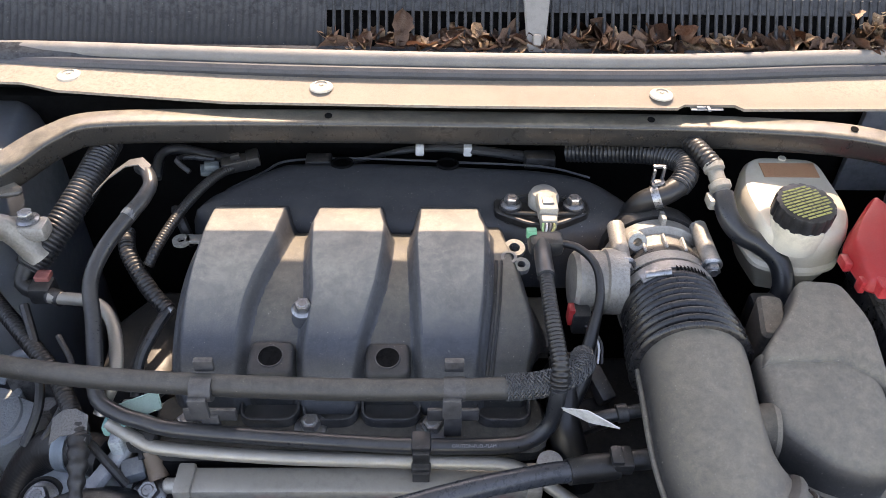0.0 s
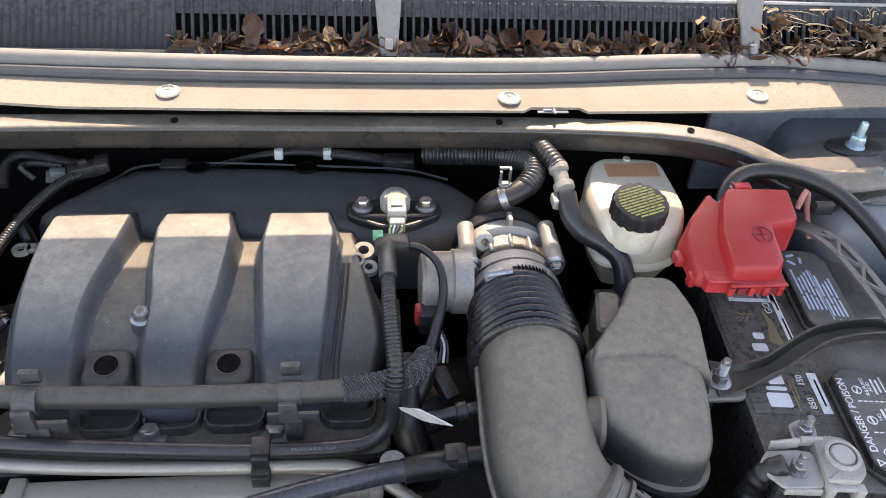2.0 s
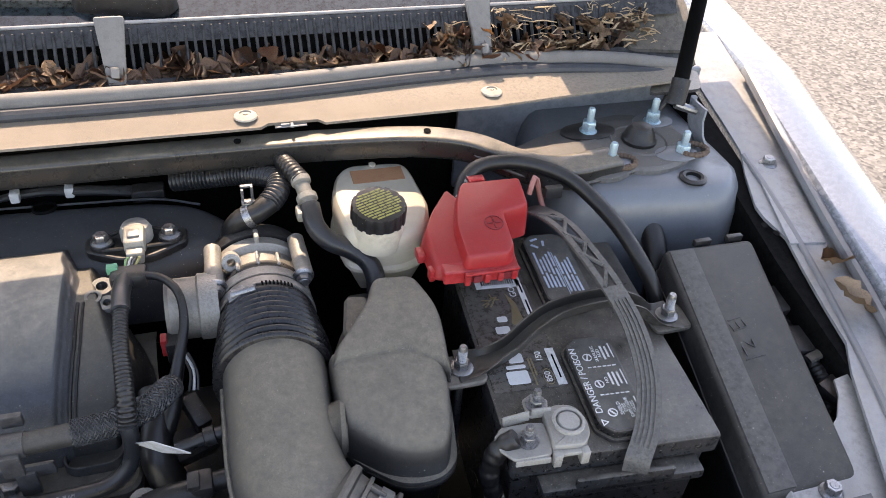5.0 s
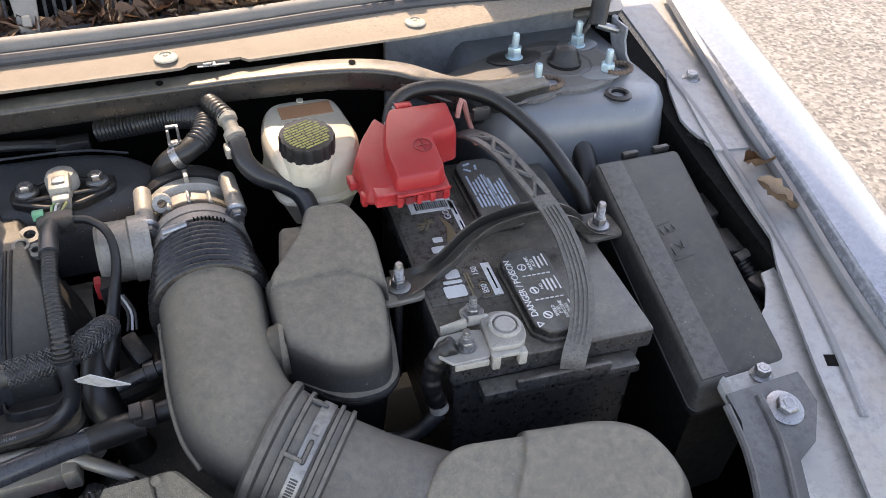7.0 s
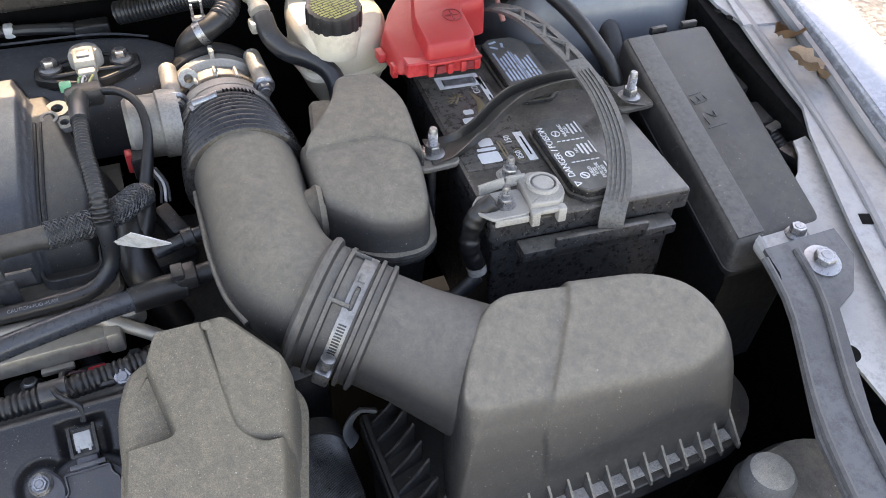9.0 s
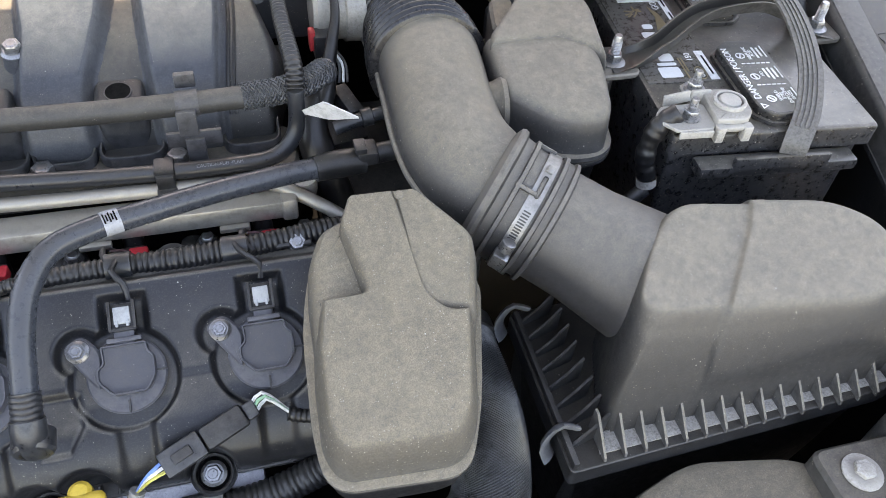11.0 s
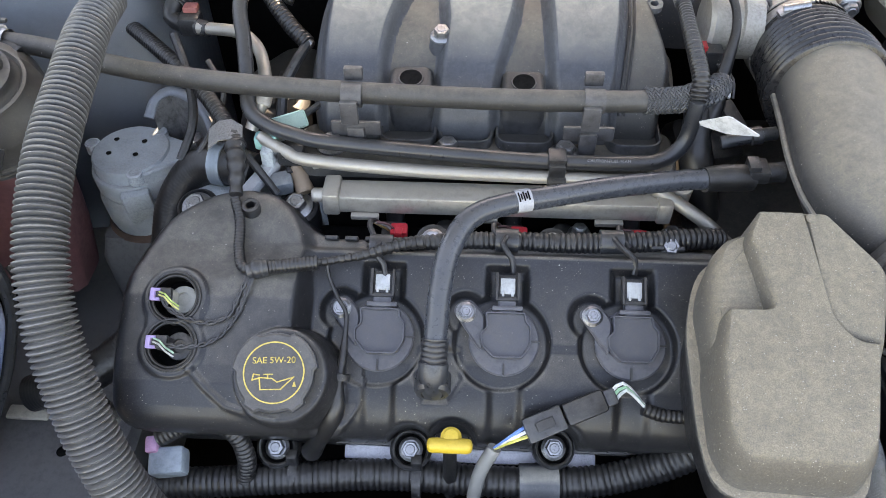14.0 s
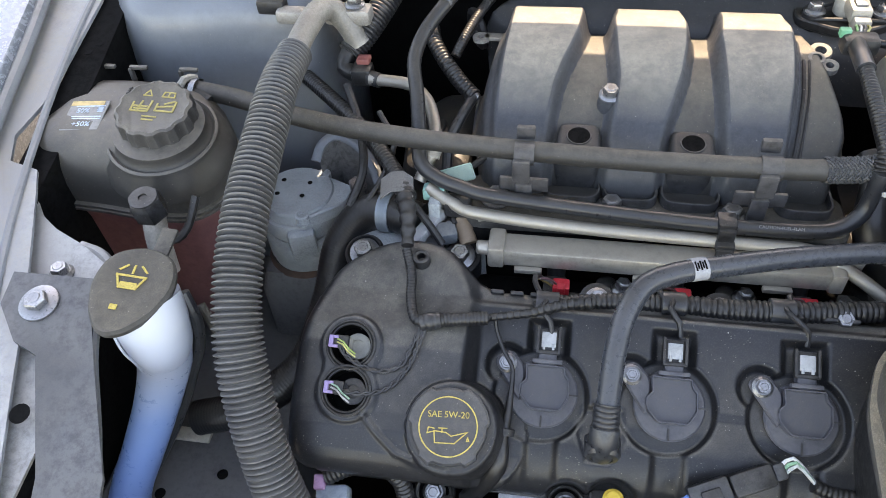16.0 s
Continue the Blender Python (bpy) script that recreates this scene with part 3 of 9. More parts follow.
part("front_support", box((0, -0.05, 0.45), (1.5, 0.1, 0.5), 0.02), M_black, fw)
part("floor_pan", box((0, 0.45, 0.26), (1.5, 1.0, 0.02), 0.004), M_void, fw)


def strut_bar():
    b = thing("strut_bar", (0, 0.81, 0.94), "dark painted tubular cross brace between the strut towers", "strut brace")
    path = [(-0.60, 0.745, 0.935), (-0.545, 0.742, 0.936), (-0.50, 0.757, 0.94), (-0.452, 0.799, 0.955), (-0.398, 0.818, 0.960), (-0.2, 0.831, 0.9555), (0.0, 0.836, 0.952), (0.17, 0.831, 0.954), (0.26, 0.819, 0.959), (0.35, 0.804, 0.962), (0.41, 0.788, 0.957), (0.455, 0.758, 0.948), (0.50, 0.742, 0.942), (0.57, 0.752, 0.94)]
    line = smooth_line(path, 0.008)
    section = rounded(rect(-0.0145, -0.0135, 0.0145, 0.0135), 0.0055, 4)
    rings = []
    for i, p in enumerate(line):
        t = (line[min(i + 1, len(line) - 1)] - line[max(i - 1, 0)]).normalized()
        side = t.cross(Vector((0, 0, 1))).normalized()
        wide = 1.0 + 0.35 * float(np.clip((abs(p.x) - 0.43) / 0.08, 0, 1))
        rings.append([p + side * q.x * wide + side.cross(t) * q.y for q in section])
    part("tube", loft(rings), M_bar, b)
    for s in (1, -1):
        o = rounded([(s * 0.46, 0.735), (s * 0.52, 0.72), (s * 0.60, 0.735), (s * 0.60, 0.845), (s * 0.555, 0.84), (s * 0.52, 0.79)], 0.015)
        part("end_plate", slab(o if s > 0 else o[::-1], 0.934, 0.939), M_bar, b)
    for x, y, z in ((-0.178, 0.829, 0.9705), (0.158, 0.829, 0.9695), (0.36, 0.803, 0.9765)):
        part("hole", lathe([(0, 0), (0.004, 0), (0.004, 0.0008), (0, 0.0008)], 14, pose(x, y - 0.002, z, 10)), M_void, b)


strut_bar()
g = thing("gas_strut", (0.67, 0.797, 0.95), "black gas strut that holds the hood up", "gas strut")
part("rod", tube([(0.668, 0.80, 1.0), (0.735, 0.90, 1.105), (0.80, 0.99, 1.2)], 0.009, 16, 0.03), M_void, g)
part("ball_socket", tube([(0.664, 0.794, 0.985), (0.672, 0.806, 1.012)], 0.011, 12, 0.01), M_black, g)
part("ball_stud", tube([(0.664, 0.794, 0.986), (0.676, 0.79, 0.982), (0.69, 0.787, 0.978)], 0.005, 10), M_steel, g)


def tower_details():
    """Brace foot, tie wires and ball-joint bracket on the right tower; cowl corner plates."""
    b = thing("tower_plate", (0.6, 0.79, 0.934), "pressed grey plate and rusty tie wires round the strut studs", "bracket")
    o = rounded([(0.455, 0.80), (0.50, 0.735), (0.56, 0.72), (0.602, 0.742), (0.655, 0.752), (0.694, 0.82), (0.64, 0.862), (0.565, 0.848), (0.52, 0.83)], 0.02, 5)
    part("plate", stack(o, [(0.934, 0), (0.9395, 0.0), (0.941, 0.003)]), M_dustplate, b)
    part("gasket", stack([Vector((0.571 + 0.036 * math.cos(a), 0.822 + 0.02 * math.sin(a))) for a in np.linspace(0, 2 * math.pi, 28, endpoint=False)], [(0.9405, 0), (0.943, 0), (0.9435, 0.001)]), M_rubber, b, "dark oval gasket")
    for q in ((0.655, 0.755), (0.665, 0.832), (0.566, 0.752)):
        part("pad", stack([Vector((q[0] + 0.027 * math.cos(a), q[1] + 0.017 * math.sin(a))) for a in np.linspace(0, 2 * math.pi, 24, endpoint=False)], [(0.9405, 0), (0.9425, 0), (0.943, 0.001)]), M_tower, b)
    part("arm", tube([(0.41, 0.788, 0.957), (0.47, 0.762, 0.944), (0.53, 0.768, 0.941), (0.575, 0.778, 0.9405)], [0.014, 0.026, 0.032, 0.024], 20, flat=0.28), M_dustplate, b, "grimy widened foot of the brace")
    part("dished_rim", lathe([(0.03, 0), (0.034, 0.003), (0.037, 0.0)], 28, pose(0.624, 0.791, 0.9405)), M_dustplate, b)
    rope = surf("rusty_rope", (0.13, 0.085, 0.06), (0.08, 0.055, 0.04), 0.85, bump=0.6)
    for cx, cy in ((0.572, 0.748), (0.672, 0.757)):
        ring = [(cx + 0.018 * math.cos(a) + 0.006 * (a > 3), cy + 0.013 * math.sin(a), 0.944) for a in np.linspace(3.6, 8.4, 9)]
        part("tie_wire", tube(ring, 0.0033, 8, 0.002, rf=lambda s, n: 1 + 0.2 * math.sin(s * 1900)), rope, b, "twisted rusty tie")
    part("tie_end", tube([(0.668, 0.835, 0.95), (0.69, 0.85, 0.962), (0.70, 0.868, 0.97)], 0.004, 8), M_black, b)
    k = thing("strut_bracket", (0.69, 0.79, 0.93), "bent grey bracket that carries the gas strut ball", "bracket")
    part("leg", loft([[Vector(q) for q in ((x, 0.768 + d, z), (x + 0.003, 0.768 + d, z), (x + 0.003, 0.797 + d, z), (x, 0.797 + d, z))] for x, d, z in ((0.712, -0.012, 0.915), (0.703, -0.006, 0.936), (0.694, 0.0, 0.954), (0.69, 0.002, 0.972), (0.69, 0.002, 0.988))]), M_tower, k)
    part("side_lip", tube([(0.692, 0.800, 0.99), (0.697, 0.801, 0.96), (0.706, 0.795, 0.936), (0.714, 0.786, 0.915)], 0.004, 8), M_tower, k)
    c = thing("cowl_corner", (0.72, 0.92, 0.95), "dusty cowl corner panel at the end of the grille", "body panel")
    part("panel", tilted(lambda x, y: 1.012 + 0.35 * (y - 0.92), rounded([(0.655, 0.905), (0.74, 0.895), (0.775, 0.98), (0.75, 1.06), (0.66, 1.0)], 0.012), 0.004), M_dusty, c)
    part("end_plate", tilted(lambda x, y: 0.975 + 0.05 * (y - 0.86), rounded([(0.66, 0.845), (0.735, 0.845), (0.755, 0.89), (0.70, 0.905)], 0.01), 0.004), M_bar, c)
    pipe = thing("rear_pipe", (-0.34, 0.88, 0.85), "black bent pipe and plug behind the manifold", "pipe")
    part("pipe", tube([(-0.386, 0.86, 0.865), (-0.385, 0.885, 0.878), (-0.37, 0.896, 0.882), (-0.34, 0.892, 0.88), (-0.30, 0.883, 0.876)], 0.006, 12), M_hose, pipe)
    part("plug", join(box((0, 0, 0), (0.036, 0.017, 0.014), 0.002, m=pose(-0.284, 0.842, 0.9, 0, -6, 14)), box((0, 0, 0), (0.014, 0.022, 0.012), 0.002, m=pose(-0.268, 0.847, 0.904, 0, -6, 14)), box((0, 0, 0), (0.01, 0.006, 0.006), 0.001, m=pose(-0.286, 0.842, 0.909, 0, -6, 14))), M_black, pipe)
    part("socket", join(box((0, 0, 0), (0.016, 0.012, 0.010), 0.002, m=pose(-0.312, 0.836, 0.899, 0, 10, 14)), box((0, 0, 0), (0.012, 0.018, 0.005), 0.001, m=pose(-0.318, 0.834, 0.896, 0, 10, 14))), surf("dull_socket", (0.13, 0.15, 0.145), (0.08, 0.095, 0.09), 0.45), pipe, "grey-green socket")
    part("lead", tube([(-0.335, 0.83, 0.896), (-0.35, 0.84, 0.905), (-0.34, 0.853, 0.90), (-0.31, 0.848, 0.9)], 0.003, 8), M_hose, pipe)
    l = thing("rear_loom", (-0.03, 0.89, 0.87), "thin wiring loom with white clips behind the plenum", "wiring loom")
    part("loom", tube([(-0.17, 0.883, 0.872), (-0.11, 0.895, 0.882), (-0.06, 0.898, 0.886), (-0.02, 0.89, 0.888), (0.02, 0.885, 0.886), (0.06, 0.883, 0.88)], [0.003, 0.003, 0.005, 0.006, 0.006, 0.008], 10), M_hose, l)
    for x in (-0.084, -0.028):
        part("clip", box((x, 0.892, 0.888), (0.010, 0.014, 0.013), 0.002), M_label, l, "white clip")
    part("plug", box((0.055, 0.878, 0.884), (0.036, 0.02, 0.016), 0.003), M_black, l)
    part("block", box((-0.2, 0.875, 0.878), (0.03, 0.02, 0.018), 0.003), M_black, l)
    fr = thing("frame_rail", (-0.6, 0.4, 0.42), "grey painted frame rail low in the bay", "frame rail", kind="structure")
    part("rail", stack(rounded(rect(-0.70, 0.05, -0.50, 0.76), 0.02), [(0.42, 0), (0.545, 0), (0.555, 0.008)]), M_low, fr)
    part("tab", box((-0.618, 0.399, 0.563), (0.045, 0.016, 0.006), 0.002, m=None), surf("cream_tab", (0.45, 0.42, 0.34), (0.4, 0.37, 0.3), 0.5), fr)
    for x, y in ((-0.60, 0.45), (-0.63, 0.33), (-0.57, 0.36)):
        part("hole", lathe([(0, 0), (0.006, 0), (0.006, 0.0008), (0, 0.0008)], 14, pose(x, y, 0.5551)), M_void, fr)


tower_details()

# ---- engine ----
M_plenum = surf("plenum_plastic", (0.056, 0.059, 0.066), (0.033, 0.0345, 0.039), 0.42, dust=0.6, speck=0.8, dust_col=(0.14, 0.135, 0.125), blotch=0.8, bump=0.15, spec=0.4)


# Webs and end shell: brown dirt, plus the hollows' shade put into the colour
M_web = surf("dirty_shaded_nylon", (0.046, 0.0455, 0.045), (0.03, 0.0295, 0.029), 0.5, dust=0.8, speck=0.7, dust_col=(0.26, 0.235, 0.185), bump=0.15, shed=0.7, blotch=0.6)
M_boss = surf("dark_nylon", (0.024, 0.0255, 0.029), (0.015, 0.016, 0.018), 0.5, dust=0.3, speck=0.4, dust_col=(0.2, 0.18, 0.15), bump=0.3)


def ease(v):
    v = np.clip(v, 0, 1)
    return v * v * v * (v * (v * 6 - 15) + 10)


def manifold_shell(m):
    """One moulded shell: three runners that narrow and sweep towards the front, sunk webs between them, and an end shell."""
    prof = smooth_line([(0, 0.815, 0.85), (0, 0.795, 0.876), (0, 0.775, 0.893), (0, 0.752, 0.904), (0, 0.715, 0.907), (0, 0.68, 0.902), (0, 0.645, 0.889), (0, 0.61, 0.868), (0, 0.588, 0.846), (0, 0.576, 0.818), (0, 0.574, 0.79)], 0.0035)
    left = (((0.58, -0.301), (0.61, -0.302), (0.64, -0.302), (0.67, -0.3005), (0.70, -0.2985), (0.74, -0.297)), ((0.58, -0.192), (0.62, -0.189), (0.65, -0.1865), (0.68, -0.1895), (0.735, -0.1935), (0.752, -0.191)), ((0.59, -0.082), (0.61, -0.0845), (0.64, -0.0862), (0.675, -0.0882), (0.71, -0.0898), (0.745, -0.087)))
    right = (((0.59, -0.2457), (0.62, -0.243), (0.642, -0.2398), (0.663, -0.2343), (0.687, -0.2266), (0.71, -0.221), (0.744, -0.2168)), ((0.589, -0.1386), (0.607, -0.1347), (0.628, -0.1276), (0.658, -0.1197), (0.695, -0.1151), (0.731, -0.1137), (0.753, -0.118)), ((0.587, -0.0271), (0.62, -0.0223), (0.648, -0.0184), (0.681, -0.0161), (0.727, -0.0136), (0.744, -0.018)))
    rim = ((0.58, 0.0195), (0.596, 0.0245), (0.611, 0.0275), (0.629, 0.026), (0.659, 0.0195), (0.70, 0.012), (0.74, 0.005))
    sink = ((0.575, 0.011), (0.60, 0.014), (0.65, 0.018), (0.70, 0.021), (0.75, 0.027), (0.80, 0.03))
    at = lambda table, y: float(np.interp(y, [q[0] for q in table], [q[1] for q in table]))
    xs = np.linspace(-0.33, 0.05, 320)
    n, points = len(prof), []
    def normal(i):
        t = (prof[min(i + 1, n - 1)] - prof[max(i - 1, 0)]).normalized()
        return Vector((0, -t.z, t.y)) if t.y > 0 else Vector((0, t.z, -t.y))
    def depth(x, y):
        d = np.full(np.shape(x), 1.0)
        for lt, rt in zip(left, right):
            d = np.minimum(d, ease((np.maximum(at(lt, y) - x, x - at(rt, y)) + 0.0068) / 0.0142))
        d = d * at(sink, y)
        mid = (x > at(right[2], y)) * (x <= at(rim, y) + 0.02)
        d = np.where(mid, d * 0.72, d)
        d = d + 0.075 * ease((at(left[0], y) - 0.003 - x) / 0.028) + 0.075 * ease((x - at(rim, y) + 0.008) / 0.03)
        return d
    for i, p in enumerate(prof):
        nor = normal(i)
        points.append([Vector((x, p.y, p.z)) - nor * float(d) for x, d in zip(xs, depth(xs, p.y))])
    def belongs(x, y):
        for k in range(3):
            if at(left[k], y) - (0.03 if k == 0 else 0.006) < x < at(right[k], y) + 0.006:
                return k
        return 3 if x < at(left[1], y) else 4 if x < at(left[2], y) else 5
    groups = [[] for _ in range(6)]
    for i in range(n - 1):
        for j in range(len(xs) - 1):
            groups[belongs((xs[j] + xs[j + 1]) / 2, (prof[i].y + prof[i + 1].y) / 2)].append((i, j))
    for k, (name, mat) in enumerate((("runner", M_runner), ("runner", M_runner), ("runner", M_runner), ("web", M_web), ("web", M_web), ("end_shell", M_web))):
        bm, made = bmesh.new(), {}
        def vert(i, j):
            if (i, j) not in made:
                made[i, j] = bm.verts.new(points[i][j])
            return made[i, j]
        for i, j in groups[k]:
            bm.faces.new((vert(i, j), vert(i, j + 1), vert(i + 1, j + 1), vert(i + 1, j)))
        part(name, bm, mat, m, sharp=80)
    for off, r in ((0.0075, 0.0018), (0.0125, 0.0014)):
        line = []
        for i in range(n):
            y = prof[i].y
            if 0.58 < y < 0.70 and i % 3 == 0:
                x = at(right[2], y) + off
                line.append(Vector((x, y, prof[i].z)) - normal(i) * (float(depth(np.array([x]), y)[0]) - 0.0006))
        part("ridge", tube(line, r, 8), M_black, m)


def intake_manifold():
    m = thing("intake_manifold", (-0.13, 0.66, 0.79), "grey nylon intake manifold with three broad curved runners", "intake manifold")
    manifold_shell(m)
    # plenum across the back
    pts = [(-0.332, 0.785), (-0.318, 0.812), (-0.268, 0.856), (-0.24, 0.876), (-0.16, 0.881), (-0.03, 0.874), (0.06, 0.868), (0.115, 0.85), (0.155, 0.80), (0.168, 0.752), (0.1, 0.745), (-0.3, 0.76)]
    rr = [0.012, 0.02, 0.04, 0.02, 0.05, 0.05, 0.05, 0.04, 0.04, 0.01, 0.03, 0.02]
    part("plenum", loft([[Vector((p.x, p.y, z + 0.02 * (p.x < -0.25) * (p.x + 0.25))) for p in shrunk(pts, rr, d)] for z, d in ((0.80, 0.004), (0.850, 0.0), (0.866, 0.0025), (0.877, 0.007), (0.8835, 0.013), (0.8868, 0.020), (0.8885, 0.030))]), M_plenum, m)
    part("plenum_seam", tube([(-0.30, 0.835, 0.868), (-0.262, 0.861, 0.875), (-0.235, 0.8735, 0.882), (-0.16, 0.877, 0.884), (-0.03, 0.870, 0.884), (0.06, 0.864, 0.883), (0.11, 0.848, 0.88)], 0.0014, 8), M_plenum, m)
    part("end_ring", lathe([(0.02, 0), (0.024, 0.003), (0.024, 0.008), (0.019, 0.011), (0.019, 0.0)], 24, along((-0.332, 0.782, 0.862), (-0.345, 0.775, 0.86))), M_black, m)
    for x in (-0.172, -0.052):
        part("notch", lathe([(0.013, 0.0), (0.013, 0.0022), (0.011, 0.003), (0.0105, 0.0008), (0, 0.0006)], 24, pose(x, 0.862, 0.8865, -6)), M_void, m)
    # bosses with bolt holes
    for x, y, z in ((-0.217, 0.598, 0.858), (-0.111, 0.599, 0.855)):
        o = rounded(rect(-0.021, -0.019, 0.021, 0.019), 0.01, 5)
        mm = pose(x, y, z, 8)
        bs = part("boss", stack(o, [(-0.05, -0.0015), (-0.008, 0), (-0.003, 0.001), (-0.0008, 0.003), (0.0, 0.006)], mm), M_boss, m)
        part("hole", lathe([(0, 0.0004), (0.0106, 0.0004), (0.0106, 0.001), (0.0, 0.001)], 24, mm), M_void, bs)
        part("rim", lathe([(0.0106, -0.001), (0.0106, 0.0012), (0.0116, 0.0013), (0.0122, -0.001)], 24, mm), M_boss, bs)
    part("bolt_post", lathe([(0.021, -0.04), (0.015, -0.022), (0.0115, -0.008), (0.0105, 0), (0, 0)], 20, pose(-0.19, 0.638, 0.878, 10)), M_runner, m)
    place("bolt", bolt_mesh, m, pose(-0.19, 0.638, 0.878, 10))
    # eyelets at the right end, hook at the left end
    ear = join(lathe([(0.0055, -0.003), (0.0105, -0.003), (0.0115, 0), (0.0105, 0.003), (0.0055, 0.003), (0.0055, -0.003)], 20, pose(0.012, 0.716, 0.886, 12)), lathe([(0.004, -0.003), (0.0085, -0.003), (0.0085, 0.003), (0.004, 0.003), (0.004, -0.003)], 18, pose(0.017, 0.693, 0.884, 12)),
               lathe([(0, -0.012), (0.008, -0.012), (0.008, 0.006), (0.005, 0.006), (0.005, -0.002), (0, -0.002)], 18, pose(0.005, 0.70, 0.885, 12)), box((-0.004, 0.722, 0.884), (0.03, 0.004, 0.006), 0.001), box((-0.002, 0.69, 0.881), (0.036, 0.004, 0.006), 0.001))
    part("eyelet_lug", ear, M_runner, m)
    part("lifting_tab", join(lathe([(0.004, -0.002), (0.009, -0.002), (0.009, 0.002), (0.004, 0.002), (0.004, -0.002)], 18, pose(-0.328, 0.742, 0.872)), box((-0.314, 0.745, 0.872), (0.02, 0.012, 0.004), 0.001)), M_alu, m, "bare metal tab")
    # lower flange with scallops and bolts
    low = thing("lower_manifold", (-0.14, 0.55, 0.74), "black lower intake flange with scalloped edge and bolts", "intake manifold")
    part("flange", slab(rounded(rect(-0.325, 0.535, 0.035, 0.60), 0.02, 5), 0.785, 0.803, 0.003), M_dusty, low)
    for x0, x1 in ((-0.247, -0.192), (-0.190, -0.138), (-0.136, -0.080), (-0.03, 0.022)):
        o = rounded(rect(x0, 0.5605, x1, 0.61), [0.017, 0.017, 0.004, 0.004], 7)
        part("scallop", stack(o, [(0.79, 0), (0.812, 0), (0.8135, 0.0008), (0.8135, 0.0026), (0.8045, 0.0034)]), M_boss, low, "raised lip round a port")
    for x, y in ((-0.292, 0.562), (-0.181, 0.560), (-0.070, 0.5585)):
        place("bolt", big_bolt_mesh, low, pose(x, y, 0.8035))
    part("skirt", box((-0.145, 0.565, 0.74), (0.35, 0.07, 0.1), 0.01), M_void, low)


intake_manifold()

BANK = pose(0, 0.40, 0.75, 30, 0, 0)  # front cylinder bank, leaning 30 degrees forwards


COILS = (-0.232, -0.125, -0.018)


def outline_distance(pts, u, w):
    """Distance to a closed outline, positive inside, over arrays of places."""
    d, inside = np.full(u.shape, 9.0), np.zeros(u.shape, bool)
    for (ax, ay), (bx, by) in zip(pts, pts[1:] + pts[:1]):
        ex, ey = bx - ax, by - ay
        k = np.clip(((u - ax) * ex + (w - ay) * ey) / (ex * ex + ey * ey + 1e-12), 0, 1)
        d = np.minimum(d, np.hypot(u - ax - k * ex, w - ay - k * ey))
        inside ^= ((ay > w) != (by > w)) & (u < (bx - ax) * (w - ay) / (by - ay + 1e-12) + ax)
    return np.where(inside, d, -d)


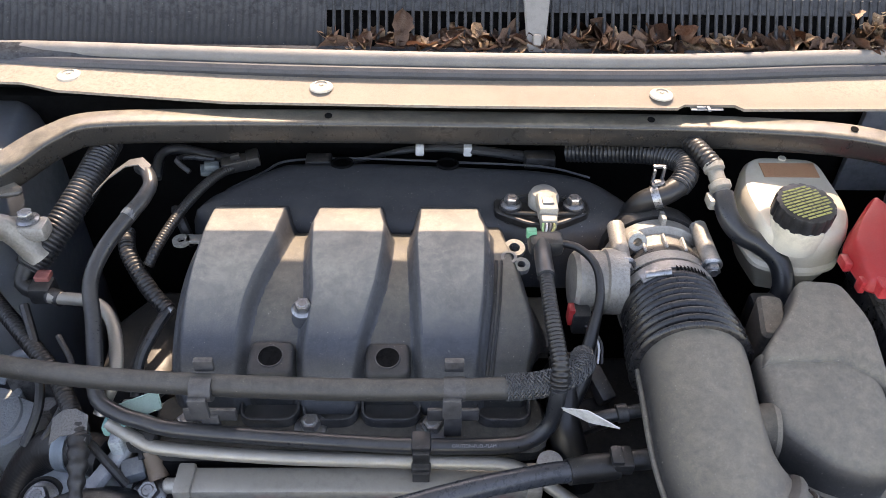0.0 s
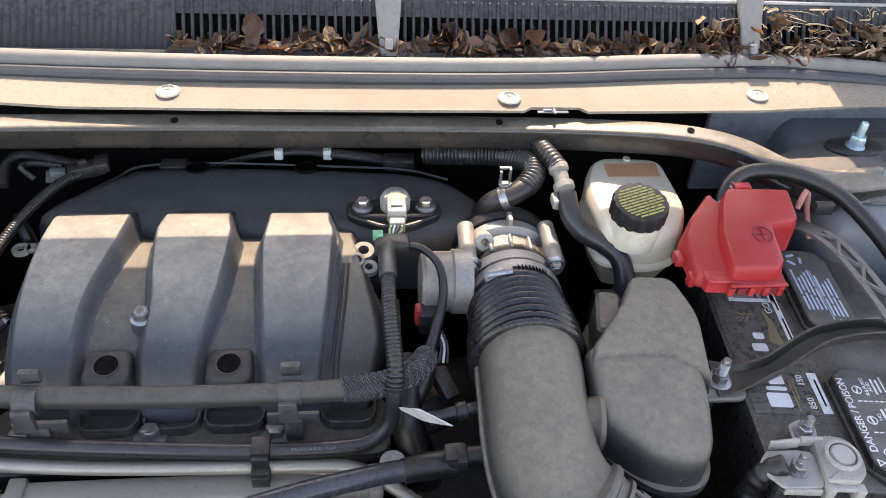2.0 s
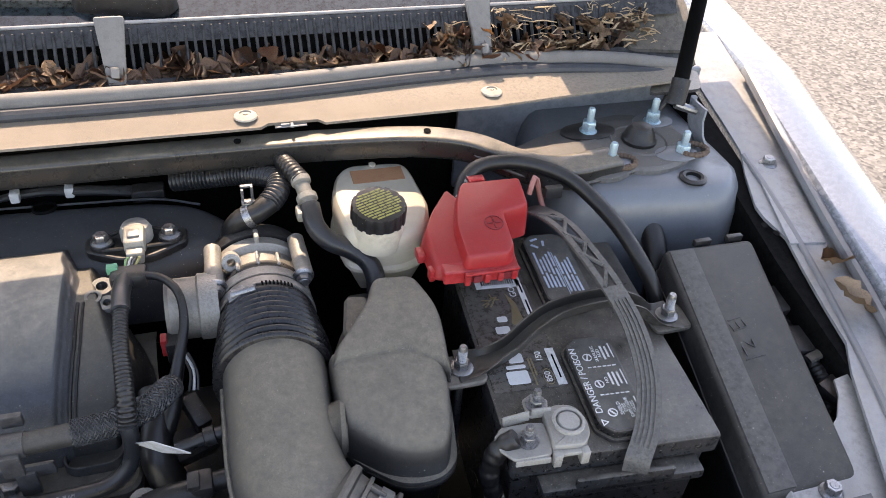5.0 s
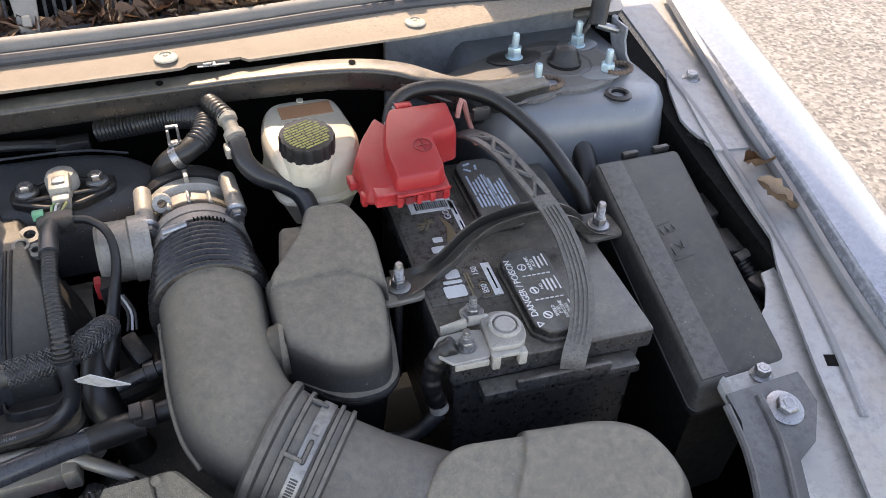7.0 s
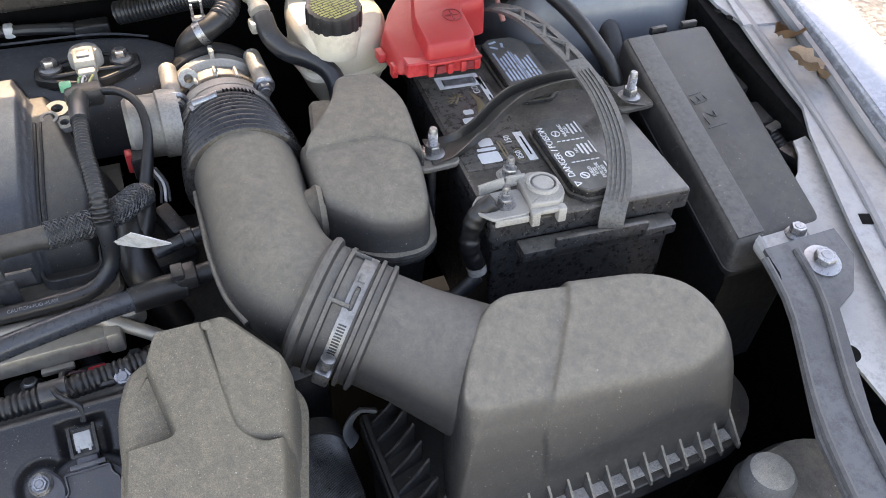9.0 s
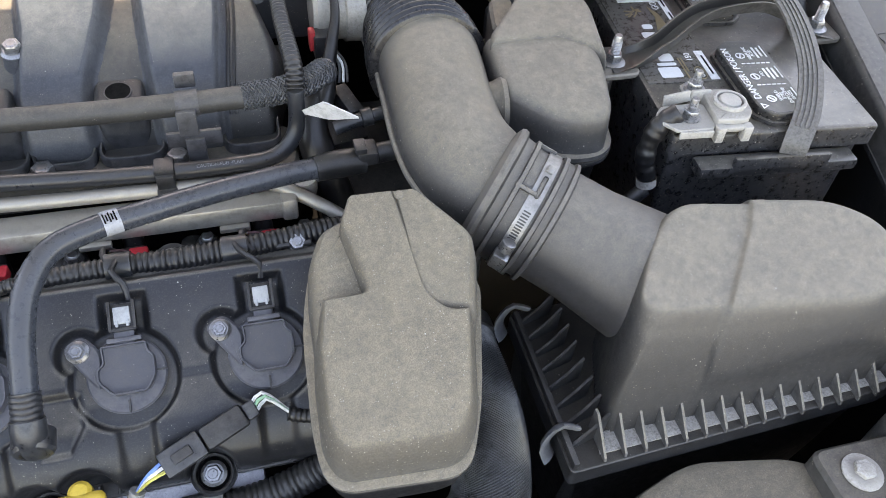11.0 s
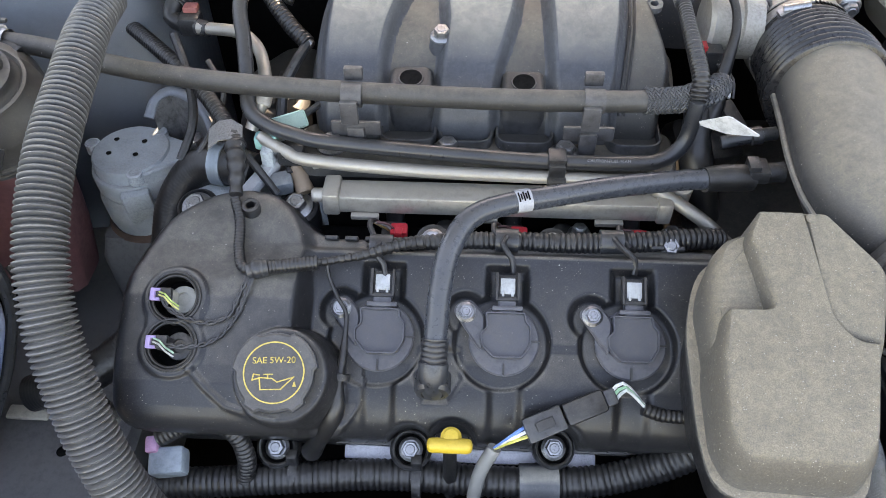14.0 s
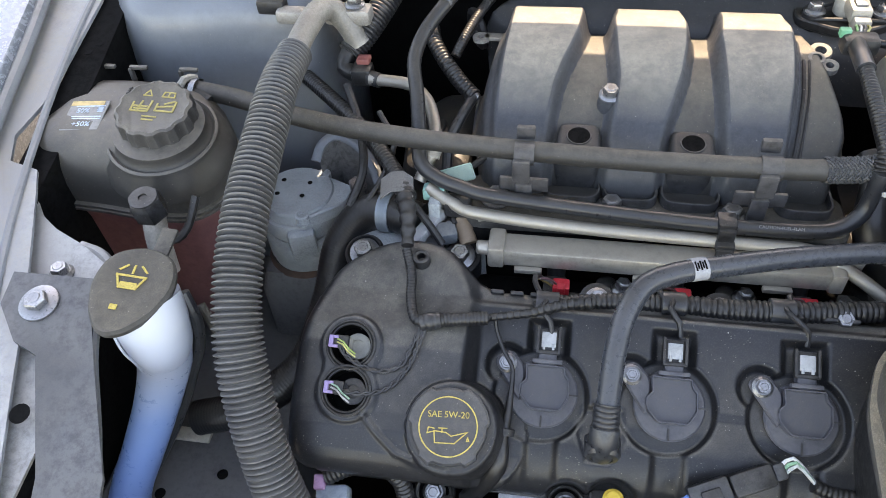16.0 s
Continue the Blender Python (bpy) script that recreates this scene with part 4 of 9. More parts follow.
def cover_shell(v):
    """The moulded top: a deck with wells, slots and channels for the coils, and a raised end with a filler boss and two sensor wells."""
    us, ws = np.arange(-0.4576, 0.0661, 0.0016), np.arange(-0.112, 0.1201, 0.0016)
    u, w = np.meshgrid(us, ws)
    pts = lambda o: [(p.x, p.y) for p in o]
    edge = outline_distance(pts(rounded([(-0.450, -0.106), (0.064, -0.106), (0.064, 0.068), (-0.292, 0.070), (-0.328, 0.108), (-0.363, 0.114), (-0.392, 0.107), (-0.430, 0.082), (-0.450, 0.03), (-0.452, -0.03)], [0.03, 0.02, 0.01, 0.02, 0.02, 0.03, 0.03, 0.03, 0.04, 0.05], 5)), u, w)
    end = outline_distance(pts(rounded([(-0.47, -0.12), (-0.282, -0.12), (-0.282, -0.066), (-0.2905, -0.02), (-0.2885, 0.03), (-0.291, 0.062), (-0.300, 0.082), (-0.318, 0.13), (-0.47, 0.13)], [0.01, 0.01, 0.03, 0.05, 0.05, 0.03, 0.03, 0.01, 0.01], 6)), u, w)
    # deck: flatter and higher behind, rolling down to the front
    deck = 0.0055 + 0.95 * np.maximum(0, w + 0.015) ** 2 - 7.0 * np.maximum(0, -0.052 - w) ** 2 - 0.0016 * ease((-0.02 - w) / 0.01) * (u > -0.262)
    deck = deck - 0.011 * ease((w - 0.052) / 0.009)
    h = deck
    for c in COILS:
        round_well = 0.0405 - np.hypot(u - c + 0.002, w + 0.021)
        slot = np.minimum(0.0165 - np.abs(u - c - 0.002), np.minimum(w + 0.02, 0.043 - w))
        lobe = 0.0175 - np.hypot(u - c + 0.033, w - 0.0025)
        neck = np.minimum(0.017 - np.abs(u - c + 0.018), np.minimum(w + 0.03, 0.012 - w))
        chan = np.minimum(0.0125 - np.abs(u - c - 0.0015) + 0.04 * np.maximum(0, -0.085 - w), -0.045 - w)
        soft = 0.85 * ease((np.maximum(slot, np.maximum(lobe, neck)) + 0.0045) / 0.0085)
        well = np.maximum(ease((round_well + 0.003) / 0.006), soft)
        h = h - 0.0058 * ease((chan + 0.006) / 0.0115) * (1 - well)
        h = h * (1 - well) + (-0.0016 - 0.004 * ease((-0.035 - w) / 0.03)) * well
    # breather seat between two coils
    seat = outline_distance([(-0.196, -0.028), (-0.163, -0.028), (-0.160, -0.052), (-0.172, -0.072), (-0.192, -0.072), (-0.2, -0.05)], u, w)
    h = h - 0.004 * ease((seat + 0.004) / 0.008) * (end < -0.02)
    # notches for the front bolts
    for bu, bw in ((-0.325, -0.116), (-0.204, -0.113), (-0.167, -0.108), (-0.076, -0.107)):
        h = h - 0.05 * ease((0.024 - np.hypot(u - bu, w - bw)) / 0.008)
    # raised end with a rolled shoulder
    top = np.interp(w, (-0.112, -0.085, -0.066, -0.05, 0.006, 0.022, 0.058, 0.09, 0.12), (0.018, 0.0305, 0.035, 0.036, 0.036, 0.0325, 0.0145, 0.0065, 0.0)) - 4.0 * np.maximum(0, -0.42 - u) ** 2
    boss = 0.041 - np.hypot(u + 0.304, w + 0.058)
    rise = ease((end + 0.002) / 0.017)
    h = h * (1 - rise) + top * rise
    h = np.maximum(h, np.where(boss > -0.02, 0.05 * ease((boss + 0.006) / 0.011), -1))
    pair = np.maximum(0.0265 - np.hypot(u + 0.399, w - 0.003), 0.0265 - np.hypot(u + 0.398, w + 0.036))
    pair = np.maximum(pair, np.minimum(0.0225 - np.abs(u + 0.3985), np.minimum(w + 0.036, 0.003 - w)))
    lip = ease((pair + 0.0025) / 0.004)
    h = h * (1 - lip) + np.maximum(h, 0.0385) * lip
    for bu, bw in ((-0.399, 0.003), (-0.398, -0.036)):
        h = np.where(np.hypot(u - bu, w - bw) < 0.0182, 0.018, h)
    line = [(-0.3815, -0.055), (-0.3664, -0.0702), (-0.3505, -0.0833), (-0.3296, -0.090), (-0.305, -0.093)]
    near = np.full(u.shape, 9.0)
    for (ax, ay), (bx, by) in zip(line, line[1:]):
        k = np.clip(((u - ax) * (bx - ax) + (w - ay) * (by - ay)) / ((bx - ax) ** 2 + (by - ay) ** 2), 0, 1)
        near = np.minimum(near, np.hypot(u - ax - k * (bx - ax), w - ay - k * (by - ay)))
    h = h + 0.0022 * ease((0.0042 - near) / 0.003)
    # rounded rim and side walls
    r = 0.016
    h = h - (r - np.sqrt(np.maximum(0, r * r - np.clip(r - edge, 0, r) ** 2)))
    h = np.where(edge < 0, np.minimum(h, -0.02) + edge * 9, h)
    bm, made = bmesh.new(), {}
    keep = edge > -0.006
    ny, nx = u.shape
    def vert(a, b):
        if (a, b) not in made:
            made[a, b] = bm.verts.new(BANK @ Vector((u[a, b], w[a, b], max(-0.075, h[a, b]))))
        return made[a, b]
    for a in range(ny - 1):
        for b in range(nx - 1):
            if keep[a, b] or keep[a + 1, b] or keep[a, b + 1] or keep[a + 1, b + 1]:
                bm.faces.new((vert(a, b), vert(a, b + 1), vert(a + 1, b + 1), vert(a + 1, b)))
    part("cover", bm, M_cover, v, sharp=75)
    # moulded stiffening marks on the deck
    for c, d in ((-0.19, 0.034), (-0.083, 0.03)):
        part("deck_mark", box((c, d, 0.0064), (0.016, 0.003, 0.0016), 0.0006, m=BANK), M_cover, v)


def valve_cover():
    v = thing("valve_cover", (-0.2, 0.4, 0.62), "black ribbed plastic valve cover of the front cylinder bank", "valve cover")
    cover_shell(v)
    for u, w in ((-0.399, 0.003), (-0.398, -0.036)):
        at = BANK @ pose(u, w, -0.0225)
        ws = part("sensor_well", lathe([(0.0225, 0.055), (0.0222, 0.0628), (0.0212, 0.0635), (0.0203, 0.0632), (0.0198, 0.062), (0.0188, 0.0628), (0.0178, 0.0625), (0.0172, 0.0608)], 32, at), M_black, v)
        part("bore", lathe([(0.0178, 0.062), (0.0172, 0.06), (0.0170, 0.044), (0, 0.0438)], 28, at), M_void, ws)
        part("sensor", join(lathe([(0, 0.044), (0.0115, 0.044), (0.0115, 0.0525), (0.0095, 0.0535), (0.006, 0.0535), (0.0055, 0.051), (0, 0.051)], 22, at @ pose(0.004, 0.0, 0)), box((-0.006, 0.001, 0.0575), (0.011, 0.011, 0.014), 0.002, m=at)), surf("sensor_tan", (0.3, 0.29, 0.25), (0.2, 0.19, 0.17), 0.5) if w > 0 else M_clip, ws)
        part("socket", box((-0.007, 0.0015, 0.0665), (0.013, 0.011, 0.006), 0.0015, m=at), M_black, ws)
        part("plug", join(box((-0.0155, 0.001, 0.0685), (0.004, 0.0105, 0.006), 0.001, m=at), box((-0.0125, 0.005, 0.0685), (0.006, 0.0025, 0.005), 0.0006, m=at), box((-0.0125, -0.003, 0.0685), (0.006, 0.0025, 0.005), 0.0006, m=at)), surf("lilac_plastic", (0.27, 0.2, 0.38), (0.22, 0.165, 0.3), 0.5), ws, "lilac plug")
    # ears, teeth and front flange
    for u in (-0.19, -0.083, 0.02):
        e = part("ear", lathe([(0, -0.02), (0.016, -0.02), (0.016, 0.0), (0.013, 0.002), (0, 0.002)], 20, BANK @ pose(u, 0.07, -0.012)), M_black, v)
        place("bolt", bolt_mesh, e, BANK @ pose(u, 0.07, -0.010))
    rear = shared("tooth", box((0, 0, 0), (0.012, 0.004, 0.008), 0.0008, 1), M_black)
    for i in range(18):
        place("tooth", rear, v, BANK @ pose(-0.28 + i * 0.018, 0.068, -0.004))
    part("front_flange", box((-0.19, -0.104, -0.066), (0.5, 0.014, 0.008), 0.002, m=BANK), M_black, v)
    tooth = shared("tooth", box((0, 0, 0), (0.003, 0.010, 0.010), 0.0008, 1), M_black)
    for i in range(32):
        if abs(-0.43 + i * 0.0155 + 0.325) > 0.018 and abs(-0.43 + i * 0.0155 + 0.204) > 0.018 and abs(-0.43 + i * 0.0155 + 0.076) > 0.018:
            place("tooth", tooth, v, BANK @ pose(-0.43 + i * 0.0155, -0.104, -0.058))
    for u, w in ((-0.325, -0.116), (-0.204, -0.113), (-0.076, -0.107)):
        e = part("ear", lathe([(0, -0.07), (0.019, -0.07), (0.019, -0.054), (0.0165, -0.0505), (0.0145, -0.052), (0.0135, -0.058), (0, -0.058)], 24, BANK @ pose(u, w, 0)), M_black, v)
        # black disc: the shade at the recess floor, put in as colour
        part("recess", lathe([(0.0134, -0.0575), (0, -0.0575)], 24, BANK @ pose(u, w, 0)), M_void, e)
        place("bolt", bolt_mesh, e, BANK @ pose(u, w, -0.056))
    for p in ((-0.323, 0.517, 0.765), (-0.419, 0.512, 0.765)):
        e = part("ear", lathe([(0, -0.03), (0.02, -0.03), (0.02, 0), (0.017, 0.003), (0.015, 0), (0, 0)], 24, pose(*p, 18)), M_black, v)
        place("bolt", big_bolt_mesh, e, pose(*p, 18))
    part("vent_nipple", lathe([(0.008, -0.02), (0.008, 0), (0.006, 0.001), (0.004, 0), (0.004, -0.01), (0, -0.01)], 18, pose(-0.351, 0.472, 0.8085, 6)), M_black, v)
    # engine block and head below, near-black to paint in the shade between parts
    bl = thing("engine_block", (-0.15, 0.45, 0.3), "cast engine block below the covers, coloured near-black for deep shade", "engine block")
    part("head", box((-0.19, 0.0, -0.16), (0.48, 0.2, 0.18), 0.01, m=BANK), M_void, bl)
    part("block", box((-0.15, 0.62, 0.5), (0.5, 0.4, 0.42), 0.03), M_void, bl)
    part("head_ledge", box((-0.151, -0.1175, -0.082), (0.231, 0.013, 0.02), 0.002, m=BANK), surf("rough_casting", (0.5, 0.5, 0.53), (0.3, 0.3, 0.33), 0.6, metal=0.2, scale=70, bump=0.8, grain=300), bl, "bare aluminium ledge")


valve_cover()


M_coil = surf("coil_plastic", (0.054, 0.057, 0.07), (0.042, 0.0445, 0.054), 0.4, dust=0.15, speck=0.3, bump=0.04)


def coil_pack(u):
    c = thing("ignition_coil", BANK @ Vector((u, -0.019, 0)), "black ignition coil bolted on the valve cover", "ignition coil", "ignition coils")
    m = BANK @ pose(u, -0.019, 0.001)
    part("skirt", lathe([(0, 0), (0.0298, 0), (0.0302, 0.003), (0.0288, 0.0045), (0.0, 0.0045)], 36, m), M_coil, c)
    o = [(-0.0165, 0.0235), (0.0175, 0.0235), (0.0185, 0.016), (0.0225, 0.012), (0.0225, -0.004), (0.0155, -0.0155), (-0.010, -0.0155), (-0.0205, -0.004), (-0.0205, 0.006), (-0.0155, 0.010)]
    rr = [0.002, 0.002, 0.002, 0.003, 0.004, 0.004, 0.004, 0.004, 0.003, 0.002]
    part("body", moved(loft([[Vector((p.x, p.y, z)) for p in shrunk(o, rr, d, 3)] for z, d in ((0.004, 0), (0.0125, 0), (0.0132, 0.0004), (0.0132, 0.0013), (0.0100, 0.0017), (0.0098, 0.004))]), m), M_coil, c)
    tab = rounded([(-0.046, 0.026), (-0.030, 0.036), (-0.016, 0.02), (-0.0185, -0.012), (-0.036, 0.012)], 0.008, 5)
    part("tab", slab(tab, 0.004, 0.0095, m=m), M_coil, c)
    place("bolt", shared("bolt", bolt_shape(0.0058, 0.0088, 0.004), M_steel), c, m @ pose(-0.033, 0.0225, 0.0095))
    part("socket", join(box((0.002, 0.030, 0.006), (0.016, 0.018, 0.011), 0.002, m=m), box((0.002, 0.0265, 0.011), (0.026, 0.004, 0.006), 0.001, m=m)), M_coil, c)
    pl = part("plug", join(box((0.002, 0.045, 0.0065), (0.0175, 0.021, 0.011), 0.0015, m=m), box((-0.0072, 0.0455, 0.0125), (0.0026, 0.023, 0.005), 0.0006, m=m), box((0.0112, 0.0455, 0.0125), (0.0026, 0.023, 0.005), 0.0006, m=m), box((0.002, 0.0345, 0.012), (0.02, 0.003, 0.005), 0.0006, m=m)), M_black, c)
    part("lock", join(box((0.002, 0.0455, 0.0125), (0.0125, 0.0135, 0.003), 0.0006, m=m), box((-0.002, 0.039, 0.0135), (0.0022, 0.005, 0.0025), 0.0004, m=m), box((0.006, 0.039, 0.0135), (0.0022, 0.005, 0.0025), 0.0004, m=m)), surf("pale_lock", (0.36, 0.37, 0.37), (0.28, 0.29, 0.29), 0.5), pl, "pale grey lock")
    part("rib", box((0, -0.0245, 0.005), (0.0015, 0.01, 0.003), 0, m=m), M_black, c)
    part("rib", box((0.0255, 0, 0.005), (0.01, 0.0015, 0.003), 0, m=m), M_black, c)


for u in (-0.232, -0.125, -0.018):
    coil_pack(u)


M_cap = surf("worn_grey_plastic", (0.029, 0.032, 0.037), (0.018, 0.0195, 0.023), 0.42, dust=0.25, speck=0.4, scale=30, bump=0.2)
M_print = surf("yellow_print", (0.45, 0.33, 0.06), (0.3, 0.22, 0.05), 0.5, bump=0, scale=60)


def oil_cap():
    c = thing("oil_filler_cap", BANK @ Vector((-0.304, -0.057, 0.055)), "black oil filler cap with a yellow ring, oil can and text", "oil cap")
    m = BANK @ pose(-0.304, -0.057, 0.052, 0, 0, 3)
    out = []
    for i in range(72):
        a = 2 * math.pi * i / 72
        r = 0.0352
        for c0 in (math.radians(90), math.radians(270), math.radians(200), math.radians(-20)):
            d = abs((a - c0 + math.pi) % (2 * math.pi) - math.pi)
            if d < 0.42:
                r = 0.0322
        out.append(Vector((r * math.cos(a), r * math.sin(a))))
    part("neck", lathe([(0.026, -0.016), (0.026, 0.004), (0, 0.004)], 30, m), M_black, c)
    part("cap", stack(out, [(0.0, 0.0045), (0.0015, 0.003), (0.012, 0.0012), (0.0146, 0.0018), (0.016, 0.0035)], m), M_cap, c)
    part("ring", lathe([(0.0229, 0.0158), (0.0229, 0.0166), (0.0239, 0.0166), (0.0239, 0.0158), (0.0229, 0.0158)], 48, m), M_print, c, "yellow ring")
    def line(pts, w=0.0009):
        bms = []
        for a, b in zip(pts, pts[1:]):
            a, b = Vector(a) * 0.92, Vector(b) * 0.92
            d = b - a
            bms.append(box((0, 0, 0.0161), (d.length + w, w, 0.0012), 0, m=m @ pose((a.x + b.x) / 2, (a.y + b.y) / 2, 0, 0, 0, math.degrees(math.atan2(d.y, d.x)))))
        return join(*bms)
    can = join(line([(-0.012, -0.004), (-0.011, -0.014), (0.006, -0.014), (0.017, -0.004), (0.003, -0.008), (-0.0015, -0.005), (-0.012, -0.004)]), line([(-0.0125, -0.0045), (-0.018, -0.006), (-0.017, -0.001), (-0.012, -0.002)]), line([(-0.005, -0.005), (-0.005, -0.002)]), line([(-0.008, -0.0015), (-0.001, -0.0015)]), line([(0.0175, -0.0085), (0.0165, -0.0115), (0.0185, -0.0115), (0.0175, -0.0085)]))
    part("oil_can_symbol", can, M_print, c, "yellow oil can symbol")
    return c, m


def words(text, size, m, mat, parent, name="lettering"):
    cu = bpy.data.curves.new(name, "FONT")
    cu.body, cu.size, cu.extrude, cu.align_x, cu.align_y = text, size, 0.0003, "CENTER", "CENTER"
    ob = bpy.data.objects.new("t", cu)
    scene.collection.objects.link(ob)
    bpy.context.view_layer.update()
    me = bpy.data.meshes.new_from_object(ob.evaluated_get(bpy.context.evaluated_depsgraph_get()))
    bpy.data.objects.remove(ob)
    bm = bmesh.new()
    bm.from_mesh(me)
    bpy.data.meshes.remove(me)
    return part(name, moved(bm, m), mat, parent)


cap, m = oil_cap()
words("SAE 5W-20", 0.0071, m @ pose(0, 0.0092, 0.0164), M_print, cap)


def fuel_rail():
    f = thing("fuel_rail", (-0.14, 0.517, 0.76), "flat satin metal fuel rail above the injectors", "fuel rail")
    part("body", box((-0.133, 0.512, 0.785), (0.315, 0.026, 0.02), 0.003, m=None), M_fuel, f)
    part("left_end", join(box((-0.286, 0.512, 0.786), (0.016, 0.031, 0.025), 0.003), lathe([(0, 0), (0.007, 0), (0.007, 0.012), (0.005, 0.014), (0, 0.014)], 14, along((-0.292, 0.512, 0.785), (-0.31, 0.512, 0.785)))), M_fuel, f)
    part("right_end", box((0.019, 0.512, 0.786), (0.014, 0.031, 0.024), 0.003), M_fuel, f)
    for x in (-0.255, -0.145, -0.03):
        part("bracket", box((x, 0.496, 0.775), (0.026, 0.006, 0.005), 0.001), M_fuel, f)
    red = surf("red_clip", (0.55, 0.02, 0.03), (0.45, 0.02, 0.03), 0.4)
    for x in (-0.225, -0.114, -0.003):
        j = thing("fuel_injector", (x, 0.5, 0.72), "black fuel injector with a red connector clip", "fuel injector", "fuel injectors")
        part("body", tube([(x - 0.004, 0.514, 0.77), (x - 0.002, 0.503, 0.735), (x, 0.497, 0.70)], 0.009, 14), M_black, j)
        part("connector", box((x - 0.004, 0.492, 0.756), (0.022, 0.022, 0.014), 0.002, m=None), M_black, j)
        part("red_clip", join(box((x + 0.002, 0.488, 0.764), (0.016, 0.014, 0.011), 0.002), box((x + 0.002, 0.483, 0.7655), (0.007, 0.008, 0.011), 0.001)), red, j, "red locking clip")
        part("wire", tube([(x - 0.012, 0.49, 0.768), (x - 0.020, 0.481, 0.785), (x - 0.022, 0.472, 0.788), (x - 0.014, 0.455, 0.785)], 0.0026, 8), M_rubber, j)
        for k, col in enumerate(((0.3, 0.2, 0.06), (0.22, 0.22, 0.21), (0.12, 0.05, 0.05))):
            part("wire", tube([(x - 0.006 + 0.003 * k, 0.488, 0.764), (x - 0.012 + 0.002 * k, 0.484, 0.774 + 0.002 * k), (x - 0.019 + 0.001 * k, 0.480, 0.783)], 0.0011, 6), surf("wire", col, rough=0.5, bump=0), j)
        part("cap", lathe([(0.010, 0), (0.010, 0.012), (0.007, 0.014), (0, 0.014)], 16, pose(x + 0.045, 0.506, 0.742)), M_black, j)
        part("seat", box((x + 0.02, 0.492, 0.728), (0.05, 0.03, 0.02), 0.004), M_dusty, j)
    for x in (-0.165, -0.055, 0.03):
        q = thing("rail_bolt", (x, 0.497, 0.73), "bolt with a black spacer under the fuel rail", "bolt", "rail bolts")
        part("spacer", lathe([(0.009, 0), (0.009, 0.03), (0, 0.03)], 14, pose(x, 0.497, 0.728)), M_black, q)
        place("bolt", bolt_mesh, q, pose(x, 0.497, 0.758))


fuel_rail()

# ---- intake duct, resonators, air cleaner ----
M_band = surf("band_steel", (0.23, 0.225, 0.215), (0.15, 0.147, 0.14), 0.42, metal=0.5, dust=0.2, bump=0.05)

M_bellows = surf("bellows_rubber", (0.016, 0.016, 0.018), (0.011, 0.011, 0.012), 0.28, dust=0.3, dust_col=(0.2, 0.18, 0.15), bump=0.03, shed=0.75)
M_duct = surf("duct_rubber", (0.034, 0.034, 0.036), (0.022, 0.022, 0.024), 0.5, dust=0.75, speck=0.3, dust_col=(0.25, 0.225, 0.185), shed=0.12, blotch=0.12, bump=0.1)


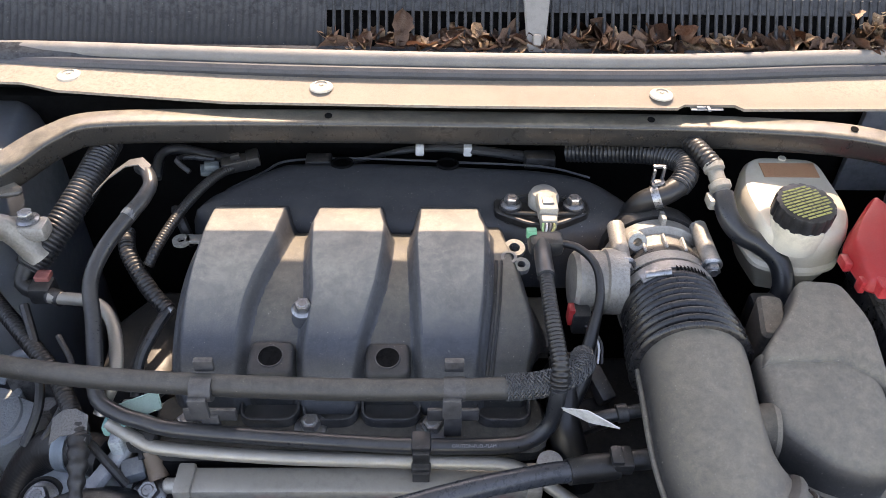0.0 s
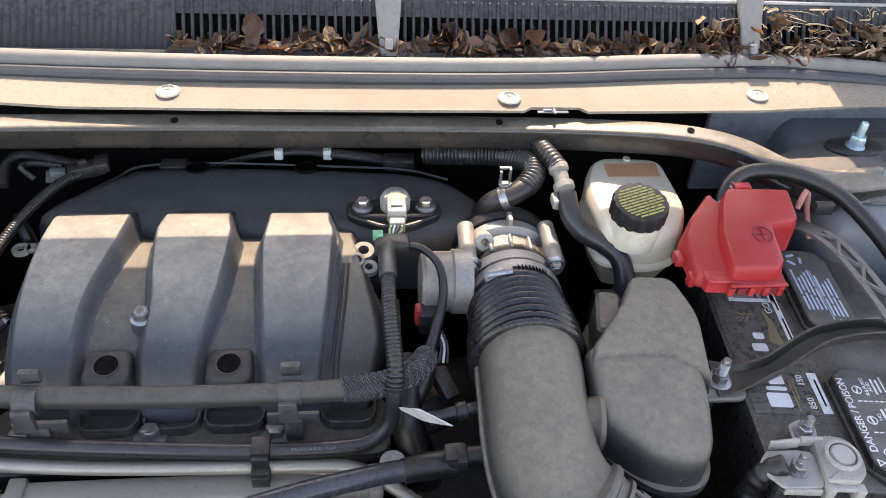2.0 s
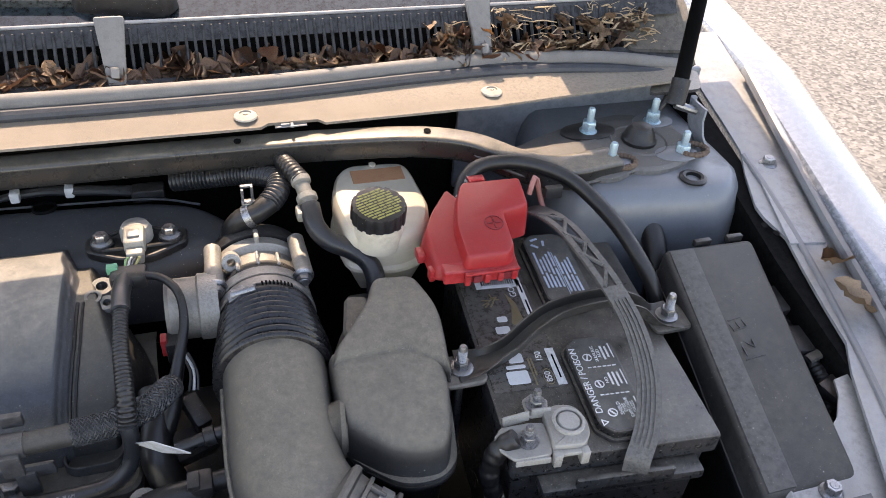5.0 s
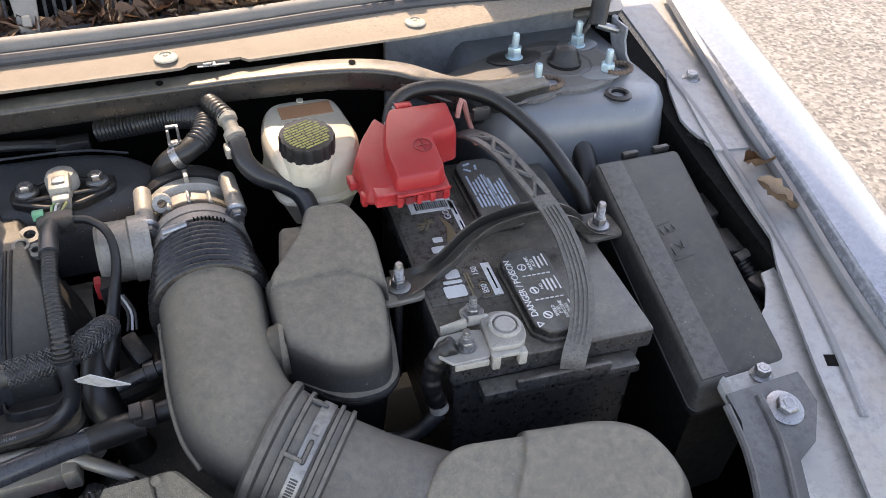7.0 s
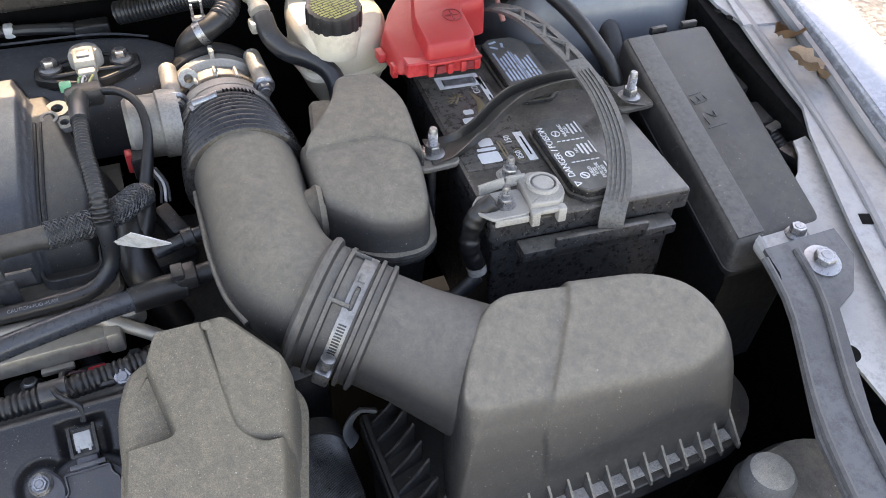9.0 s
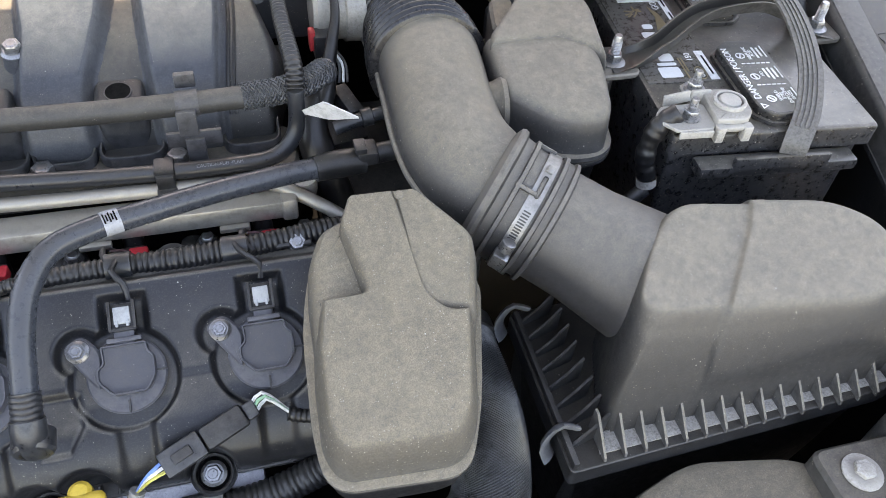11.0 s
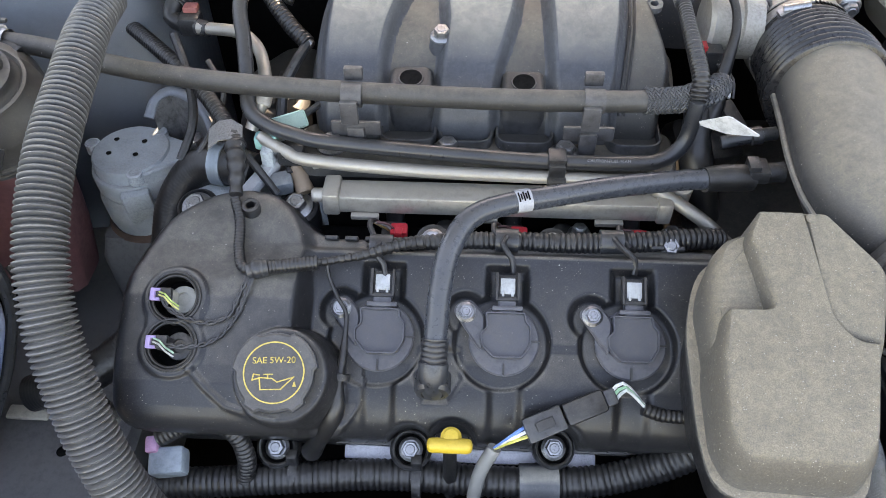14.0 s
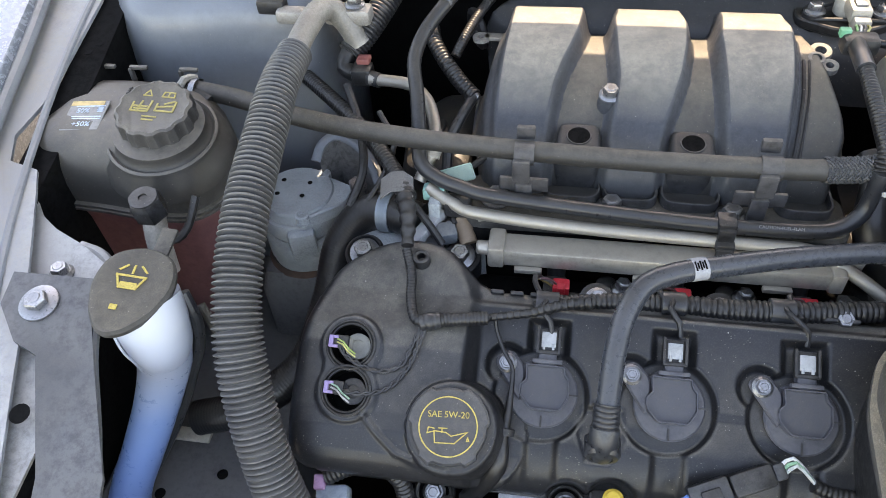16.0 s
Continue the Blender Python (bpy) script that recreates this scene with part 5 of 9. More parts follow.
def air_duct():
    d = thing("air_intake_duct", (0.17, 0.5, 0.75), "dusty black air intake duct with bellows and clamp band", "air duct")
    part("cuff", tube([(0.162, 0.706, 0.850), (0.162, 0.655, 0.857)], 0.0478, 36), M_bellows, d)
    path = [(0.162, 0.659, 0.8565), (0.162, 0.64, 0.8595), (0.161, 0.61, 0.863), (0.160, 0.578, 0.865)]
    part("bellows", tube(path, [0.0465, 0.049, 0.0525, 0.053], 48, 0.0006, rf=lambda q, n: 0.93 + 0.115 * abs(math.sin(math.pi * q / 0.0092)) ** 0.8), M_bellows, d, "black ribbed rubber bellows", sharp=60)
    rear = along((0.162, 0.685, 0.853), (0.162, 0.622, 0.861))
    part("rear_band", lathe([(0.0482, 0.010), (0.0498, 0.010), (0.0498, 0.022), (0.0482, 0.022)], 44, rear), M_band, d, "worm-drive clamp band")
    cut = shared("slot", box((0, 0, 0), (0.0008, 0.0018, 0.007), 0), M_void)
    for k in range(9):
        q = radians(-1 + 4.2 * k)
        place("slot", cut, d, Matrix.Translation((0.162 + 0.0499 * math.sin(q), 0.6685, 0.855 + 0.0499 * math.cos(q))) @ pose(0, 0, 0, 82, 0, 0) @ pose(0, 0, 0, 0, 0, -math.degrees(q) + 90))
    part("rear_screw", join(box((0, 0, 0), (0.019, 0.012, 0.009), 0.0018, m=pose(0.137, 0.665, 0.896, 0, -28, 12)), lathe([(0, -0.012), (0.0048, -0.012), (0.0048, 0.012), (0, 0.012)], 12, along((0.143, 0.664, 0.901), (0.165, 0.662, 0.907)))), M_steel, d, "clamp screw")
    path = [(0.161, 0.598, 0.867), (0.160, 0.565, 0.867), (0.158, 0.52, 0.861), (0.159, 0.48, 0.853), (0.168, 0.45, 0.847), (0.19, 0.425, 0.838)]
    part("elbow", tube(path, [0.0475, 0.0465, 0.0455, 0.046, 0.0475, 0.047], 56, 0.004), M_lid, d)
    seam = [(0.1130, 0.585, 0.862), (0.1115, 0.545, 0.858), (0.1105, 0.50, 0.851), (0.114, 0.46, 0.845), (0.124, 0.43, 0.84)]
    part("seam", tube(seam, 0.0028, 8), M_lid, d)
    part("bleed_port", tube([(0.112, 0.505, 0.835), (0.088, 0.505, 0.832), (0.074, 0.507, 0.83)], [0.009, 0.009, 0.007], 14), M_black, d)
    A, B = Vector((0.171, 0.437, 0.844)), Vector((0.271, 0.362, 0.8065))
    x = (B - A).normalized()
    m = along(A, B)
    part("collar", lathe([(0.048, 0.002), (0.0565, 0.006), (0.0575, 0.009), (0.0565, 0.012), (0.0525, 0.014), (0.0515, 0.021), (0.0545, 0.022), (0.0545, 0.025), (0.0505, 0.026), (0.0505, 0.05)], 48, m), M_duct, d)
    part("clamp_band", lathe([(0.0512, 0.034), (0.0522, 0.034), (0.0522, 0.045), (0.0512, 0.045)], 48, m), M_band, d, "worm-drive clamp band")
    u = x.cross(Vector((0, 0, 1))).normalized()
    v = u.cross(x)
    slot = shared("slot", box((0, 0, 0), (0.0009, 0.0012, 0.0062), 0), M_black)
    def on_band(deg, r, dist):
        a = radians(deg)
        n = (v * math.cos(a) + u * math.sin(a)).normalized()
        f = n.to_track_quat("X", "Z").to_matrix()
        w = x.cross(n)
        f = Matrix((n, w, x)).transposed().to_4x4()
        return Matrix.Translation(A + x * dist + n * r) @ f
    for k in range(14):
        place("slot", slot, d, on_band(46 + 2.7 * k, 0.0523, 0.0395))
    part("long_slot", box((0, 0, 0), (0.001, 0.02, 0.004), 0.0018, m=on_band(22, 0.0522, 0.0395)), M_duct, d)
    part("band_tab", box((0, 0, 0), (0.003, 0.008, 0.006), 0.001, m=on_band(2, 0.0528, 0.0395)), M_band, d)
    part("clamp_screw", join(box((0, 0, 0), (0.012, 0.016, 0.013), 0.002, m=on_band(92, 0.058, 0.0395)), lathe([(0, 0), (0.0055, 0), (0.0055, 0.008), (0.004, 0.0085), (0, 0.0085)], 16, on_band(79, 0.0605, 0.0395) @ pose(0, 0, 0, 90, 0, 0)), box((0, 0, 0), (0.011, 0.0012, 0.0012), 0, m=on_band(77.5, 0.0605, 0.0395) @ pose(0, -0.0045, 0))), M_steel, d, "clamp screw")
    part("outer_ring", lathe([(0.0505, 0.047), (0.0545, 0.048), (0.0545, 0.051), (0.0515, 0.052), (0.0515, 0.057), (0.054, 0.058), (0.054, 0.061), (0.049, 0.063)], 48, m), M_duct, d)
    part("snout", tube([A + x * 0.04, A + x * 0.085, A + x * 0.15], [0.0475, 0.049, 0.056], 36, 0.01), M_duct, d)
    for deg in (-30, 30):
        part("key", box((0, 0, 0), (0.004, 0.0035, 0.018), 0.001, m=on_band(deg, 0.0525, 0.03)), M_duct, d)
    return d


air_duct()


def throttle():
    t = thing("throttle_body", (0.16, 0.69, 0.8), "cast aluminium throttle body with clamp studs and motor housing", "throttle body")
    ax = along((0.161, 0.745, 0.850), (0.162, 0.64, 0.854)) @ Matrix.Diagonal((0.93, 0.93, 1, 1))
    part("bore_ring", lathe([(0.052, 0.0), (0.057, 0.003), (0.057, 0.014), (0.05, 0.018), (0.047, 0.03), (0.049, 0.045), (0.053, 0.048), (0.053, 0.06), (0.046, 0.062)], 40, ax), M_alu, t)
    part("bore_plate", lathe([(0, 0.058), (0.05, 0.058), (0.05, 0.06), (0, 0.06)], 40, ax), M_void, t)
    part("gasket", lathe([(0.045, -0.02), (0.06, -0.018), (0.062, -0.006), (0.06, 0.001), (0.05, 0.001)], 40, ax), M_rubber, t)
    for x in (0.118, 0.203):
        part("stud_sleeve", tube([(x, 0.745, 0.893), (x + 0.002 * (1 if x > 0.16 else -1), 0.690, 0.889)], 0.0088, 16), M_alu, t)
        place("bolt", bolt_mesh, t, along((x, 0.69, 0.889), (x, 0.65, 0.886)))
    part("top_lug", join(lathe([(0.0045, -0.006), (0.0095, -0.006), (0.0095, 0.006), (0.0045, 0.006), (0.0045, -0.006)], 18, pose(0.135, 0.722, 0.893, 65)), box((0.163, 0.74, 0.905), (0.005, 0.014, 0.014), 0.0015)), M_alu, t)
    rib = shared("rib", box((0, 0, 0), (0.003, 0.02, 0.006), 0.001, 1), M_alu)
    for a in (-50, -25, 0, 25, 50):
        place("rib", rib, t, Matrix.Translation((0.161 + 0.047 * math.sin(radians(a)), 0.715, 0.851 + 0.047 * math.cos(radians(a)))) @ pose(0, 0, 0, 0, a, 0))
    part("motor", lathe([(0, 0), (0.027, 0), (0.0305, 0.004), (0.0305, 0.03), (0.033, 0.032), (0.033, 0.05), (0, 0.05)], 30, along((0.068, 0.69, 0.868), (0.13, 0.69, 0.866))), M_alu, t, "cast motor housing")
    part("connector", box((0.074, 0.655, 0.85), (0.018, 0.02, 0.026), 0.003), M_black, t)
    part("red_lock", box((0.064, 0.655, 0.856), (0.006, 0.012, 0.02), 0.001), M_red, t, "red connector lock")
    return t


throttle()


def side_resonator():
    """Moulded box beside the duct: a sloping two-part cover over a lipped base, joined by a short neck."""
    r = thing("resonator_box", (0.25, 0.54, 0.8), "dusty moulded black resonator box beside the intake duct", "resonator")
    lower = rounded([(0.200, 0.512), (0.224, 0.481), (0.252, 0.456), (0.284, 0.456), (0.301, 0.47), (0.314, 0.53), (0.324, 0.60), (0.306, 0.655), (0.238, 0.655), (0.212, 0.60), (0.203, 0.55)], [0.01, 0.02, 0.02, 0.018, 0.014, 0.03, 0.03, 0.015, 0.015, 0.02, 0.02], 5)
    part("base", stack(lower, [(0.70, 0.018), (0.82, 0.008), (0.832, 0.006), (0.833, 0.001)]), M_black, r)
    part("lip", stack(lower, [(0.833, 0.001), (0.8335, -0.0015), (0.8372, -0.0015), (0.8376, 0.002)]), M_black, r)
    part("lip", stack(lower, [(0.8384, 0.003), (0.8388, -0.0008), (0.843, -0.0008), (0.8438, 0.003)]), M_lid, r)
    def shell(pts, rr, hf, levels):
        return loft([[Vector((p.x, p.y, 0.843 + (hf(p.x, p.y) - 0.843) * f)) for p in shrunk(pts, rr, ins)] for f, ins in levels])
    front = [(0.204, 0.515), (0.2065, 0.500), (0.240, 0.4675), (0.266, 0.459), (0.288, 0.460), (0.2985, 0.478), (0.310, 0.53), (0.308, 0.575), (0.205, 0.575)]
    hf = lambda x, y: 0.8965 + 0.155 * (y - 0.555) - 1.2 * max(0.0, 0.49 - y) ** 2
    part("cover_front", shell(front, [0.006, 0.012, 0.025, 0.02, 0.016, 0.016, 0.03, 0.01, 0.01], hf, [(0, 0), (0.5, 0.0008), (0.8, 0.0018), (0.91, 0.0042), (0.975, 0.008), (1.0, 0.0135)]), M_lid, r)
    back = [(0.2065, 0.5535), (0.273, 0.5565), (0.304, 0.536), (0.3125, 0.528), (0.321, 0.60), (0.306, 0.645), (0.262, 0.649), (0.252, 0.622), (0.228, 0.592), (0.211, 0.572)]
    hb = lambda x, y: 0.8998 + 0.16 * (y - 0.555)
    part("cover_back", shell(back, [0.004, 0.006, 0.003, 0.004, 0.02, 0.014, 0.014, 0.016, 0.02, 0.012], hb, [(0, 0), (0.7, 0.0008), (0.88, 0.0018), (0.96, 0.0038), (0.99, 0.006), (1.0, 0.009)]), M_lid, r)
    part("side_pocket", stack(rounded([(0.226, 0.60), (0.25, 0.60), (0.262, 0.65), (0.238, 0.655)], 0.008), [(0.84, 0), (0.882, 0), (0.886, 0.003)]), M_resonator, r)
    part("neck", tube([(0.178, 0.517, 0.862), (0.213, 0.512, 0.863)], 0.0215, 26), M_resonator, r)
    part("neck_flare", lathe([(0.0215, 0.0), (0.0225, 0.004), (0.026, 0.008), (0.026, 0.012)], 26, along((0.199, 0.514, 0.863), (0.215, 0.512, 0.863))), M_resonator, r)
    part("spigot", tube([(0.185, 0.566, 0.862), (0.222, 0.562, 0.864)], 0.0095, 14), M_black, r)


M_resonator = surf("dusty_moulding", (0.056, 0.053, 0.048), (0.042, 0.040, 0.037), 0.58, dust=0.7, speck=0.9, dust_col=(0.34, 0.29, 0.215), blotch=0.1, shed=0.1, bump=0.35, grain=800, spec=0.4)


side_resonator()


def front_resonator():
    """Big box in front of the duct: a sloping lid with a notch over a round lobe, and a sunk shoulder."""
    r = thing("intake_resonator", (0.08, 0.3, 0.7), "large dust-caked moulded air resonator box", "resonator")
    hf = lambda x, y: 0.86 + 0.27 * (y - 0.335) + 0.05 * (x - 0.09)
    def body(pts, rr, levels, drop=0.0):
        return loft([[Vector((p.x, p.y, hf(p.x, p.y) + dz * (0.5 + 0.5 * min(1.0, max(0.0, (p.y - 0.23) / 0.13))) - drop)) for p in shrunk(pts, rr, ins)] for dz, ins in levels])
    main = [(0.017, 0.305), (0.0145, 0.25), (0.0225, 0.232), (0.097, 0.227), (0.112, 0.245), (0.1275, 0.313), (0.112, 0.315), (0.1005, 0.327), (0.0935, 0.413), (0.056, 0.415), (0.045, 0.392), (0.055, 0.338), (0.024, 0.3385)]
    rad = [0.008, 0.015, 0.012, 0.012, 0.02, 0.003, 0.008, 0.008, 0.004, 0.006, 0.008, 0.005, 0.006]
    part("lid", body(main, rad, [(-0.062, -0.004), (-0.034, -0.003), (-0.012, 0.0015), (-0.004, 0.003), (-0.001, 0.005), (0, 0.008)]), M_tan, r)
    part("shoulder", body([(0.09, 0.318), (0.1285, 0.310), (0.1435, 0.366), (0.1085, 0.4135), (0.088, 0.4135)], [0.003, 0.004, 0.012, 0.008, 0.002], [(-0.062, -0.004), (-0.02, -0.002), (-0.004, 0.0015), (0, 0.005)], 0.0028), M_tan, r)
    lobe = [(0.0165, 0.315), (0.019, 0.375), (0.031, 0.402), (0.052, 0.410), (0.066, 0.405), (0.066, 0.335), (0.03, 0.328)]
    part("side_lobe", body(lobe, [0.006, 0.02, 0.02, 0.015, 0.006, 0.004, 0.01], [(-0.045, -0.001), (-0.02, 0.0), (-0.008, 0.003), (-0.002, 0.008), (0, 0.015)], 0.014), M_tan, r)
    low = [(0.0145, 0.36), (0.009, 0.265), (0.013, 0.226), (0.102, 0.219), (0.122, 0.265), (0.15, 0.367), (0.11, 0.418), (0.03, 0.412)]
    lr = [0.03, 0.02, 0.022, 0.015, 0.02, 0.012, 0.012, 0.025]
    part("seam", body(low, lr, [(-0.068, 0), (-0.067, -0.003), (-0.062, -0.003), (-0.061, 0)]), M_tan, r)
    part("seam", body(low, lr, [(-0.074, 0), (-0.073, -0.002), (-0.070, -0.002), (-0.069, 0)]), M_dusty, r)
    part("tray", body(low, lr, [(-0.19, 0.02), (-0.12, 0.004), (-0.074, 0.001)]), M_black, r)
    part("moulding_gate", lathe([(0, 0), (0.004, 0), (0.003, 0.0012), (0, 0.0015)], 14, pose(0.094, 0.404, hf(0.094, 0.404) - 0.001, 15)), M_tan, r)
    hose = thing("braided_hose", (0.13, 0.25, 0.6), "braided black hose under the resonator box", "hose")
    run = [(0.15, 0.39, 0.70), (0.15, 0.30, 0.70), (0.13, 0.235, 0.68), (0.07, 0.225, 0.64), (-0.03, 0.235, 0.61), (-0.15, 0.24, 0.6)]
    core = part("sleeve", tube(run, 0.0312, 24, 0.004), M_rubber, hose)
    part("weave", woven(run[:4], 0.0313, 56, 0.11, 0.0006, 0.004), M_hose, core)
    part("end_cuff", tube([(0.15, 0.402, 0.70), (0.15, 0.385, 0.70)], 0.0345, 22), M_black, hose)


def woven(pts, r, strands=11, pitch=0.05, wide=0.0013, step=0.0025):
    """A woven sleeve: two sets of flat strands wound over one another round a path."""
    line = smooth_line(pts, step)
    n, side, s, frames = len(line), None, 0.0, []
    for i, p in enumerate(line):
        t = (line[min(i + 1, n - 1)] - line[max(i - 1, 0)]).normalized()
        if side is None:
            side = t.cross(Vector((0, 0, 1)))
        side = (side - t * side.dot(t)).normalized()
        s += (p - line[i - 1]).length if i else 0
        frames.append((p, t, side, side.cross(t), s))
    bms = []
    for turn in (1, -1):
        for k in range(strands):
            rings = []
            for p, t, a, b, s in frames:
                q = turn * 2 * math.pi * s / pitch + 2 * math.pi * k / strands
                out = a * math.cos(q) + b * math.sin(q)
                across = (t + (b * math.cos(q) - a * math.sin(q)) * turn * 2 * math.pi * r / pitch).normalized().cross(out)
                high = r + 0.0005 * math.cos(strands * q * turn + (0 if turn > 0 else math.pi))
                c = p + out * high
                rings.append([c + across * wide - out * 0.0004, c + out * 0.0005, c - across * wide - out * 0.0004])
            bms.append(loft(rings))
    return join(*bms)


front_resonator()


def air_box():
    """Air cleaner: a domed lid with a long crease over a ribbed, clipped base."""
    a = thing("air_cleaner", (0.37, 0.3, 0.5), "dusty black air cleaner box with domed lid and ribbed rim", "air cleaner")
    rim = [(0.199, 0.238), (0.50, 0.245), (0.535, 0.28), (0.535, 0.37), (0.50, 0.40), (0.199, 0.40)]
    rz = lambda x, y: 0.715 + 0.06 * (x - 0.2)
    o = rounded(rim, [0.006, 0.02, 0.02, 0.02, 0.02, 0.006], 5)
    part("rim", loft([[Vector((p.x, p.y, rz(p.x, p.y) + dz)) for p in inset_of(o, ins)] for dz, ins in ((-0.02, 0), (-0.001, 0), (0, 0.001), (0, 0.006))]), M_black, a)
    part("base", loft([[Vector((p.x, p.y, rz(p.x, p.y) + dz)) for p in inset_of(o, ins)] for dz, ins in ((-0.2, 0.03), (-0.03, 0.012), (-0.018, 0.008))]), M_black, a)
    lid = [(0.231, 0.263), (0.485, 0.2565), (0.512, 0.29), (0.505, 0.36), (0.47, 0.385), (0.30, 0.395), (0.262, 0.355)]
    lo = rounded(lid, [0.02, 0.04, 0.03, 0.03, 0.03, 0.03, 0.03], 6)
    top = rounded([(0.247, 0.292), (0.44, 0.275), (0.478, 0.29), (0.474, 0.325), (0.44, 0.348), (0.305, 0.366), (0.275, 0.335)], [0.02, 0.03, 0.03, 0.03, 0.03, 0.03, 0.03], 6)
    gx, gy = np.meshgrid(np.arange(0.222, 0.5201, 0.0015), np.arange(0.250, 0.4001, 0.0015))
    d_low = outline_distance([(p.x, p.y) for p in lo], gx, gy)
    d_top = outline_distance([(p.x, p.y) for p in top], gx, gy)
    f = np.clip(d_low, 0, 1) / (np.clip(d_low, 1e-6, 1) + np.clip(-d_top, 0, 1))
    rise = np.interp(f, (0, 0.06, 0.2, 0.4, 0.6, 0.78, 0.9, 1.0), (0, 0.17, 0.42, 0.68, 0.86, 0.955, 0.99, 1.0))
    floor_z = 0.715 + 0.06 * (gx - 0.2)
    roof_z = 0.859 + 0.34 * (np.minimum(gy, 0.37) - 0.352) - 0.03 * (gx - 0.36) - 0.0035 * ease(-d_top / 0.01)
    z = floor_z + (roof_z - floor_z) * rise
    field = [(0.374, 0.43), (0.368, 0.36), (0.36, 0.343), (0.337, 0.311), (0.320, 0.288), (0.309, 0.274), (0.311, 0.2665), (0.33, 0.2645), (0.48, 0.2625), (0.60, 0.266), (0.60, 0.43)]
    up = 0.0038 * ease((outline_distance(field, gx, gy) + 0.0014) / 0.0032)
    zy, zx = np.gradient(z, 0.0015)
    length = np.sqrt(1 + zx * zx + zy * zy)
    bm, made = bmesh.new(), {}
    def vert(i, j):
        if (i, j) not in made:
            k = up[i, j] / length[i, j]
            made[i, j] = bm.verts.new((gx[i, j] - zx[i, j] * k, gy[i, j] - zy[i, j] * k, z[i, j] + k - (0.02 if d_low[i, j] < -0.001 else 0)))
        return made[i, j]
    inside = d_low > -0.0015
    for i in range(gx.shape[0] - 1):
        for j in range(gx.shape[1] - 1):
            if inside[i:i + 2, j:j + 2].all():
                bm.faces.new((vert(i, j), vert(i, j + 1), vert(i + 1, j + 1), vert(i + 1, j)))
    part("lid", bm, M_lid, a, sharp=70)
    return a, rz


box_thing, rz = air_box()
tooth = shared("rim_rib", loft([[Vector((x, y, z)) for y, z in ((-0.017, -0.002), (0.016, -0.002), (0.016, 0.026), (0.011, 0.026), (-0.016, 0.003))] for x in (-0.0011, 0.0011)]), M_lid)
M_grit = surf("gritty_dirt", (0.3, 0.28, 0.25), (0.1, 0.095, 0.085), 0.8, scale=60, grain=400, bump=1.2, speck=1.5)
part("grit", tilted(lambda x, y: rz(x, y) + 0.0016, [(0.226, 0.2475), (0.49, 0.2505), (0.49, 0.262), (0.23, 0.266)], 0.001), M_grit, box_thing, "pale grit lying in the rim")
for i in range(16):
    x = 0.228 + i * 0.0175
    place("rim_rib", tooth, box_thing, pose(x, 0.2575, rz(x, 0) + 0.001))
fin = shared("side_fin", loft([[Vector((x, y, z)) for y, z in ((-0.0012, 0), (0.0012, 0), (0.0012, h), (-0.0012, h))] for x, h in ((0, 0.003), (0.02, 0.016), (0.034, 0.03))]), M_black)
for i in range(8):
    place("side_fin", fin, box_thing, pose(0.203, 0.258 + i * 0.018, rz(0.2, 0), 0, 0, 14))
part("side_rail", box((0.2035, 0.318, rz(0.2, 0) + 0.004), (0.005, 0.155, 0.008), 0.001), M_black, box_thing)
for x, y in ((0.203, 0.268), (0.203, 0.392)):
    cl = part("clip", tube([(x - 0.012, y - 0.006, 0.700), (x - 0.016, y, 0.715), (x - 0.004, y + 0.004, 0.730), (x + 0.01, y + 0.002, 0.726)], 0.008, 10, flat=0.35), M_runner, box_thing, "grey spring clip")

# ---- battery corner ----
BAT = pose(0.336, 0.435, 0.872, 0, 0, -5)


M_face = surf("faded_cap_face", (0.05, 0.051, 0.054), (0.035, 0.036, 0.039), 0.4, dust=0.6, speck=0.9, dust_col=(0.26, 0.235, 0.19), blotch=0.7, bump=0.08)


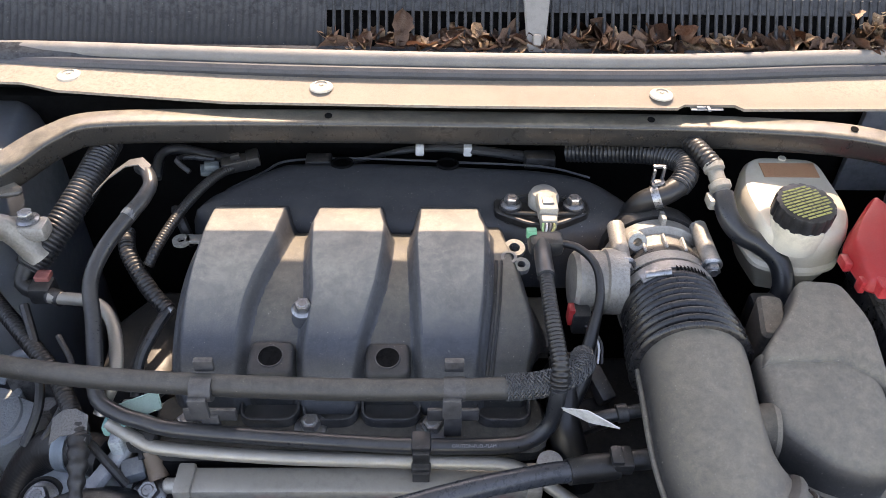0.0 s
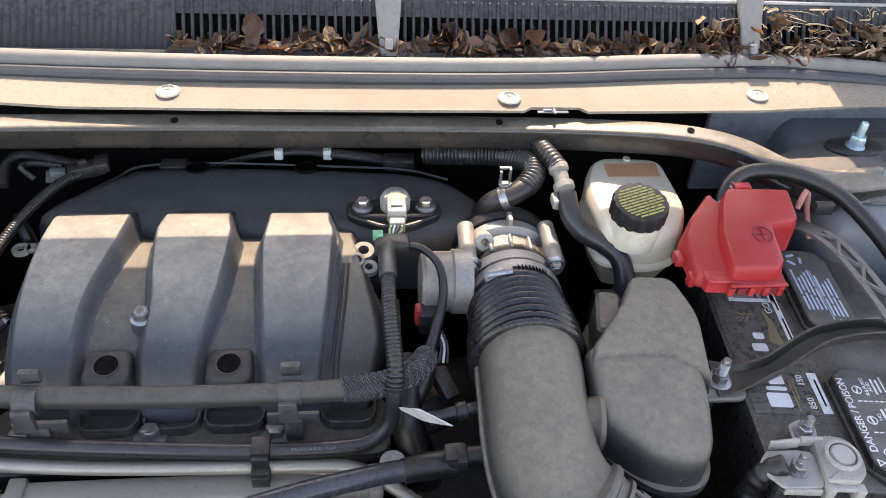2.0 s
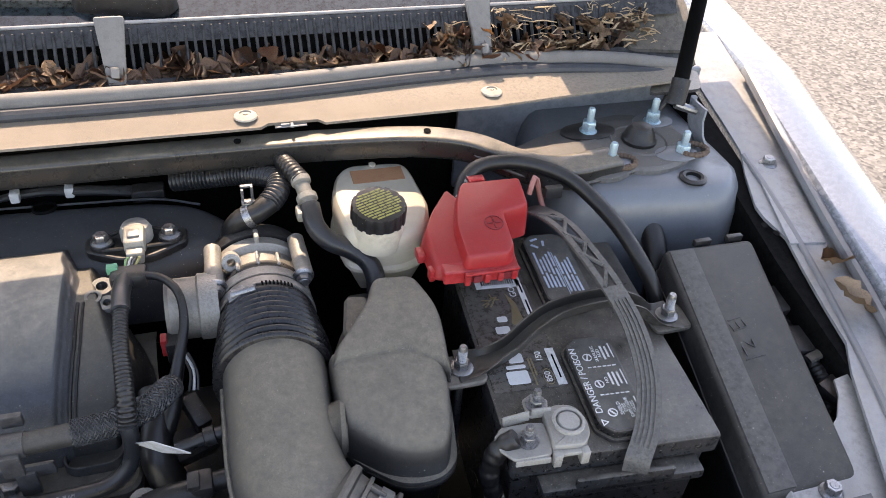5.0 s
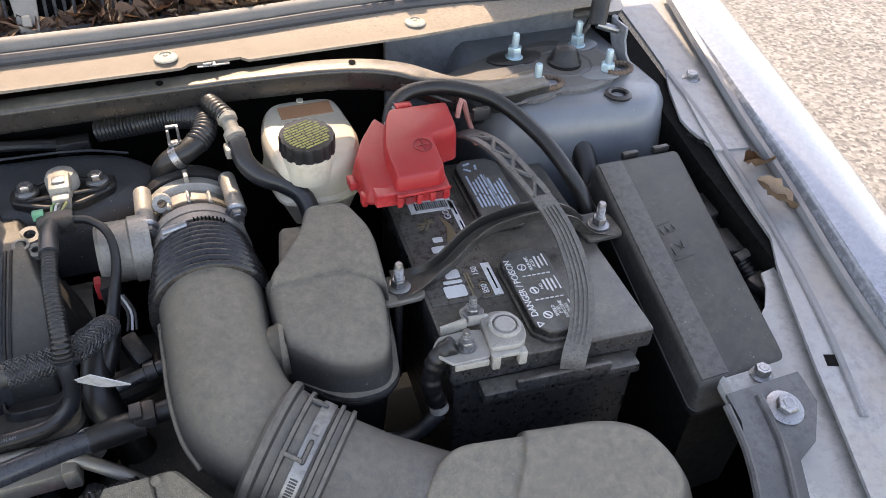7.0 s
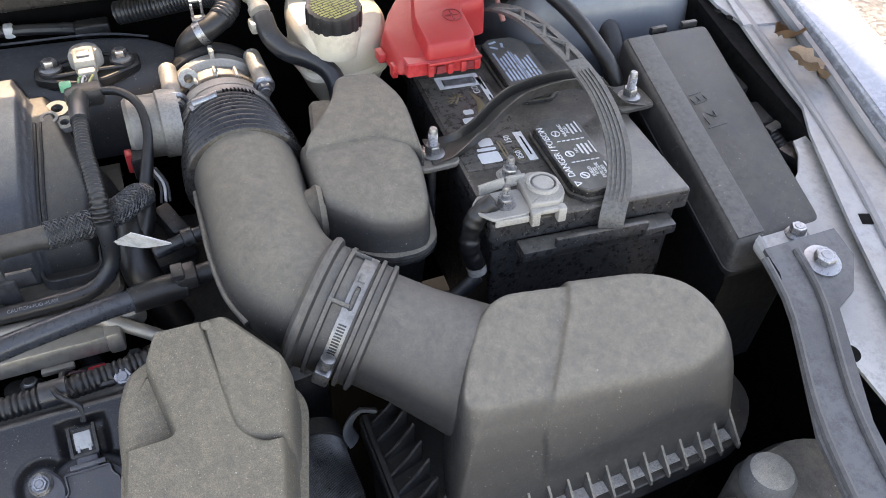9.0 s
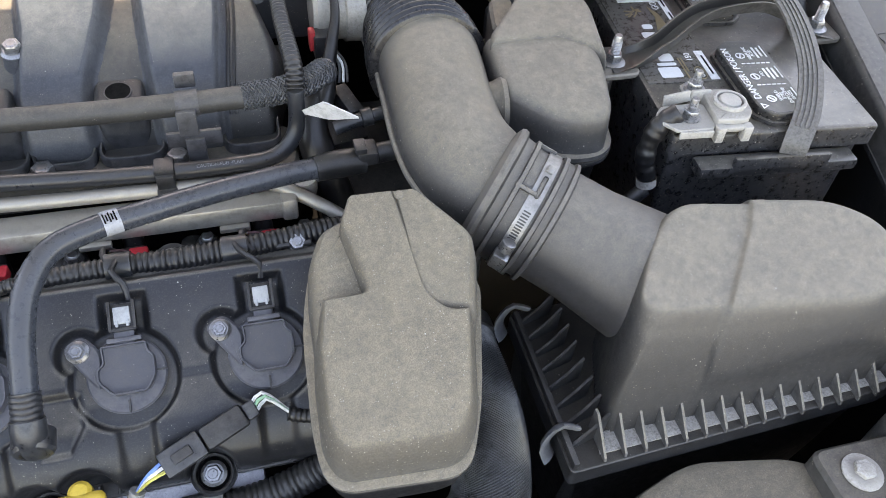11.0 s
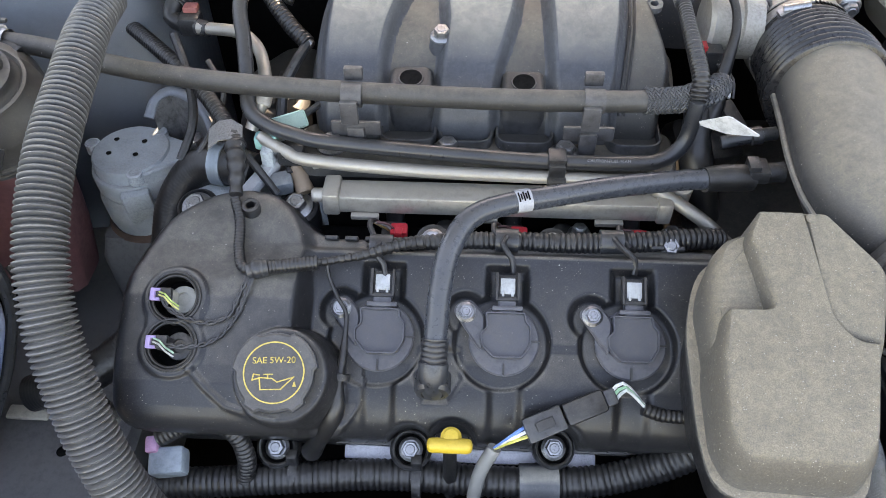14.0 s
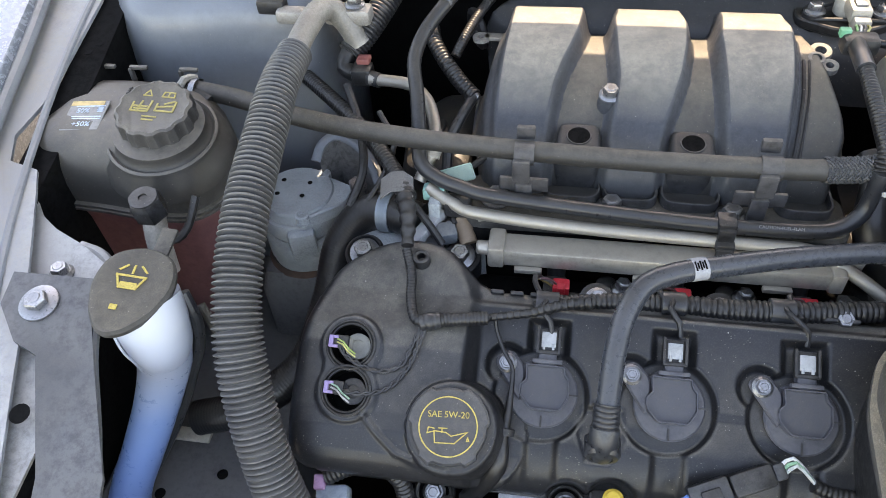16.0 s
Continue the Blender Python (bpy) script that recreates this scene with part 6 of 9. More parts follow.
def battery():
    b = thing("car_battery", BAT @ Vector((0.096, 0.15, -0.19)), "black car battery with labels and dust on its top", "battery")
    o = rounded(rect(0, 0, 0.193, 0.30), 0.006, 3)
    part("case", stack(rounded(rect(0.006, 0.008, 0.187, 0.292), 0.004, 3), [(-0.19, 0), (-0.02, 0)], BAT), M_battery, b)
    part("lid", stack(o, [(-0.022, 0.003), (-0.02, 0), (-0.003, 0), (-0.001, 0.001), (0, 0.003)], BAT), M_battery, b)
    part("front_ledge", join(box((0.1, -0.006, -0.03), (0.15, 0.02, 0.012), 0.003, m=BAT), box((0.1, -0.013, -0.024), (0.09, 0.006, 0.018), 0.002, m=BAT)), M_battery, b)
    part("side_groove", box((0.1895, 0.15, -0.026), (0.004, 0.28, 0.006), 0.001, m=BAT), M_battery, b)
    for x0, y0, x1, y1, cut in ((0.08, 0.008, 0.13, 0.124, 0.012), (0.085, 0.168, 0.138, 0.288, 0.012)):
        oc = rounded([(x0 + cut, y0), (x1 - cut, y0), (x1, y0 + cut), (x1, y1 - cut), (x1 - cut, y1), (x0 + cut, y1), (x0, y1 - cut), (x0, y0 + cut)], 0.003, 2)
        vc = part("vent_cap", stack(oc, [(-0.002, 0.001), (0.0, 0.001), (0.0005, -0.0015), (0.004, -0.0015), (0.0045, 0.001), (0.0095, 0.0012), (0.0112, 0.002), (0.0116, 0.003)], BAT), M_battery, b, "grey lettered vent cap")
        part("cap_face", slab(inset_of(oc, 0.0032), 0.0105, 0.012, 0.0003, BAT), M_face, vc, "faded grey face")
        far = y0 > 0.1
        ink = M_ink if far else M_label
        cz = 0.0122
        if not far:
            words("DANGER / POISON", 0.0092, BAT @ pose(x0 + 0.0068, (y0 + y1) / 2 + 0.004, cz, 0, 0, 90), ink, vc)
            part("warning_mark", lathe([(0.0026, 0), (0.0042, 0), (0.0042, 0.0006), (0.0026, 0.0006), (0.0026, 0)], 3, BAT @ pose(x0 + 0.0068, y0 + 0.0125, cz, 0, 0, 0)), ink, vc)
            groups = ((0, ("SHIELD", "EYES", "EXPLOSIVE", "GASES")), (1, ("NO", "", "", "")), (2, ("SULFURIC", "ACID", "", "")))
            for g, lines in groups:
                yc = y0 + 0.026 + g * 0.033
                mk = part("warning_mark", lathe([(0.0036, 0), (0.0045, 0), (0.0045, 0.0006), (0.0036, 0.0006), (0.0036, 0)], 18, BAT @ pose(x0 + 0.018, yc - 0.004, cz)), ink, vc)
                part("mark_bar", box((0, 0, 0.0003), (0.0014, 0.0065, 0.0006), 0, m=BAT @ pose(x0 + 0.018, yc - 0.004, cz, 0, 0, 40 - 30 * g)), ink, mk)
                for k, w in enumerate(lines):
                    at = BAT @ pose(x0 + 0.0265 + 0.0042 * k, yc, cz, 0, 0, 90)
                    if w:
                        words(w, 0.0046, at, ink, vc)
                    else:
                        part("small_print", box((0.001 * (k % 2), 0, 0.0002), (0.017 - 0.003 * (k % 2), 0.0019, 0.0005), 0, m=at), ink, vc)
                part("small_print", box((0, 0, 0.0002), (0.018, 0.0012, 0.0005), 0, m=BAT @ pose(x0 + 0.0435, yc + 0.002, cz, 0, 0, 90)), ink, vc)
                if g:
                    for k in range(6):
                        part("dash", box((x0 + 0.016 + 0.0048 * k, yc - 0.0165, cz + 0.0002), (0.0034, 0.0011, 0.0005), 0, m=BAT), ink, vc)
        else:
            for col, (u0, n, a, e) in enumerate(((0.008, 5, 0.028, 0.086), (0.030, 4, 0.02, 0.078))):
                for k in range(n):
                    ln, cut_at = e - a - 0.004 * ((k * 3) % 4), 0.35 + 0.1 * ((k * 2 + col) % 3)
                    for q0, q1 in ((0, cut_at - 0.03), (cut_at + 0.03, 1)):
                        part("small_print", box((x0 + u0 + 0.0042 * k, y0 + a + ln * (q0 + q1) / 2, cz + 0.0002), (0.0022, ln * (q1 - q0), 0.0005), 0, m=BAT), ink, vc)
            part("print_line", box((x0 + 0.0275, y0 + 0.05, cz + 0.0002), (0.0008, 0.07, 0.0005), 0, m=BAT), ink, vc)
            for k in range(3):
                part("recycling_arrow", box((0, 0.0065, 0.0003), (0.009, 0.0028, 0.0006), 0, m=BAT @ pose(x0 + 0.017, y1 - 0.018, cz, 0, 0, 120 * k + 20)), ink, vc)
            part("warning_mark", lathe([(0.002, 0), (0.0032, 0), (0.0032, 0.0006), (0.002, 0.0006), (0.002, 0)], 12, BAT @ pose(x0 + 0.034, y0 + 0.012, cz)), ink, vc)
    # top label: dark sheet with white bands, gilt emblem, brand blocks and numbers
    sheet = surf("label_dark", (0.03, 0.028, 0.026), (0.045, 0.04, 0.032), 0.25, dust=0.3, blotch=1.0, speck=0.9)
    gilt = surf("gilt_print", (0.26, 0.2, 0.1), (0.12, 0.09, 0.05), 0.35, metal=0.4, dust=0.3)
    lb = part("top_label", box((0.039, 0.158, 0.0006), (0.07, 0.165, 0.0012), 0.0004, 1, m=BAT), sheet, b, "dark printed label with white bands")
    part("band", box((0.067, 0.192, 0.0014), (0.006, 0.075, 0.0006), 0, m=BAT @ pose(0, 0, 0)), M_label, lb)
    part("band", box((0.070, 0.100, 0.0014), (0.0085, 0.046, 0.0006), 0, m=BAT), M_label, lb)
    for y, ln in ((0.178, 0.03), (0.214, 0.02), (0.1, 0.03)):
        part("band_print", box((0.0675 if y > 0.15 else 0.0705, y, 0.0018), (0.0016, ln, 0.0004), 0, m=BAT), M_void, lb)
    part("bar_code_field", box((0.0445, 0.2265, 0.0014), (0.047, 0.023, 0.0006), 0, m=BAT), M_label, lb)
    for i in range(15):
        part("code_bar", box((0.028 + i * 0.0024, 0.2255, 0.0019), (0.0009 if i % 3 else 0.0016, 0.012, 0.0004), 0, m=BAT), M_void, lb)
    part("gilt_panel", slab(rounded([(0.044, 0.16), (0.058, 0.155), (0.056, 0.19), (0.048, 0.207), (0.050, 0.185)], 0.002), 0.0013, 0.0018, 0.0002, BAT), gilt, lb, "gilt printed panel")
    rnd = random.Random(5)
    for k in range(9):
        a = rnd.uniform(0, 360)
        part("emblem_stroke", box((0.004, 0, 0), (0.008, 0.0016, 0.0006), 0, m=BAT @ pose(0.031 + rnd.uniform(-0.003, 0.003), 0.196 + rnd.uniform(-0.004, 0.004), 0.0015, 0, 0, a)), gilt, lb)
    # brand lettering is shown as plain blocks
    for y, ln, u, wd in ((0.0905, 0.016, 0.031, 0.021), (0.1035, 0.0045, 0.032, 0.019), (0.1145, 0.012, 0.0345, 0.0145), (0.153, 0.010, 0.033, 0.0145), (0.168, 0.008, 0.036, 0.0105)):
        part("brand_block", slab(rounded(rect(u - wd / 2, y - ln / 2, u + wd / 2, y + ln / 2), 0.0025, 3), 0.0012, 0.0018, 0.0002, BAT), M_label, lb)
    for u, y, ln in ((0.046, 0.096, 0.034), (0.049, 0.102, 0.022)):
        part("small_print", box((u, y, 0.0014), (0.0014, ln, 0.0006), 0, m=BAT), gilt, lb)
    words("GOLD", 0.010, BAT @ pose(0.0575, 0.213, 0.0014, 0, 0, 90), M_label, lb)
    words("850", 0.0085, BAT @ pose(0.0595, 0.088, 0.0014, 0, 0, 90), M_label, lb)
    words("150", 0.0085, BAT @ pose(0.0575, 0.114, 0.0014, 0, 0, 90), M_label, lb)
    part("oval", lathe([(0.0078, 0), (0.0085, 0), (0.0085, 0.0005), (0.0078, 0.0005), (0.0078, 0)], 26, BAT @ pose(0.0595, 0.088, 0.0013) @ Matrix.Diagonal((0.62, 1.15, 1, 1))), gilt, lb)
    # lifting strap
    path = [(0.4405, 0.412, 0.858), (0.4425, 0.415, 0.872), (0.4565, 0.433, 0.888), (0.47, 0.465, 0.907), (0.475, 0.505, 0.925), (0.473, 0.546, 0.937), (0.468, 0.6, 0.943), (0.464, 0.655, 0.940), (0.452, 0.70, 0.928), (0.44, 0.715, 0.905)]
    line = smooth_line(path, 0.008)
    def ribbon(off, wd, th, a=0.0, e=1.0):
        rings = []
        n = len(line)
        for i in range(int(a * (n - 1)), int(e * (n - 1)) + 1):
            t = (line[min(i + 1, n - 1)] - line[max(i - 1, 0)]).normalized()
            s = t.cross(Vector((0, 0, 1))).normalized()
            nn = s.cross(t)
            c = line[i] + s * off
            rings.append([c + s * wd - nn * th, c + s * wd + nn * th, c - s * wd + nn * th, c - s * wd - nn * th])
        return loft(rings)
    st = part("strap", ribbon(0, 0.0108, 0.0012, 0.0, 0.5), M_strap, b, "faded black rubber carrying strap")
    part("strap_rail", ribbon(0.0078, 0.0032, 0.0016, 0.5, 0.85), M_strap, st)
    part("strap_rail", ribbon(-0.0078, 0.0032, 0.0016, 0.5, 0.85), M_strap, st)
    part("strap_end", ribbon(0, 0.0108, 0.0012, 0.85, 1.0), M_strap, st)
    for off in (-0.006, -0.002, 0.002, 0.006):
        part("strap_rib", ribbon(off, 0.0009, 0.0024, 0.08, 0.46), M_strap, st)
    n = len(line)
    for k, f in enumerate((0.52, 0.57, 0.62, 0.68, 0.74, 0.80)):
        i = int(f * (n - 1))
        t = (line[i + 1] - line[i - 1]).normalized()
        s = t.cross(Vector((0, 0, 1))).normalized()
        z = 1 if k % 2 else -1
        part("strap_link", tube([line[i] + s * 0.008 * z, line[min(i + 3, n - 1)] - s * 0.008 * z], 0.0026, 6), M_strap, st)
    return b


M_ink = surf("blue_white_ink", (0.42, 0.5, 0.58), (0.34, 0.4, 0.48), 0.5, bump=0)
M_strap = surf("faded_rubber", (0.06, 0.058, 0.055), (0.04, 0.039, 0.038), 0.42, dust=0.3, bump=0.1, scale=40)
battery()


def hold_down():
    h = thing("battery_hold_down", (0.43, 0.56, 0.87), "dark pressed steel battery hold-down bar with threaded studs", "battery bracket")
    line = smooth_line([(0.322, 0.547, 0.876), (0.345, 0.545, 0.876), (0.372, 0.546, 0.886), (0.40, 0.556, 0.9), (0.43, 0.567, 0.904), (0.48, 0.572, 0.904), (0.51, 0.566, 0.896), (0.535, 0.563, 0.88), (0.56, 0.563, 0.878)], 0.006)
    rings = []
    n = len(line)
    for i, p in enumerate(line):
        t = (line[min(i + 1, n - 1)] - line[max(i - 1, 0)]).normalized()
        s = Vector((0, 0, 1)).cross(t).normalized()
        nn = t.cross(s)
        end = min(i, n - 1 - i) / 8
        wd = 0.010 + 0.011 * max(0, 1 - end)
        up = 0.009 * min(1, end)
        prof = [(-wd, up * 1.0), (-wd + 0.002, up), (-wd * 0.6, 0.0), (wd * 0.6, 0.0), (wd - 0.002, up), (wd, up), (wd * 0.7, -0.003), (-wd * 0.7, -0.003)]
        rings.append([p + s * a + nn * c for a, c in prof])
    part("bar", loft(rings), surf("dark_steel", (0.035, 0.033, 0.031), (0.025, 0.024, 0.023), 0.4, metal=0.3, dust=0.3, dust_col=(0.24, 0.21, 0.16), shed=0.6), h)
    for x, y, z in ((0.326, 0.545, 0.872), (0.551, 0.563, 0.876)):
        part("pad", slab(rounded(rect(x - 0.022, y - 0.02, x + 0.022, y + 0.018), 0.01), z - 0.004, z + 0.002), surf("pad_steel", (0.2, 0.18, 0.15), (0.1, 0.09, 0.08), 0.5, metal=0.3, dust=0.5) if x < 0.4 else M_dusty, h)
        sx = part("stud", lathe([(0.0042, -0.12), (0.0042, 0.03), (0.0032, 0.032), (0, 0.032)], 12, pose(x, y, z - 0.001, 0, 0, 0)), M_steel, h, "bright threaded stud")
        thread = shared("thread", lathe([(0.0042, 0), (0.0047, 0.0006), (0.0042, 0.0012)], 12), M_steel)
        for k in range(9):
            place("thread", thread, sx, pose(x, y, z + 0.012 + 0.0016 * k))
        part("nut", join(lathe([(0, 0), (0.0115, 0), (0.0115, 0.002), (0.0085, 0.0035), (0, 0.0035)], 24, pose(x, y, z + 0.002)), moved(hexnut(0.0075, 0.008, 0.003), pose(x, y, z + 0.002))), M_steel, h)


hold_down()


def negative_clamp():
    c = thing("battery_clamp", BAT @ Vector((0.04, 0.025, 0.0)), "worn grey lead battery clamp with two studs and a taped cable", "battery clamp")
    m = BAT @ pose(0, 0, 0.006)
    part("post", lathe([(0, 0), (0.0105, 0), (0.0098, 0.0155), (0.0088, 0.0172), (0, 0.018)], 28, BAT @ pose(0.0535, 0.0225, 0.003)), M_lead, c)
    o = rounded([(0.034, 0.0), (0.060, -0.001), (0.069, 0.008), (0.071, 0.026), (0.064, 0.041), (0.048, 0.043), (0.036, 0.038)], [0.002, 0.004, 0.008, 0.01, 0.008, 0.003, 0.002], 5)
    ring = part("ring", stack(o, [(-0.004, 0.0015), (0.0, 0), (0.0095, 0), (0.0105, 0.0008), (0.0108, 0.002)], m), M_lead, c)
    part("raised_rim", lathe([(0.0112, 0.0), (0.0112, 0.0135), (0.0122, 0.014), (0.0142, 0.0135), (0.0148, 0.0)], 30, m @ pose(0.0535, 0.0225, 0)), M_lead, ring)
    for x in (0.037, 0.061):
        part("jaw", box((x, -0.0035, -0.001), (0.0075, 0.008, 0.015), 0.0012, m=m), M_lead, c)
    part("jaw_rib", box((0.049, -0.003, 0.004), (0.018, 0.005, 0.004), 0.001, m=m), M_lead, c)
    part("plate", slab(rounded([(-0.010, 0.008), (0.0, -0.004), (0.031, -0.003), (0.035, 0.002), (0.035, 0.03), (0.022, 0.032), (-0.004, 0.03), (-0.012, 0.02)], 0.003), 0.001, 0.0045, 0.0008, m=m), M_lead, c)
    part("plate_lip", box((0.016, -0.0045, 0.0), (0.03, 0.0025, 0.007), 0.0008, m=m), M_lead, c)
    part("upstand", box((0.014, 0.033, 0.007), (0.024, 0.0028, 0.011), 0.001, m=m @ pose(0, 0, 0, 0, -8, 4)), M_lead, c)
    part("bracket", slab(rounded([(0.022, 0.036), (0.04, 0.036), (0.045, 0.052), (0.034, 0.062), (0.022, 0.055)], 0.003), 0.004, 0.007, 0.0008, m=m), M_lead, c)
    part("bracket_fold", box((0.034, 0.038, 0.008), (0.018, 0.003, 0.011), 0.001, m=m @ pose(0, 0, 0, 0, 0, 0)), M_lead, c)
    nut = shared("stud_nut", join(lathe([(0, 0), (0.0095, 0), (0.0095, 0.0016), (0, 0.0016)], 22), hexnut(0.007, 0.0065, 0.0016), lathe([(0.0034, 0.008), (0.0034, 0.018), (0.0028, 0.0192), (0, 0.0192)], 12), lathe([(0.0034, 0.011), (0.0038, 0.0116), (0.0034, 0.0122)], 12), lathe([(0.0034, 0.014), (0.0038, 0.0146), (0.0034, 0.0152)], 12)), M_steel)
    for x, y, z in ((0.0155, 0.0135, 0.0105), (0.0325, 0.048, 0.013)):
        place("bolt", nut, c, BAT @ pose(x, y, z))
    cb = part("cable", tube([(0.343, 0.449, 0.887), (0.330, 0.450, 0.876), (0.3235, 0.449, 0.858), (0.323, 0.447, 0.84), (0.328, 0.444, 0.822)], [0.008, 0.009, 0.0082, 0.0088, 0.008], 16, 0.002, rf=lambda s, n: 1 + 0.07 * math.sin(s * 300) + 0.05 * math.sin(s * 730)), M_rubber, c, "taped black cable")
    part("sleeve", lathe([(0.009, 0), (0.009, 0.008), (0.0075, 0.008)], 16, along((0.328, 0.444, 0.822), (0.331, 0.441, 0.805))), M_lead, cb)
    part("tail", tube([(0.33, 0.442, 0.81), (0.30, 0.44, 0.79), (0.255, 0.45, 0.79)], 0.007, 12), M_hose, cb)


negative_clamp()


def positive_cover():
    """Red terminal cover: a tall body, a wing to the back and a latched skirt."""
    r = thing("terminal_cover", (0.385, 0.67, 0.87), "bright red plastic positive terminal cover with a plus mark", "terminal cover")
    m = Matrix()
    zt = lambda x, y: 0.947 + 0.18 * (y - 0.662)
    def shell(pts, rr, levels):
        return loft([[Vector((p.x, p.y, f(p.x, p.y))) for p in shrunk(pts, rr, ins, 5)] for f, ins in levels])
    flat = lambda z: (lambda x, y: z)
    top = [(0.352, 0.6235), (0.396, 0.6225), (0.404, 0.632), (0.407, 0.677), (0.422, 0.679), (0.437, 0.682), (0.441, 0.722), (0.376, 0.724), (0.366, 0.706), (0.354, 0.668)]
    part("top", shell(top, [0.006, 0.005, 0.005, 0.006, 0.004, 0.006, 0.006, 0.006, 0.01, 0.01], [(flat(0.911), -0.0025), (lambda x, y: zt(x, y) - 0.012, -0.0015), (lambda x, y: zt(x, y) - 0.003, 0.0002), (lambda x, y: zt(x, y) - 0.0008, 0.0014), (zt, 0.0035)]), M_red, r)
    zl = lambda x, y: 0.932 + 0.16 * (x - 0.345) + 0.20 * (y - 0.66)
    side = [(0.3235, 0.632), (0.362, 0.626), (0.372, 0.712), (0.362, 0.732), (0.338, 0.705), (0.3235, 0.68)]
    part("side_shoulder", shell(side, [0.006, 0.004, 0.004, 0.006, 0.012, 0.008], [(flat(0.911), -0.003), (lambda x, y: zl(x, y) - 0.012, -0.001), (lambda x, y: zl(x, y) - 0.004, 0.001), (lambda x, y: zl(x, y) - 0.001, 0.003), (zl, 0.006)]), M_red, r)
    part("skirt", shell([(0.330, 0.6215), (0.405, 0.616), (0.408, 0.64), (0.330, 0.65)], 0.002, [(flat(0.911), 0), (flat(0.9235), 0), (flat(0.925), 0.0012)]), M_red, r)
    for x in (0.352, 0.372, 0.386, 0.400):
        part("latch", box((x, 0.6165, 0.9165), (0.0055, 0.005, 0.0105), 0.0008), M_red, r)
    part("latch_bar", box((0.377, 0.6155, 0.9245), (0.056, 0.004, 0.0028), 0.0008), M_red, r)
    # shade between the latches, put in as dark red boxes
    for x in (0.362, 0.393):
        part("latch_gap", box((x, 0.6165, 0.917), (0.008, 0.003, 0.008), 0), surf("gap_shade_red", (0.16, 0.01, 0.012), (0.12, 0.008, 0.01), 0.5), r)
    part("side_tab", box((0.3185, 0.668, 0.913), (0.008, 0.016, 0.01), 0.0015), M_red, r)
    part("side_tab", box((0.3225, 0.64, 0.911), (0.006, 0.01, 0.014), 0.0015), M_red, r)
    part("terminal", join(box((0.385, 0.70, 0.892), (0.06, 0.03, 0.05), 0.004), box((0.36, 0.70, 0.9), (0.04, 0.03, 0.034), 0.004)), M_black, r, "dark terminal under the cover")
    pm = pose(0.392, 0.662, 0.9472, 10.2, 0, 0)
    plus = part("plus_mark", lathe([(0.0088, 0), (0.0088, 0.0008), (0.0098, 0.0008), (0.0098, 0), (0.0088, 0)], 30, pm), surf("red_dark", (0.2, 0.012, 0.015), (0.16, 0.01, 0.012), 0.45), r)
    for x, y, a, b in ((0, 0.004, 0.0014, 0.006), (0, -0.004, 0.0014, 0.006), (0.004, 0, 0.006, 0.0014), (-0.004, 0, 0.006, 0.0014)):
        part("plus_bar", box((x, y, 0.0004), (a, b, 0.001), 0, m=pm), plus.data.materials[0], plus)
    part("hinge_tab", join(box((0.393, 0.7275, 0.957), (0.018, 0.008, 0.005), 0.001), box((0.3855, 0.7265, 0.953), (0.003, 0.01, 0.012), 0.0008), box((0.4005, 0.7265, 0.953), (0.003, 0.01, 0.012), 0.0008)), M_red, r)
    c = thing("positive_cable", (0.5, 0.7, 0.85), "thick black positive cable arching from the red cover", "cable")
    part("cable", tube([(0.372, 0.712, 0.935), (0.385, 0.735, 0.953), (0.41, 0.745, 0.962), (0.451, 0.74, 0.962), (0.498, 0.719, 0.95), (0.528, 0.674, 0.93), (0.546, 0.628, 0.905), (0.560, 0.60, 0.87), (0.565, 0.58, 0.8)], 0.0086, 16, 0.003, rf=ribbed(0.006, 0.05)), M_rubber, c)
    part("taped_end", tube([(0.366, 0.702, 0.922), (0.374, 0.716, 0.938), (0.386, 0.735, 0.953)], 0.0085, 12, 0.004), surf("silver_tape", (0.4, 0.38, 0.35), (0.25, 0.24, 0.22), 0.5, metal=0.3), c, "silver tape")
    c2 = thing("cable_conduit", (0.59, 0.70, 0.82), "black conduit bundle with a taped joint", "cable conduit")
    part("conduit", tube([(0.49, 0.765, 0.91), (0.538, 0.747, 0.918), (0.582, 0.728, 0.91), (0.603, 0.70, 0.885), (0.603, 0.665, 0.85), (0.60, 0.64, 0.78)], 0.014, 16, 0.004), M_rubber, c2)
    part("tape", tube([(0.572, 0.733, 0.913), (0.592, 0.72, 0.903), (0.602, 0.705, 0.888)], 0.0152, 14, 0.003, rf=ribbed(0.007, 0.06)), surf("grey_tape", (0.16, 0.16, 0.15), (0.22, 0.21, 0.19), 0.6, scale=80), c2, "grey wrapped tape")
    w = thing("sensor_lead", (0.46, 0.70, 0.9), "thin pink lead with clips beside the red cover", "wire")
    part("lead", tube([(0.447, 0.705, 0.945), (0.455, 0.712, 0.962), (0.462, 0.71, 0.94), (0.47, 0.70, 0.91)], 0.003, 8), surf("pink_lead", (0.3, 0.12, 0.1), (0.25, 0.1, 0.1), 0.5), w)
    part("clip", box((0.475, 0.705, 0.945), (0.02, 0.008, 0.014), 0.002, m=None), M_black, w)


positive_cover()


